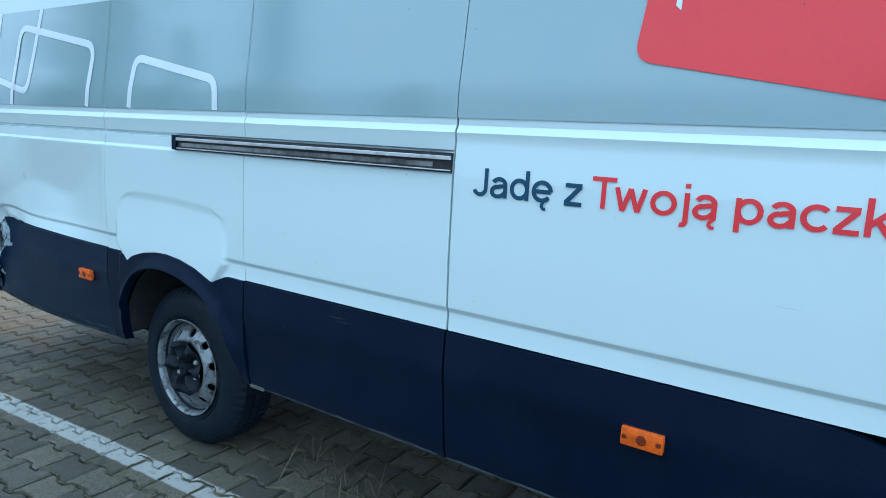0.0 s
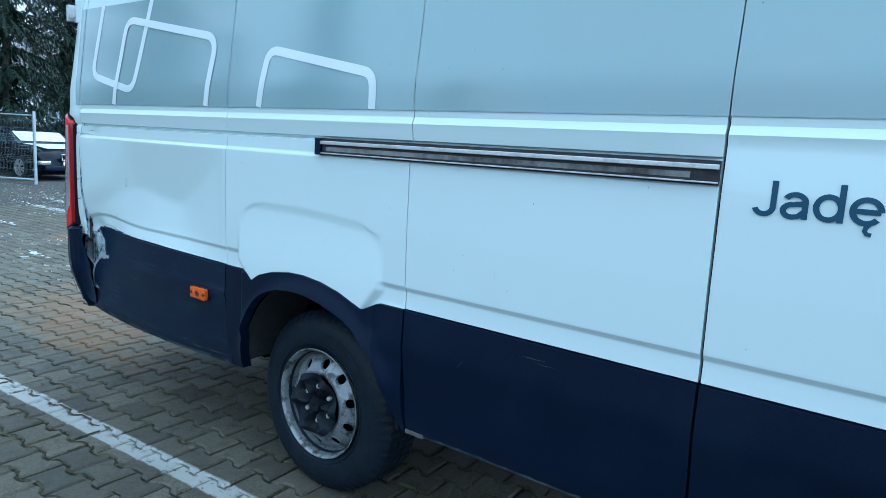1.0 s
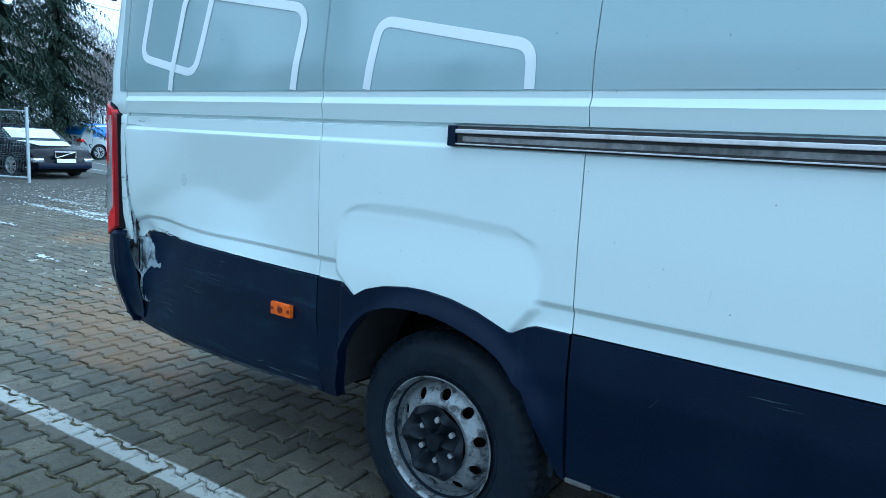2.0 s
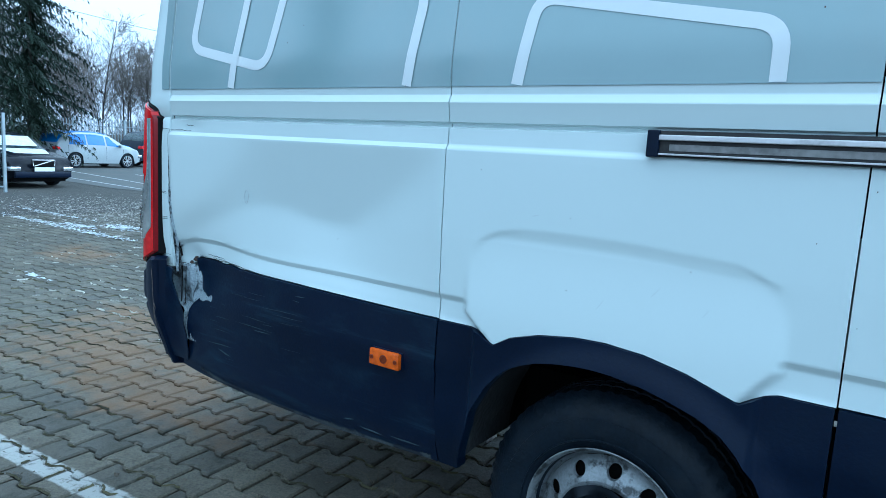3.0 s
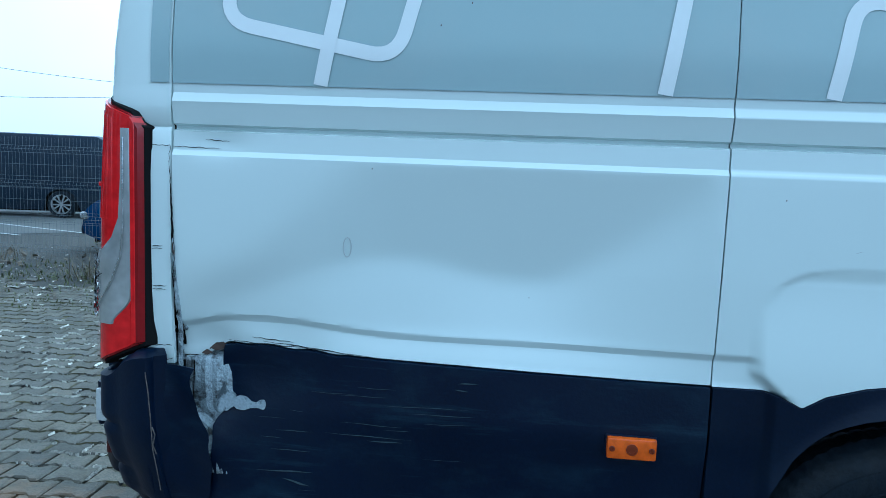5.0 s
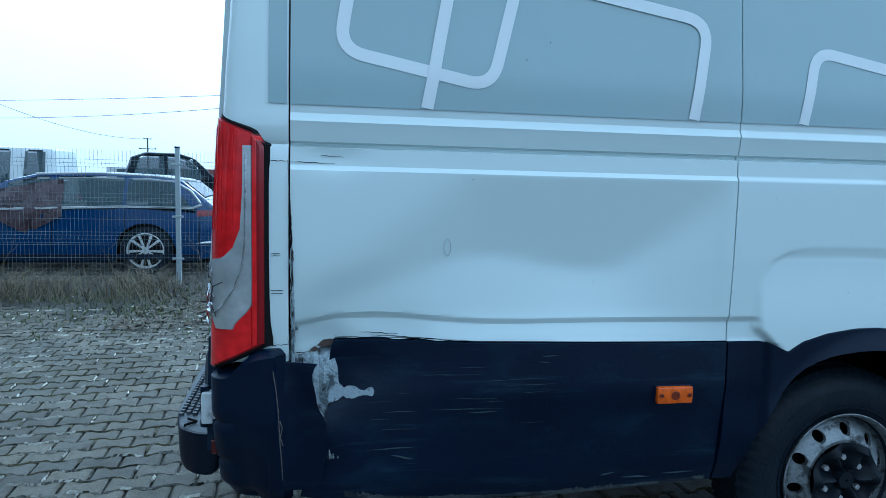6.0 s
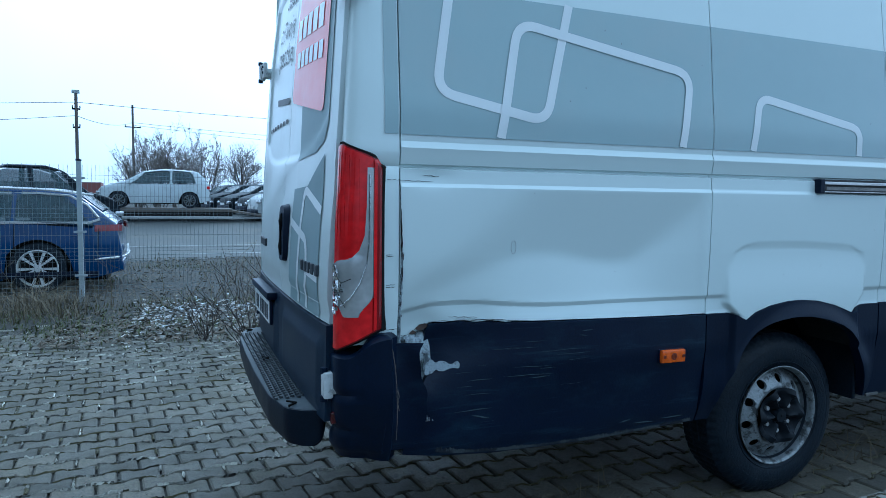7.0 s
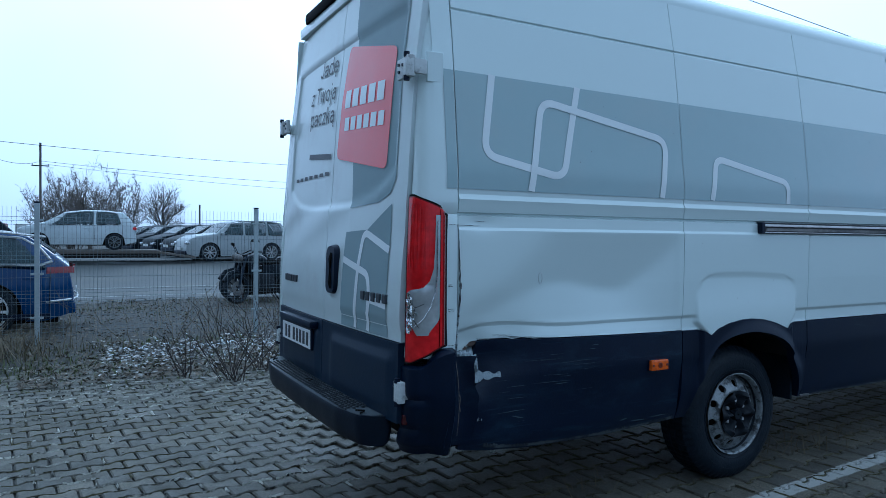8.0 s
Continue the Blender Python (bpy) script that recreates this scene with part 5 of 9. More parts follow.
# bumper corners
def bumper_corner(mirror):
    """The left one is whole; the right one is knocked loose: its front edge stands off the flank and its foot is tucked in."""
    bm = bmesh.new()
    rows = []
    for z in spread(0.405, 0.800, 0.0165):
        d = 0.0 if mirror else 1.0
        foot = 1 - sstep(z, 0.40, 0.70)
        edge = 1 - sstep(z, 0.405, 0.46)
        yf = 1.592 - d * 0.034 * sstep(z, 0.42, 0.66) + d * 0.030 * foot + 0.02 * edge
        xf = -4.572 - d * 0.018 * sstep(z, 0.45, 0.80)
        ym = 1.600 + d * (0.055 * foot + 0.02 * foot ** 2) + 0.02 * edge            # y where the flank side turns
        xc = -4.764 + d * 0.010 * foot + 0.03 * edge           # the rear face
        r = 0.060 + d * 0.022 * foot
        pts = [(xf + 0.004, yf + 0.022), (xf + 0.002, yf + 0.006), (xf - 0.004, yf), (xf - 0.016, yf)]
        for k in (0.25, 0.5, 0.75):
            pts.append((xf - 0.016 + (xc + r - xf + 0.016) * k, yf + (ym - yf) * k ** 1.5))
        pts += [(xc + r - r * math.sin(t), ym + r - r * math.cos(t)) for t in (0.0, 0.3, 0.6, 0.9, 1.2, 1.57)]
        yb = max(ym + r + 0.01, 1.690)
        pts += [(xc, yb), (xc, yb + 0.012), (xc + 0.045, yb + 0.014)]
        row = []
        for x, y in pts:
            rear = sstep(-x, 4.66, 4.72)
            rib = rear * (0.011 * math.exp(-((z - 0.655) / 0.010) ** 2) + 0.011 * math.exp(-((z - 0.520) / 0.010) ** 2))
            lift = sstep(z, 0.66, 0.80) * (0.045 * sstep(x, -4.74, -4.60) - 0.022 * rear)
            q = (x + rib, y + rib * 0.6, z + lift)
            row.append((q[0], 2 * VAN_C - q[1], q[2]) if mirror else q)
        rows.append(row)
    # a bevelled shoulder under the lamp
    last = rows[-1]
    mid = Vector((-4.66, (2 * VAN_C - 1.66) if mirror else 1.66, 0))
    rows.append([tuple(Vector(p) + (Vector((mid.x, mid.y, p[2])) - Vector(p)) * 0.18 + Vector((0, 0, 0.012))) for p in last])
    rows.append([tuple(Vector(p) + (Vector((mid.x, mid.y, p[2])) - Vector(p)) * 0.55 + Vector((0, 0, 0.010))) for p in last])
    grid(bm, rows)
    rim(bm, (0.025, 0.02 if not mirror else -0.02, 0))
    bmesh.ops.recalc_face_normals(bm, faces=bm.faces[:])
    part("bumper_corner", bm, CLAD, van, "dark plastic bumper corner" if mirror else "loose dark plastic bumper corner", smooth=38)
    bm = bmesh.new()
    y0, y1 = sorted(((1.672, 1.690) if not mirror else (2 * VAN_C - 1.690, 2 * VAN_C - 1.672)))
    box(bm, -4.768, -4.75, y0, y1, 0.545, 0.585, 0.003)
    part("red_reflector", bm, RED_DARK, van)


bumper_corner(False)
bumper_corner(True)

# torn piece of cladding between corner and flank, bare metal behind it
def torn_right(z):
    return interp([(0.40, -4.490), (0.46, -4.470), (0.50, -4.456), (0.54, -4.450), (0.60, -4.450), (0.64, -4.452), (0.69, -4.470), (0.744, -4.486), (0.80, -4.488), (0.835, -4.474)], z) + 0.003 * math.sin(70 * z)


def torn_y(z):
    """How far the torn edge stands off: proud above, lying in below."""
    return interp([(0.40, 1.650), (0.50, 1.622), (0.58, 1.608), (0.68, 1.594), (0.745, 1.582), (0.83, 1.574)], z)


bm = bmesh.new()
rows = []
for z in spread(0.440, 0.822, 0.0165):
    row = []
    for k in range(11):
        u = k / 10
        x = -4.605 + (torn_right(z) + 4.605) * u
        y0 = 1.585 + 0.04 * (1 - sstep(z, 0.41, 0.60))
        y = y0 + (torn_y(z) - y0) * u + 0.014 * math.sin(math.pi * u) + 0.003 * math.sin(31 * z + 5 * u)
        row.append((x, y, z))
    rows.append(row)
grid(bm, rows)
rim(bm, (-0.004, 0.006, 0))
bmesh.ops.recalc_face_normals(bm, faces=bm.faces[:])
part("torn_cladding", bm, CLAD_WORN, van, "torn piece of dark cladding", smooth=35)
bm = bmesh.new()
rows = []
for z in spread(0.532, 0.88, 0.012):
    row = []
    for k in range(19):
        u = k / 18
        xl = -4.66 + 0.15 * (1 - sstep(z, 0.64, 0.70))
        x = xl + (-4.40 - xl) * u
        y = 1.666 + 0.005 * math.sin(25 * z + 6 * u) + 0.003 * math.sin(60 * u + 11 * z) + 0.0025 * math.sin(140 * u) + 0.030 * sstep(z, 0.825, 0.85) - 0.030 * (1 - sstep(z, 0.60, 0.70))
        row.append((x, y, z))
    rows.append(row)
grid(bm, rows, flip=True)
part("bare_panel", bm, BARE, van, "crumpled bare metal behind the cladding", smooth=20)
for x, r in ((-4.545, 0.0025), (-4.520, 0.0015)):
    bm = bmesh.new()
    tube(bm, [(x + 0.004 * math.sin(9 * z), 1.658, z) for z in spread(0.50, 0.82, 0.03)], r, 5)
    part("seam_fold", bm, GAP, van)
# rusty torn edge along the loose corner
for pts, r in (([(-4.592, 1.552, 0.812), (-4.584, 1.551, 0.76), (-4.578, 1.550, 0.70), (-4.574, 1.552, 0.62), (-4.570, 1.566, 0.56), (-4.568, 1.580, 0.50)], 0.0014),
               ([(-4.574, 1.551, 0.675), (-4.568, 1.553, 0.655), (-4.573, 1.551, 0.630), (-4.566, 1.556, 0.605)], 0.0016)):
    bm = bmesh.new()
    tube(bm, pts, r, 5)
    part("frayed_edge", bm, mat("frayed_plastic", (0.10, 0.085, 0.075), 0.8, var=0.6, scale=60, dirt=(0.03, 0.03, 0.03), dirt_amount=0.9, dirt_scale=40), van)


# bright tongue where the plastic is scraped through
def scrape(name, outline, material, off):
    bm = bmesh.new()
    vs = [bm.verts.new((x, min(flank(x, 0.8), flank(x, z)) - off, z)) for x, z in outline]
    f = bm.faces.new(vs)
    bmesh.ops.triangulate(bm, faces=[f])
    bm.normal_update()
    for f in bm.faces:
        if f.normal.y > 0:
            f.normal_flip()
    return part(name, bm, material, van)


SCRAPED = mat("scraped_plastic", (0.27, 0.31, 0.34), 0.6, var=0.4, scale=30, fine=160, dirt=(0.03, 0.04, 0.05), dirt_amount=0.95, dirt_scale=30, dirt_edge=(0.50, 0.60))
scrape("exposed_metal", rounded([(-4.436, 0.770), (-4.428, 0.752), (-4.412, 0.738), (-4.402, 0.732), (-4.392, 0.738), (-4.372, 0.737), (-4.356, 0.726), (-4.342, 0.725), (-4.336, 0.732), (-4.322, 0.734),
                                 (-4.316, 0.722), (-4.322, 0.708), (-4.340, 0.712), (-4.358, 0.710), (-4.376, 0.702), (-4.396, 0.704), (-4.404, 0.711), (-4.420, 0.698), (-4.445, 0.692), (-4.452, 0.72)], 0.004, 3), SCRAPED, 0.0085)
for outline in ([(-4.478, 0.853), (-4.462, 0.847), (-4.445, 0.850), (-4.428, 0.864), (-4.440, 0.872), (-4.462, 0.868)], [(-4.50, 0.838), (-4.485, 0.834), (-4.470, 0.842), (-4.486, 0.850)]):
    scrape("rusted_edge", outline, RUST, 0.006)

# burst seam beside the lamp
bm = bmesh.new()
rng = random.Random(5)
SEAM_X = [(0.70, -4.546), (0.80, -4.543), (0.945, -4.5435), (1.115, -4.545), (1.365, -4.556)]
pts_l, pts_r = [], []
for z in spread(0.86, 1.365, 0.010):
    w = 0.0007 + (0.0030 * sstep(1.33 - z, 0.0, 0.16) + 0.0028 * sstep(1.06 - z, 0.0, 0.16)) * (0.7 + 0.3 * rng.random())
    x = interp(SEAM_X, z) + 0.002 * (rng.random() - 0.5)
    pts_l.append((x - w, flank(-4.54, z) - 0.004, z)); pts_r.append((x + w * 0.8, flank(-4.54, z) - 0.004, z))
grid(bm, [pts_l, pts_r])
bm.normal_update()
part("burst_seam", bm, GAP, van, "burst dark body seam")
# crumpled strip of metal that widens down the seam
bm = bmesh.new()
rows = []
for z in spread(0.80, 1.14, 0.006):
    wide = 0.0010 + 0.0040 * (1 - sstep(z, 0.95, 1.14))
    x = interp(SEAM_X, z)
    rows.append([(x + wide * (k / 3 - 1) + 0.0006 * rng.gauss(0, 1), min(flank(-4.54, max(z, 0.86)), 1.640) - 0.005 - 0.006 * (1 - (k / 3 - 1) ** 2) * abs(noise.noise(Vector((k * 0.7, z * 40, 2.0)))) * 2, z) for k in range(7)])
grid(bm, rows)
rim(bm, (0, 0.006, 0))
bmesh.ops.recalc_face_normals(bm, faces=bm.faces[:])
part("crumpled_flange", bm, BARE, van, "crumpled bare metal flange along the seam", smooth=15)
for k in range(22):
    z = rng.uniform(0.80, 1.12)
    x = interp(SEAM_X, z) + rng.uniform(-0.006, 0.006)
    bm = bmesh.new()
    y = flank(-4.54, max(z, 0.86)) - 0.008
    tube(bm, [(x, y, z), (x + rng.uniform(-0.003, 0.003), y - 0.001, z + rng.uniform(0.01, 0.045))], rng.uniform(0.0008, 0.0018), 4)
    part("bent_edge", bm, (GAP, BARE, RUST)[k % 3], van)
for z0, w in ((1.365, 0.050), (1.112, 0.040), (1.118, 0.030), (1.018, 0.045), (1.010, 0.040), (0.868, 0.05)):
    bm = bmesh.new()
    p = [(-4.600 + 0.045 * k / 5, 1.6085 + 0.008 * (z0 < 1.3) * k / 5 - 0.0035, z0 + 0.0012 * math.sin(3 * k + 9 * z0)) for k in range(6)]
    tube(bm, p, 0.0008, 4)
    part("paint_crack", bm, GAP, van)
for x0, x1, z0, z1 in ((-4.552, -4.43, 1.364, 1.362), (-4.58, -4.49, 0.829, 0.834), (-4.49, -4.41, 0.846, 0.874), (-4.43, -4.20, 0.879, 0.874), (-4.33, -4.02, 0.884, 0.864), (-4.27, -4.12, 0.880, 0.870), (-4.47, -4.41, 1.383, 1.380), (-4.36, -4.25, 0.893, 0.886)):
    bm = bmesh.new()
    p = [(x0 + (x1 - x0) * k / 9, flank(x0 + (x1 - x0) * k / 9, z0 + (z1 - z0) * k / 9) - 0.002, z0 + (z1 - z0) * k / 9 + 0.0012 * math.sin(4 * k)) for k in range(10)]
    tube(bm, p, [0.0003 + (0.0007 if z0 < 1 else 0.0006) * math.sin(math.pi * k / 9) for k in range(10)], 4)
    part("paint_crack", bm, GAP, van)
# small boss on the seam
for z, dx in ((0.905, -0.014), (0.905, 0.018), (0.885, 0.004)):
    bm = bmesh.new()
    bmesh.ops.create_icosphere(bm, subdivisions=2, radius=0.006, matrix=Matrix.Translation((-4.553 + dx, flank(-4.54, z) - 0.004, z)))
    part("bent_flange", bm, BARE, van)

# scratches on cladding and paint
rng = random.Random(11)
def scratch(x0, z0, length, slope, width, material=CLAD_SCUFF, off=0.0075):
    bm = bmesh.new()
    n = max(3, int(length / 0.02))
    a, c = [], []
    for k in range(n + 1):
        u = k / n
        x = x0 + length * u
        z = z0 + slope * length * u + 0.0006 * math.sin(9 * u + 40 * x0)
        w = width * math.sin(math.pi * min(max(u, 0.02), 0.98)) * (0.6 + 0.4 * rng.random())
        y = flank(x, min(max(z, 0.40), 0.85) if off > 0.005 else z) - off
        a.append((x, y, z - w / 2)); c.append((x, y, z + w / 2))
    grid(bm, [a, c], flip=True)
    part("scratch", bm, material, van)


for x0, z0, ln, sl, w in ((-4.29, 0.662, 0.10, 0.03, 0.003), (-4.02, 0.750, 0.22, 0.02, 0.0022), (-4.30, 0.612, 0.11, 0.0, 0.003), (-4.34, 0.552, 0.15, 0.03, 0.005), (-3.95, 0.735, 0.17, 0.01, 0.002),
                          (-4.12, 0.70, 0.16, -0.02, 0.002), (-4.33, 0.642, 0.06, 0.0, 0.002), (-3.83, 0.818, 0.05, 0.05, 0.005), (-3.84, 0.803, 0.035, -0.1, 0.004), (-4.20, 0.768, 0.12, 0.03, 0.002),
                          (-4.16, 0.668, 0.22, -0.01, 0.003), (-4.27, 0.535, 0.07, -0.25, 0.007), (-3.62, 0.43, 0.05, 0.2, 0.006), (-3.55, 0.42, 0.10, -0.03, 0.007), (-3.42, 0.425, 0.12, 0.02, 0.006),
                          (-4.05, 0.655, 0.09, 0.02, 0.004), (-4.08, 0.79, 0.10, 0.01, 0.0016), (-1.75, 0.80, 0.10, 0.03, 0.003), (-1.70, 0.79, 0.08, 0.0, 0.002), (-1.98, 0.70, 0.03, 1.2, 0.002)):
    scratch(x0, z0, ln, sl, w)
for _ in range(7):
    scratch(rng.uniform(-4.36, -3.75), rng.uniform(0.50, 0.80), rng.uniform(0.03, 0.14), rng.uniform(-0.03, 0.05), rng.uniform(0.0008, 0.0022))
# dust along the lower edge of the sill
DUST = mat("road_dust", (0.050, 0.058, 0.064), 0.85, var=0.5, scale=18, fine=90, dirt=(0.008, 0.012, 0.02), dirt_amount=1.0, dirt_scale=9, dirt_edge=(0.46, 0.56))
for x0, x1, h in ((-4.40, -3.26, 0.030), (-2.19, -1.26, 0.014), (-1.22, 0.10, 0.014)):
    bm = bmesh.new()
    xs = spread(x0, x1, 0.005)
    tops = [h * (0.25 + 0.45 * abs(noise.noise(Vector((x * 5, 3.1, h)))) + 0.75 * rng.random() * abs(noise.noise(Vector((x * 19, 0.4, h))))) for x in xs]
    a = [(x, flank(x, low(x) + 0.004) - 0.0085, low(x) + 0.003) for x in xs]
    c = [(x, flank(x, low(x) + t) - 0.0085, low(x) + 0.004 + t) for x, t in zip(xs, tops)]
    grid(bm, [a, c], flip=True)
    part("dust_edge", bm, DUST, van)
SCUFF_GREY = mat("grey_scuff", (0.42, 0.45, 0.46), 0.6, var=0.2)
for x0, z0, ln, sl, w in ((-1.86, 1.00, 0.008, 6.0, 0.05), (-0.30, 1.105, 0.06, 0.0, 0.008), (-2.62, 1.02, 0.02, 1.2, 0.012), (-2.50, 0.99, 0.015, 1.5, 0.01), (-2.75, 0.97, 0.015, 1.4, 0.01), (-2.95, 1.18, 0.02, 0.3, 0.008)):
    scratch(x0, z0, ln, sl, w * 0.2, SCUFF_GREY, off=0.002)
# ring-shaped scuff in the dent
bm = bmesh.new()
pts = [(-4.116 + 0.010 * math.cos(t), flank(-4.116, 1.135) - 0.004, 1.135 + 0.024 * math.sin(t)) for t in (2 * math.pi * k / 16 for k in range(17))]
tube(bm, pts, 0.0012, 4, closed=True)
part("scuff_ring", bm, SCUFF_GREY, van)
# specks and chips
for k in range(46):
    x, z = rng.uniform(-4.5, -0.3), rng.uniform(0.95, 1.95)
    if 1.34 < z < 1.50:
        continue
    bm = bmesh.new()
    r = rng.uniform(0.0009, 0.0019)
    vs = [bm.verts.new((x + r * math.cos(t), flank(x, z) - 0.0065, z + 1.4 * r * math.sin(t))) for t in (0, 1.26, 2.51, 3.77, 5.03)]
    f = bm.faces.new(vs)
    bm.normal_update()
    if f.normal.y > 0:
        f.normal_flip()
    part("paint_chip", bm, RUST, van)

# step behind the doors
step = new("rear_step"); step.parent = van; step["label"] = "dark plastic rear step with studded tread"
bm = bmesh.new()
outline = rounded([(-4.755, 1.795), (-4.825, 1.805), (-4.890, 1.860), (-4.928, 2.04), (-4.938, 2.40), (-4.938, 2.80), (-4.928, 3.16), (-4.890, 3.34), (-4.825, 3.415), (-4.755, 3.425)], 0.030, 5)
rings = []
for z, s in ((0.428, 0.72), (0.438, 0.84), (0.455, 0.93), (0.480, 0.98), (0.505, 1.0), (0.537, 1.0), (0.549, 0.985), (0.555, 0.955)):
    rings.append([bm.verts.new((-4.85 + (x + 4.85) * s, 2.6 + (y - 2.6) * (0.97 + 0.03 * s) if s < 1 else y, z)) for x, y in outline])
for r0, r1 in zip(rings, rings[1:]):
    for k in range(len(outline)):
        bm.faces.new((r0[k - 1], r0[k], r1[k], r1[k - 1]))
bm.faces.new(rings[-1]); bm.faces.new(rings[0])
bmesh.ops.recalc_face_normals(bm, faces=bm.faces[:])
part("step_body", bm, mat("worn_step_plastic", (0.0035, 0.0075, 0.0175), 0.45, var=0.3, scale=8, fine=90, bump=0.06, dirt=(0.010, 0.015, 0.026), dirt_amount=0.7, dirt_scale=4, spec=0.2), step, smooth=40)
bm = bmesh.new()
for i in range(46):
    for j in range(6):
        y = 1.98 + i * 0.030 + (0.015 if j % 2 else 0)
        x = -4.905 + j * 0.021
        if y > 3.24:
            continue
        b0 = [bm.verts.new((x + 0.0105 * math.cos(t), y + 0.0115 * math.sin(t), 0.5545)) for t in (0.4, 1.66, 2.9, 4.2, 5.4)]
        b1 = [bm.verts.new((x + 0.0075 * math.cos(t), y + 0.0085 * math.sin(t), 0.5645)) for t in (0.4, 1.66, 2.9, 4.2, 5.4)]
        bm.faces.new(b1)
        for k in range(5):
            bm.faces.new((b0[k - 1], b0[k], b1[k], b1[k - 1]))
plate_bm = bmesh.new()
plate_bm.faces.new([plate_bm.verts.new((-4.85 + (x + 4.85) * 0.93, 2.6 + (y - 2.6) * 0.985, 0.5562)) for x, y in outline])
plate_bm.normal_update()
for f in plate_bm.faces:
    if f.normal.z < 0:
        f.normal_flip()
part("tread_plate", plate_bm, mat("worn_grey_tread", (0.060, 0.072, 0.082), 0.55, var=0.35, scale=6, fine=80, dirt=(0.012, 0.015, 0.020), dirt_amount=0.8, dirt_scale=5, spec=0.35), step)
tread = part("studded_tread", bm, mat("stud_plastic", (0.016, 0.020, 0.026), 0.45, var=0.4), step)
tread["kind"] = "stuff"
for y in (1.90, 2.62, 3.32):
    bm = bmesh.new()
    tube(bm, [(-4.875, y - 0.03, 0.556), (-4.875, y - 0.028, 0.562), (-4.845, y, 0.562), (-4.875, y + 0.028, 0.562)], 0.004, 5)
    part("tie_slot", bm, GAP, step)
# lamp and trim over the doors
bm = bmesh.new()
box(bm, -4.690, -4.62, 1.80, 3.40, 2.548, 2.615, 0.020)
part("door_header", bm, WHITE, van, smooth=40)
bm = bmesh.new()
box(bm, -4.705, -4.63, 2.72, 3.25, 2.600, 2.665, 0.02)
part("brake_lamp", bm, GAP, van, smooth=40)

# ---- ground ----
def ground_sheet():
    bm = bmesh.new()
    xs = [-900, -300, -120, -60] + spread(-34, -12, 2.0) + spread(-11, 2, 0.5) + [4, 6, 8, 15, 26, 40, 120, 300, 900]
    ys = [-900, -300, -100, -40, -15, -5] + spread(-2, 12, 0.4) + [15] + spread(18, 33, 1.5) + [45, 80, 150, 300, 900]
    rows = [[(x, y, ground_height(x, y) - (0.019 if y < 8.6 else 0.008)) for x in xs] for y in ys]
    grid(bm, rows, flip=False)
    bm.normal_update()
    g = part("ground", bm, GROUND, smooth=60)
    return tagged(g, "dirty grey-brown yard ground with soil between the blocks", "ground", kind="structure")


ground_sheet()

# ---- parked vehicles behind the fence ----
def road_wheel(parent, x, y, r, width, rim_mat, spokes=10, side=1):
    """side 1: the outer face looks towards +y of the vehicle."""
    w = new("wheel"); w.parent = parent
    w.location = (x, y, r)
    bm = bmesh.new()
    s = side
    prof = [(r * 0.70, -0.02 * s), (r * 0.72, 0.0), (r * 0.82, 0.008 * s), (r * 0.94, 0.0), (r, -0.03 * s), (r, -(width - 0.03) * s), (r * 0.92, -width * s), (r * 0.6, -width * s)]
    lathe(bm, prof, (0, 0, 0), n=32)
    bmesh.ops.recalc_face_normals(bm, faces=bm.faces[:])
    part("tyre", bm, RUBBER, w, smooth=40)
    bm = bmesh.new()
    lathe(bm, [(r * 0.73, 0.004 * s), (r * 0.69, 0.006 * s), (r * 0.66, -0.03 * s), (r * 0.66, -0.12 * s)], (0, 0, 0), n=32)
    rr = lathe(bm, [(r * 0.14, 0.0), (r * 0.10, 0.004 * s), (0.004, 0.004 * s)], (0, 0, 0), n=16)
    for k in range(spokes):
        t = 2 * math.pi * k / spokes + (0.14 if k % 2 else -0.14)
        t1 = 2 * math.pi * k / spokes + (0.05 if k % 2 else -0.05)
        d0, d1 = Vector((math.cos(t), 0, math.sin(t))), Vector((math.cos(t1), 0, math.sin(t1)))
        p0, p1 = Vector((-d0.z, 0, d0.x)), Vector((-d1.z, 0, d1.x))
        q = [d0 * r * 0.12 + p0 * r * 0.03, d0 * r * 0.12 - p0 * r * 0.03, d1 * r * 0.68 - p1 * r * 0.055, d1 * r * 0.68 + p1 * r * 0.055]
        f = [bm.verts.new(p + Vector((0, 0.002 * s, 0))) for p in q]
        g = [bm.verts.new(p - Vector((0, 0.025 * s, 0))) for p in q]
        bm.faces.new(f)
        for i in range(4):
            bm.faces.new((f[i - 1], f[i], g[i], g[i - 1]))
    bmesh.ops.recalc_face_normals(bm, faces=bm.faces[:])
    part("rim", bm, rim_mat, w)
    bm = bmesh.new()
    q = lathe(bm, [(r * 0.66, -0.06 * s), (0.01, -0.06 * s)], (0, 0, 0), n=20)
    part("brake_disc", bm, GAP, w)


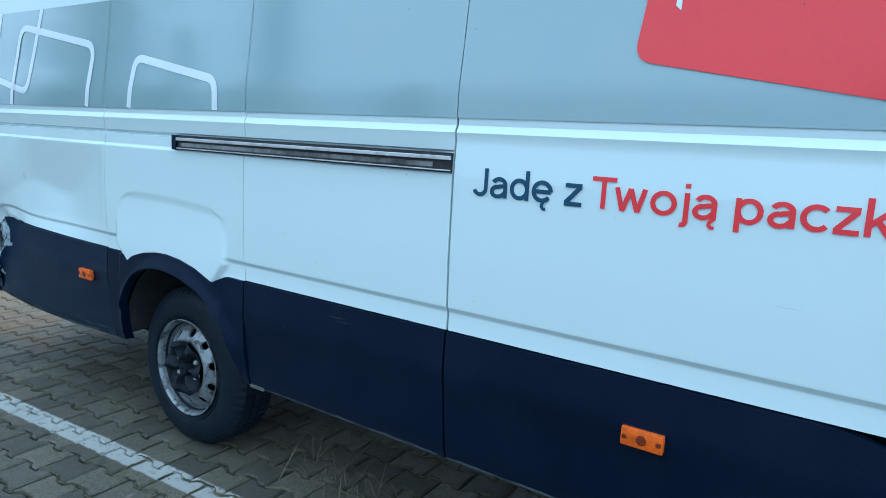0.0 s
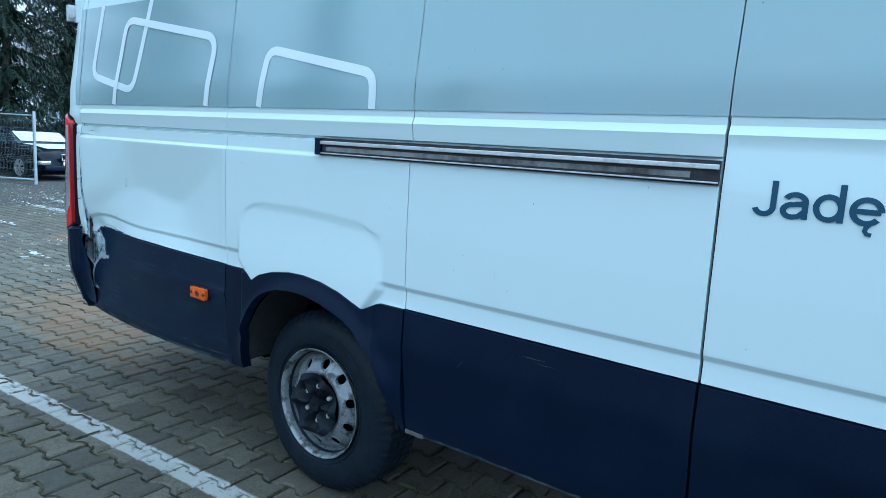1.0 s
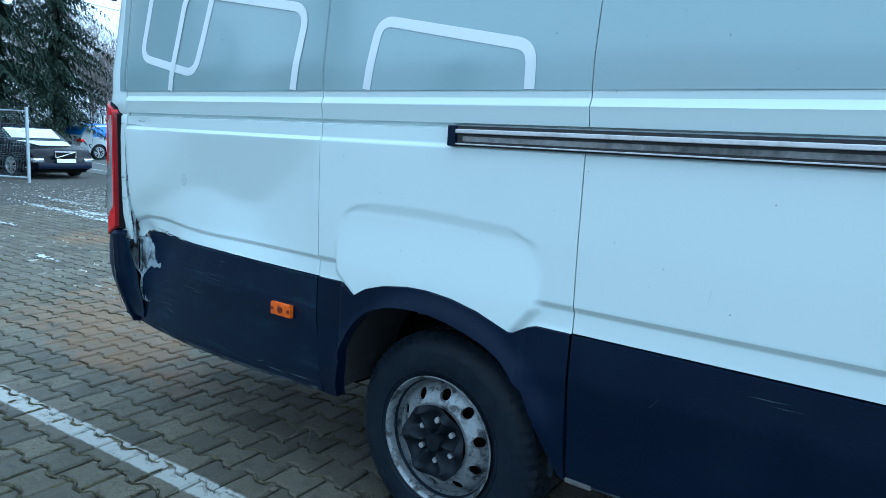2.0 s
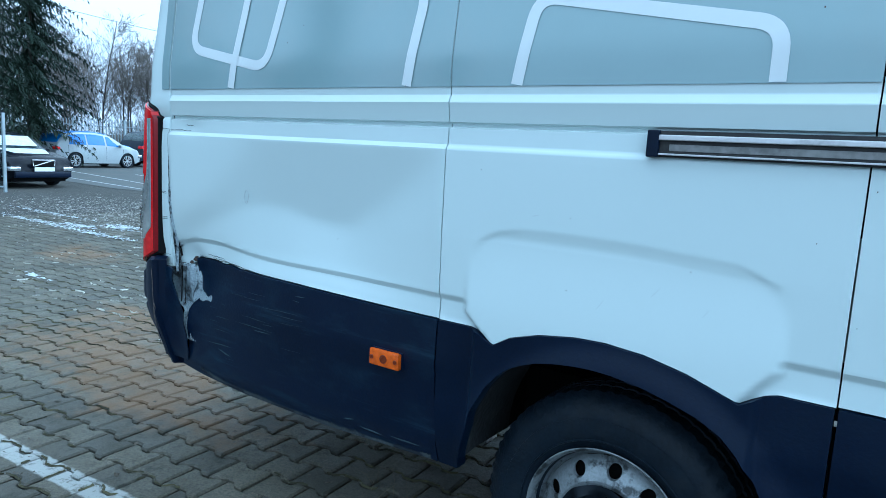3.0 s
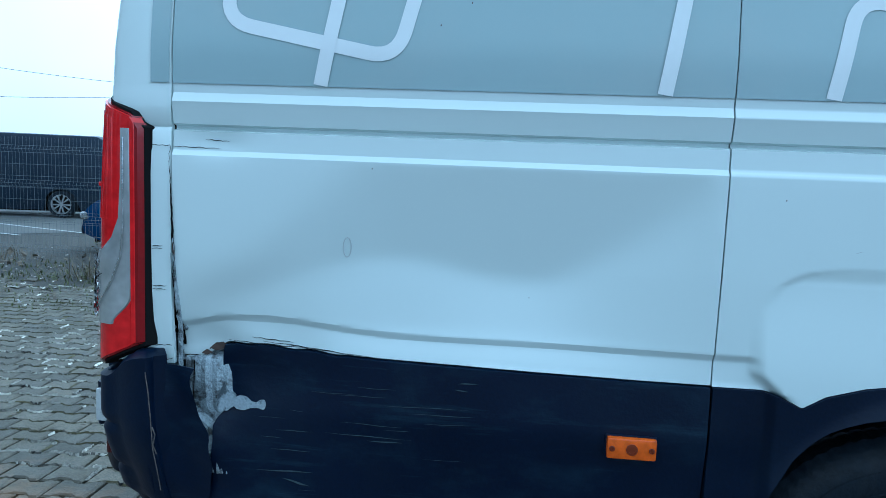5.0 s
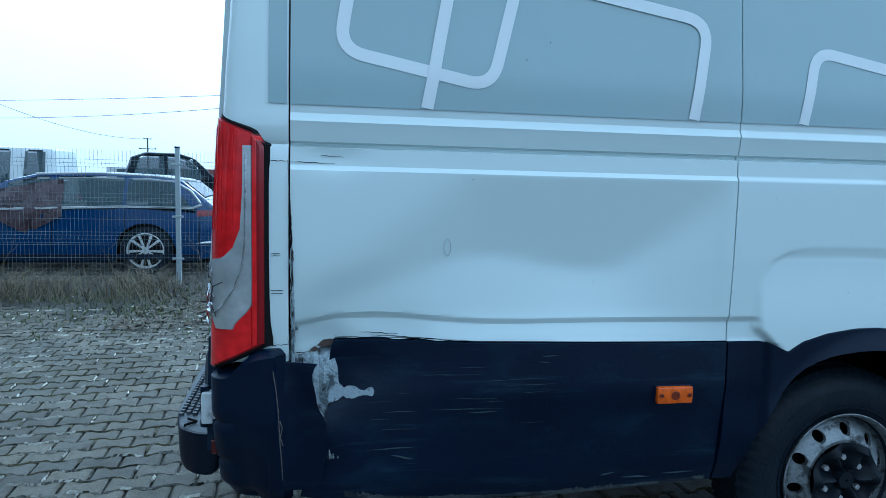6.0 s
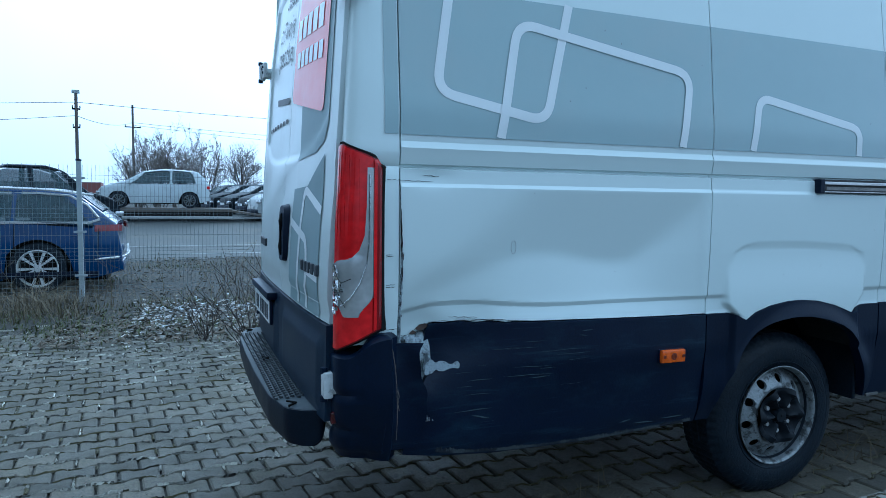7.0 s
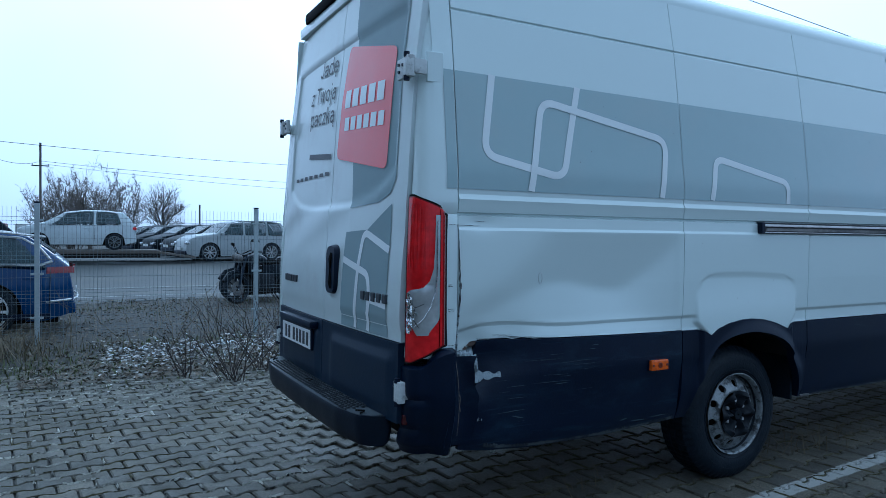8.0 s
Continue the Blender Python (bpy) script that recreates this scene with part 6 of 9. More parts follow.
def car(name, label, paint, L, W, H, roof, belt, axles, windows, screens, at, wheel_r=0.33, category="car", rim_mat=None, sill=0.20, lamps=True, spokes=10, group="", clear=None, taper=0.06, wrap=None):
    """A car along its own x, front at +x. roof and belt: tables of height along x; axles: x of rear and front wheels;
    windows: side panes as (x0, x1 at the belt, x0, x1 at the top); screens: (x low, x high, is front)."""
    c = thing(name, label, category, group=group, at=at)
    top = lambda x: interp(roof, x)
    bel = lambda x: min(interp(belt, x), top(x) - 0.03)

    def half(x, z):
        e = abs(x) / (L / 2)
        plan = 1 - 0.10 * e ** 4 - 0.10 * max(0, e - 0.86) / 0.14
        b = bel(x)
        if z <= b:
            v = 1 - 0.06 * (1 - min(1, (z - sill) / max(0.35, 0.45))) ** 2 - 0.02 * max(0, (z - 0.62) / 0.4)
        else:
            v = 0.98 - taper * 0 - 0.20 * ((z - b) / max(H - b, 0.3)) ** 1.15
        return W / 2 * plan * v

    def sillz(x):
        z = sill + 0.10 * max(0, abs(x) - L / 2 + 0.35) / 0.35
        for a in axles:
            u = (x - a) / (wheel_r + 0.055)
            if abs(u) < 1:
                z = max(z, wheel_r + (wheel_r + 0.05) * math.sqrt(1 - u * u) * 0.98)
        return min(z, top(x) - 0.12)
    xs = spread(-L / 2, L / 2, 0.06)
    bm = bmesh.new()
    rows = []
    for x in xs:
        t, b, s = top(x), bel(x), sillz(x)
        edge = t - 0.05
        col = [s + (b - s) * k / 6 for k in range(7)]
        if edge > b + 0.02:
            col += [b + (edge - b) * k / 4 for k in range(1, 5)]
        else:
            col += [b + (t - 0.012 - b) * k / 4 for k in range(1, 5)]
        side = [(x, half(x, z), z) for z in col]
        y1 = side[-1][1]
        over = [(x, y1 * 0.97, t - 0.018), (x, y1 * 0.88, t - 0.002), (x, y1 * 0.5, t + 0.012), (x, 0, t + 0.016)]
        full = side + over
        rows.append(full + [(p[0], -p[1], p[2]) for p in reversed(full[:-1])])
    grid(bm, rows)
    for e in (rows[0], rows[-1]):
        bm.faces.new([bm.verts.new(p) for p in e])
    rim(bm, (0, 0, 0.0))
    bmesh.ops.remove_doubles(bm, verts=bm.verts[:], dist=0.0005)
    # openings behind the panes
    if clear is None:
        gone = []
        for f in bm.faces:
            q = f.calc_center_median()
            t, b = top(q.x), bel(q.x)
            v = (q.z - b - 0.035) / max(0.05, t - b - 0.12)
            if 0.0 < v < 0.98 and abs(q.y) > 0.45 * half(q.x, b):
                for a0, a1, t0, t1 in windows:
                    if a0 + (t0 - a0) * v + 0.03 < q.x < a1 + (t1 - a1) * v - 0.03:
                        gone.append(f)
                        break
            elif q.z > t - 0.03:
                for lo, hi, front in screens:
                    u = (q.x - lo) / (hi - lo)
                    if 0.10 < u < 0.90 and abs(q.y) < 0.80 * half(q.x, t - 0.05):
                        gone.append(f)
                        break
        bmesh.ops.delete(bm, geom=list(set(gone)), context="FACES")
    bmesh.ops.recalc_face_normals(bm, faces=bm.faces[:])
    part("body", bm, paint, c, smooth=38)
    bm = bmesh.new()
    box(bm, -L / 2 + 0.2, L / 2 - 0.2, -W / 2 + 0.22, W / 2 - 0.22, sill - 0.04, 0.62)
    part("underbody", bm, GAP, c)
    if clear is None:
        x0, x1 = windows[0][0] + 0.05, windows[-1][1] - 0.25
        bm = bmesh.new()
        box(bm, x0, x1 + 0.15, -W / 2 + 0.14, W / 2 - 0.14, 0.60, bel(0.0) - 0.10, 0.02)
        part("cabin_trim", bm, GAP, c)
        for xs_ in ((x0 + x1) / 2 + 0.12, x0 + 0.55):
            for ys_ in (0.36, -0.36):
                bm = bmesh.new()
                zb = bel(xs_) - 0.15
                box(bm, xs_ - 0.08, xs_ + 0.06, ys_ - 0.23, ys_ + 0.23, zb, zb + 0.26, 0.04)
                box(bm, xs_ - 0.07, xs_ + 0.01, ys_ - 0.12, ys_ + 0.12, zb + 0.25, min(zb + 0.42, top(xs_) - 0.09), 0.03)
                part("car_seat", bm, HUBCAP, c, smooth=50)
    for sgn in (1, -1):
        for (a0, a1, t0, t1) in windows:
            bm = bmesh.new()
            grid_rows = []
            for k in range(7):
                v = k / 6
                row = []
                for j in range(9):
                    u = j / 8
                    xb, xt = a0 + (a1 - a0) * u, t0 + (t1 - t0) * u
                    x = xb + (xt - xb) * v
                    lo, hi = bel(x) + 0.035, top(x) - 0.085
                    z = lo + max(0.01, hi - lo) * v
                    row.append((x, sgn * (half(x, z) + 0.006), z))
                grid_rows.append(row)
            grid(bm, grid_rows)
            rim(bm, (0, -sgn * 0.012, 0))
            bmesh.ops.recalc_face_normals(bm, faces=bm.faces[:])
            part("side_window", bm, clear or GLASS_CAR, c, smooth=40)
        # door gaps, handles, mirrors
        for x in {round(w[0] - 0.02, 2) for w in windows} | {round(windows[-1][1] + 0.1, 2)}:
            bm = bmesh.new()
            pts = [(x - 0.02 * k / 5, sgn * (half(x, z) + 0.001), z) for k, z in enumerate(spread(sill + 0.12, bel(x) + 0.01, 0.15))]
            if len(pts) > 1:
                tube(bm, pts, 0.005, 4)
                part("door_gap", bm, GAP, c)
        for w in windows[:2]:
            x = w[0] + 0.12
            z = bel(x) - 0.12
            bm = bmesh.new()
            box(bm, x, x + 0.19, sgn * half(x, z) - 0.01, sgn * half(x, z) + 0.02, z - 0.014, z + 0.014, 0.006)
            part("door_handle", bm, paint, c)
        xm = windows[-1][1] - 0.10
        zm = bel(xm) + 0.07
        bm = bmesh.new()
        ym = sgn * (half(xm, zm) + 0.09)
        box(bm, xm - 0.06, xm + 0.06, ym - 0.09, ym + 0.09, zm - 0.05, zm + 0.06, 0.03)
        part("door_mirror", bm, paint, c, smooth=50)
        for x in axles:
            road_wheel(c, x, sgn * (half(x, 0.6) - 0.015), wheel_r, 0.2, rim_mat or RIM_ALU, spokes, sgn)
        if lamps:
            for x, m, nm in ((L / 2 - 0.10, CHROME, "head_lamp"), (-L / 2 + 0.07, RED_LENS, "tail_lamp")):
                if wrap and x < 0:
                    # a long lamp that runs from the flank round to the tailgate
                    bm = bmesh.new()
                    gr = []
                    for k in range(5):
                        z = wrap[1] + (wrap[2] - wrap[1]) * k / 4
                        row = [(xx, sgn * (half(xx, z) + 0.010), z - 0.02 * (xx - wrap[0])) for xx in spread(wrap[0], -L / 2 + 0.04, 0.05)]
                        yy = abs(row[-1][1])
                        row += [(-L / 2 - 0.004, sgn * (yy - 0.03), z), (-L / 2 - 0.016, sgn * (yy - 0.12), z), (-L / 2 - 0.020, sgn * (yy - 0.36), z)]
                        gr.append(row)
                    grid(bm, gr)
                    rim(bm, (0.02, -sgn * 0.02, 0))
                    bmesh.ops.recalc_face_normals(bm, faces=bm.faces[:])
                    part(nm, bm, TAIL_RED, c, smooth=40)
                    continue
                z = min(bel(x) - 0.10, 0.86) if x > 0 else min(bel(x) - 0.12, 0.92)
                bm = bmesh.new()
                y = sgn * (half(x, z) - 0.10)
                box(bm, x - 0.10, x + 0.105 if x > 0 else x + 0.08, y - 0.16, y + 0.115, z - 0.06, z + 0.06, 0.03)
                part(nm, bm, m, c, smooth=50)
    for lo, hi, front in screens:
        bm = bmesh.new()
        gr = []
        for k in range(7):
            v = 0.07 + 0.86 * k / 6
            x = lo + (hi - lo) * v
            z = top(x)
            wv = half(x, z - 0.05) * 0.86
            n = Vector((1 if front else -1, 0, 0.7)).normalized() * 0.012
            gr.append([(x + n.x, wv * (j / 4 - 1), z + n.z + 0.012 * (1 - (j / 4 - 1) ** 2)) for j in range(9)])
        grid(bm, gr)
        bmesh.ops.recalc_face_normals(bm, faces=bm.faces[:])
        part("windscreen" if front else "rear_window", bm, clear or GLASS_CAR, c, smooth=40)
    for x, s in ((L / 2, 1), (-L / 2, -1)):
        bm = bmesh.new()
        wv = half(x - s * 0.12, 0.5)
        box(bm, x - 0.10 if s > 0 else x - 0.03, x + 0.03 if s > 0 else x + 0.10, -wv * 0.93, wv * 0.93, sill + 0.08, 0.44, 0.04)
        part("bumper", bm, CLAD if s > 0 else paint, c, smooth=50)
        bm = bmesh.new()
        box(bm, x + (0.032 if s > 0 else -0.045), x + (0.045 if s > 0 else -0.032), -0.26, 0.26, 0.45 if s > 0 else 0.52, 0.56 if s > 0 else 0.63)
        part("number_plate", bm, PLATE_WHITE, c)
    return c


TAIL_RED = mat("smoked_red_lens", (0.17, 0.010, 0.014), 0.18, var=0.6, scale=14, coat=0.4)
BLUE = car_paint("blue_car_paint", (0.004, 0.034, 0.125), 0.13, 0.6)
SILVER = car_paint("silver_car_paint", (0.56, 0.61, 0.63), 0.28)
DULL_SILVER = car_paint("dull_silver_car_paint", (0.36, 0.39, 0.40), 0.35)
CHROME_TRIM = mat("bright_trim", (0.68, 0.69, 0.69), 0.25, metal=0.35, var=0.08)
RIM_BRIGHT = mat("bright_alloy", (0.62, 0.63, 0.63), 0.35, metal=0.3, var=0.1)
BLACK = car_paint("black_car_paint", (0.006, 0.010, 0.016), 0.42, 0.0, 0.08)
GLOSSBLACK = car_paint("glossy_black_car_paint", (0.0025, 0.004, 0.008), 0.25, 0.0, 0.10)
DARKGREY = car_paint("dark_grey_car_paint", (0.010, 0.018, 0.034), 0.4, 0.0, 0.2)
TRUCKWHITE = car_paint("white_truck_paint", (0.66, 0.69, 0.69), 0.35)
GROUND_Z = -0.125

# blue estate car close behind the fence, a side window taped over
estate = car("estate_car", "dark blue estate car with foil taped over its front window", BLUE, 4.70, 1.86, 1.50,
             [(-2.35, 0.60), (-2.30, 0.98), (-2.12, 1.14), (-1.78, 1.42), (-1.45, 1.47), (-0.6, 1.50), (0.2, 1.47), (0.62, 1.36), (1.20, 1.02), (1.5, 0.97), (2.0, 0.86), (2.28, 0.70), (2.35, 0.45)],
             [(-2.35, 0.90), (-1.2, 0.98), (0.5, 0.93), (1.3, 0.90), (2.35, 0.8)], (-1.29, 1.42),
             [(-2.02, -1.02, -1.66, -1.05), (-0.98, -0.05, -1.00, -0.08), (0.0, 1.08, -0.03, 0.55)], [(1.20, 0.55, True), (-2.12, -1.78, False)],
             pose(-8.28, 11.25, GROUND_Z, 0, 0, 180), wheel_r=0.362, category="car", rim_mat=RIM_BRIGHT, wrap=(-2.02, 0.875, 0.965))
bm = bmesh.new()
rows = []
for k in range(9):
    v = k / 8
    row = []
    for j in range(13):
        u = j / 12
        x = -0.18 + u * 1.15 - 0.25 * v * u
        drop = 0.40 * (1 - abs(u - 0.42) / 0.58) * (1 - v)
        z = 0.96 - drop * 0.9 + (1.40 - 0.96 - 0.18 * u) * v
        y = 0.945 - 0.15 * max(0, z - 0.95) / 0.5 + 0.018 * math.sin(13 * u + 7 * v) + 0.015 * math.sin(29 * u - 11 * v)
        row.append((x, y, z))
    rows.append(row)
grid(bm, rows)
part("window_foil", bm, FOIL, estate, "crumpled dull pink foil over the front window", smooth=20)
bm = bmesh.new()
tube(bm, [(-2.0, 0.80, 1.40), (-1.4, 0.78, 1.465), (-0.6, 0.77, 1.49), (0.2, 0.77, 1.46)], 0.018, 6)
part("roof_rail", bm, CHROME_TRIM, estate)
bm = bmesh.new()
tube(bm, [(-2.08, 0.83, 1.05), (-1.95, 0.85, 1.0), (-1.0, 0.90, 1.005), (0.2, 0.925, 0.965), (1.1, 0.91, 0.935)], 0.021, 5)
part("chrome_trim", bm, CHROME_TRIM, estate)
bm = bmesh.new()
tube(bm, [(-2.06, 0.82, 1.07), (-1.92, 0.78, 1.25), (-1.70, 0.745, 1.38), (-1.3, 0.74, 1.415), (0.2, 0.74, 1.40)], 0.019, 5)
part("chrome_trim", bm, CHROME_TRIM, estate)
bm = bmesh.new()
box(bm, -2.06, 1.00, 0.895, 0.925, 0.23, 0.31, 0.012)
part("sill_trim", bm, CLAD, estate)
bm = bmesh.new()
tube(bm, [(-2.00, 0.86, 0.47), (-2.25, 0.81, 0.49), (-2.37, 0.68, 0.50), (-2.40, 0.30, 0.50), (-2.40, -0.30, 0.50), (-2.37, -0.68, 0.50)], 0.016, 5)
part("bumper_trim", bm, CHROME_TRIM, estate)

HATCH_ROOF = [(-1.97, 0.55), (-1.94, 0.92), (-1.80, 1.16), (-1.55, 1.40), (-1.0, 1.46), (-0.3, 1.47), (0.35, 1.38), (1.02, 1.00), (1.4, 0.92), (1.8, 0.78), (1.93, 0.62), (1.97, 0.42)]
HATCH_BELT = [(-1.97, 0.92), (0.0, 0.92), (1.0, 0.86), (1.97, 0.75)]
hatch = car("hatchback", "small silver three-door hatchback standing on a car trailer", SILVER, 3.94, 1.66, 1.47, HATCH_ROOF, HATCH_BELT, (-1.24, 1.22),
            [(-1.48, -0.62, -1.36, -0.64), (-0.55, 0.92, -0.58, 0.36)], [(1.02, 0.35, True), (-1.92, -1.58, False)], pose(-5.80, 28.0, 0.75, 0, 0, 180), wheel_r=0.30, rim_mat=STEEL)
for s in (1, -1):
    bm = bmesh.new()
    box(bm, -0.86, 0.86, s * 0.800 - 0.012, s * 0.800 + 0.022, 0.555, 0.600, 0.008)
    part("rub_strip", bm, CLAD, hatch)
SUV_ROOF = [(-2.2, 0.6), (-2.16, 1.05), (-2.05, 1.30), (-1.80, 1.62), (-1.2, 1.68), (0.0, 1.68), (0.45, 1.58), (1.05, 1.12), (1.8, 1.02), (2.12, 0.85), (2.2, 0.5)]
SUV_BELT = [(-2.2, 1.05), (0.6, 1.05), (1.2, 1.0), (2.2, 0.85)]
SUV_WIN = [(-1.92, -1.15, -1.72, -1.18), (-1.08, -0.15, -1.10, -0.18), (-0.08, 0.92, -0.10, 0.42)]
car("suv", "silver five-door off-road car", DULL_SILVER, 4.40, 1.80, 1.68, SUV_ROOF, SUV_BELT, (-1.32, 1.30), SUV_WIN, [(1.05, 0.45, True), (-2.12, -1.82, False)],
          pose(0.02, 28.50, ground_height(0.02, 28.50), 0, 0, 190), wheel_r=0.36)
SEDAN_ROOF = [(-2.3, 0.55), (-2.26, 0.98), (-1.75, 1.05), (-1.05, 1.36), (-0.5, 1.45), (0.1, 1.45), (0.6, 1.34), (1.15, 0.99), (1.5, 0.95), (2.1, 0.80), (2.27, 0.62), (2.32, 0.42)]
SEDAN_BELT = [(-2.3, 0.93), (0.0, 0.93), (1.1, 0.88), (2.3, 0.75)]
SEDAN_WIN = [(-1.32, -0.82, -1.00, -0.84), (-0.76, 0.05, -0.78, 0.03), (0.12, 1.02, 0.10, 0.54)]
first = car("dark_hatchback", "dark hatchback in a row of parked cars", BLACK, 4.1, 1.75, 1.50, [(a * 1.04, z * 1.02) for a, z in HATCH_ROOF], HATCH_BELT, (-1.28, 1.27),
            [(-1.55, -0.72, -1.42, -0.74), (-0.66, 0.15, -0.68, 0.12), (0.22, 0.96, 0.18, 0.40)], [(1.04, 0.38, True), (-1.96, -1.62, False)], pose(-0.35, 31.40, ground_height(-0.35, 31.40), 0, 0, 194), wheel_r=0.31, group="row of dark cars")
for x, y, a in ((-0.95, 34.0, 196), (-1.60, 36.7, 197), (-2.20, 39.3, 198)):
    copy_thing(first, pose(x, y, ground_height(x, y), 0, 0, a))
volvo = car("sedan_car", "black saloon car with snow on its screen and bonnet", GLOSSBLACK, 4.70, 1.86, 1.46, SEDAN_ROOF, SEDAN_BELT, (-1.42, 1.42), SEDAN_WIN, [(1.15, 0.60, True), (-1.72, -1.08, False)],
            pose(-22.63, 8.10, GROUND_Z, 0, 0, 8) @ Matrix.Diagonal((1, 1, 0.94, 1)), wheel_r=0.33)
bm = bmesh.new()
gr = []
for k in range(7):
    v = 0.22 + 0.74 * k / 6
    x = 1.18 + (0.62 - 1.18) * v
    gr.append([(x + 0.03, 0.66 * (j / 6 - 1), interp(SEDAN_ROOF, x) + 0.035) for j in range(13)])
grid(bm, gr)
part("windscreen_snow", bm, SNOW, volvo, "thin snow on the windscreen", smooth=50)
bm = bmesh.new()
gr = []
for k in range(12):
    x = 1.20 + 0.62 * k / 11
    wide = 0.64 - 0.20 * (k / 11) ** 2
    gr.append([(x + 0.03 * math.sin(2.3 * j) * k / 11, (wide + 0.03 * math.sin(7 * x + j)) * (j / 6 - 1) + 0.06 * k / 11, interp(SEDAN_ROOF, x) + 0.030) for j in range(13)])
grid(bm, gr)
part("bonnet_snow", bm, SNOW, volvo, "thin snow on the bonnet", smooth=50)
bm = bmesh.new()
box(bm, 2.30, 2.36, -0.29, 0.29, 0.58, 0.76, 0.03)
part("grille", bm, GAP, volvo)
bm = bmesh.new()
tube(bm, [(2.365, -0.27, 0.59), (2.365, -0.29, 0.75), (2.365, 0.29, 0.75), (2.365, 0.27, 0.59)], 0.014, 5, closed=True)
part("grille_frame", bm, ALU, volvo)
bm = bmesh.new()
tube(bm, [(2.37, -0.25, 0.59), (2.37, 0.25, 0.75)], 0.012, 5)
part("grille_bar", bm, ALU, volvo)

tarp_car = car("covered_hatchback", "silver hatchback with blue foil stretched over its roof", DULL_SILVER, 4.0, 1.68, 1.48, HATCH_ROOF, HATCH_BELT, (-1.24, 1.22),
               [(-1.50, -0.75, -1.38, -0.76), (-0.68, 0.12, -0.70, 0.1), (0.2, 0.92, 0.18, 0.36)], [(1.02, 0.35, True), (-1.92, -1.58, False)], pose(-31.2, 15.35, GROUND_Z, 0, 0, 99), wheel_r=0.31, rim_mat=RIM_ALU, clear=TARP_BLUE)
bm = bmesh.new()
gr = []
for k in range(19):
    x = -1.86 + 3.5 * k / 18
    t = interp(HATCH_ROOF, x)
    w = 0.70 if x < 0.7 else 0.74
    gr.append([(x, w * s, t + 0.03 - (0.16 if abs(s) > 0.9 else 0) + 0.012 * math.sin(9 * x + 6 * s)) for s in (-1.03, -0.85, -0.4, 0, 0.4, 0.85, 1.03)])
grid(bm, gr)
part("roof_foil", bm, TARP_BLUE, tarp_car, "bright blue foil", smooth=30)
car("dark_suv", "dark grey hatchback by the palisade fence", DARKGREY, 4.2, 1.78, 1.56, [(a * 1.06, z * 1.05) for a, z in HATCH_ROOF], [(a, z + 0.04) for a, z in HATCH_BELT], (-1.30, 1.30),
    [(-1.55, -0.75, -1.42, -0.77), (-0.68, 0.15, -0.70, 0.12), (0.22, 0.96, 0.18, 0.40)], [(1.06, 0.38, True), (-2.0, -1.66, False)], pose(-32.5, 20.15, GROUND_Z, 0, 0, 97) @ Matrix.Diagonal((1.15, 1.08, 1.08, 1)), wheel_r=0.33)
car("pickup", "dark pickup truck with a double cab", BLACK, 4.2, 1.88, 1.98,
             [(-2.1, 0.8), (-2.08, 1.26), (-0.95, 1.28), (-0.90, 1.36), (-0.72, 1.86), (-0.4, 1.98), (0.4, 1.98), (0.75, 1.88), (1.30, 1.38), (1.5, 1.34), (1.88, 1.22), (2.04, 0.98), (2.1, 0.6)],
             [(-2.1, 1.24), (1.2, 1.30), (2.1, 1.05)], (-1.32, 1.36), [(-0.72, 0.05, -0.58, 0.02), (0.12, 1.12, 0.10, 0.72)], [(1.30, 0.75, True)], pose(-8.62, 19.0, GROUND_Z, 0, 0, 16) @ Matrix.Diagonal((1.0, 1.0, 1.05, 1)), wheel_r=0.40)
truck = car("crew_cab_truck", "old white crew cab truck", TRUCKWHITE, 3.3, 1.84, 2.06,
            [(-1.65, 1.0), (-1.63, 1.97), (-1.50, 2.04), (0.35, 2.06), (0.62, 1.96), (1.22, 1.22), (1.45, 1.10), (1.60, 0.86), (1.65, 0.5)],
            [(-1.65, 1.20), (1.1, 1.18), (1.65, 0.9)], (-1.2, 1.02), [(-1.42, -0.98, -1.40, -1.00), (-0.72, -0.32, -0.71, -0.34), (-0.14, 1.02, -0.16, 0.52)], [(1.20, 0.62, True)], pose(-11.85, 17.0, GROUND_Z, 0, 0, 180), wheel_r=0.34, rim_mat=STEEL)
bm = bmesh.new()
box(bm, -3.6, -1.66, -0.9, 0.9, 0.70, 0.86, 0.02)
part("flat_bed", bm, GALV, truck)
car("dark_van", "dark delivery van parked behind the fence", DARKGREY, 5.2, 1.95, 2.15,
    [(-2.6, 1.0), (-2.58, 2.05), (-2.4, 2.14), (0.9, 2.15), (1.25, 2.02), (1.85, 1.25), (2.4, 1.1), (2.55, 0.8), (2.6, 0.5)],
    [(-2.6, 1.2), (1.7, 1.18), (2.6, 0.9)], (-1.6, 1.6), [(0.35, 1.62, 0.33, 1.15)], [(1.85, 1.25, True)], pose(-16.9, 17.2, GROUND_Z, 0, 0, 190), wheel_r=0.35)

# flat car trailer under the hatchback
trailer = thing("car_trailer", "flat steel car trailer with a loading ramp", "trailer")
bm = bmesh.new()
box(bm, -10.0, -3.0, 27.0, 29.0, 0.62, 0.75, 0.01)
part("deck", bm, WOODPOLE, trailer)
bm = bmesh.new()
for y in (27.05, 28.95):
    box(bm, -10.0, -3.0, y - 0.05, y + 0.05, 0.46, 0.60)
part("side_beam", bm, GAP, trailer)
bm = bmesh.new()
vs = [bm.verts.new(p) for p in ((-3.0, 27.05, 0.69), (-3.0, 28.95, 0.69), (-1.7, 28.95, 0.50), (-1.7, 27.05, 0.50))]
lo = [bm.verts.new(v.co - Vector((0, 0, 0.08))) for v in vs]
bm.faces.new(vs); bm.faces.new(lo[::-1])
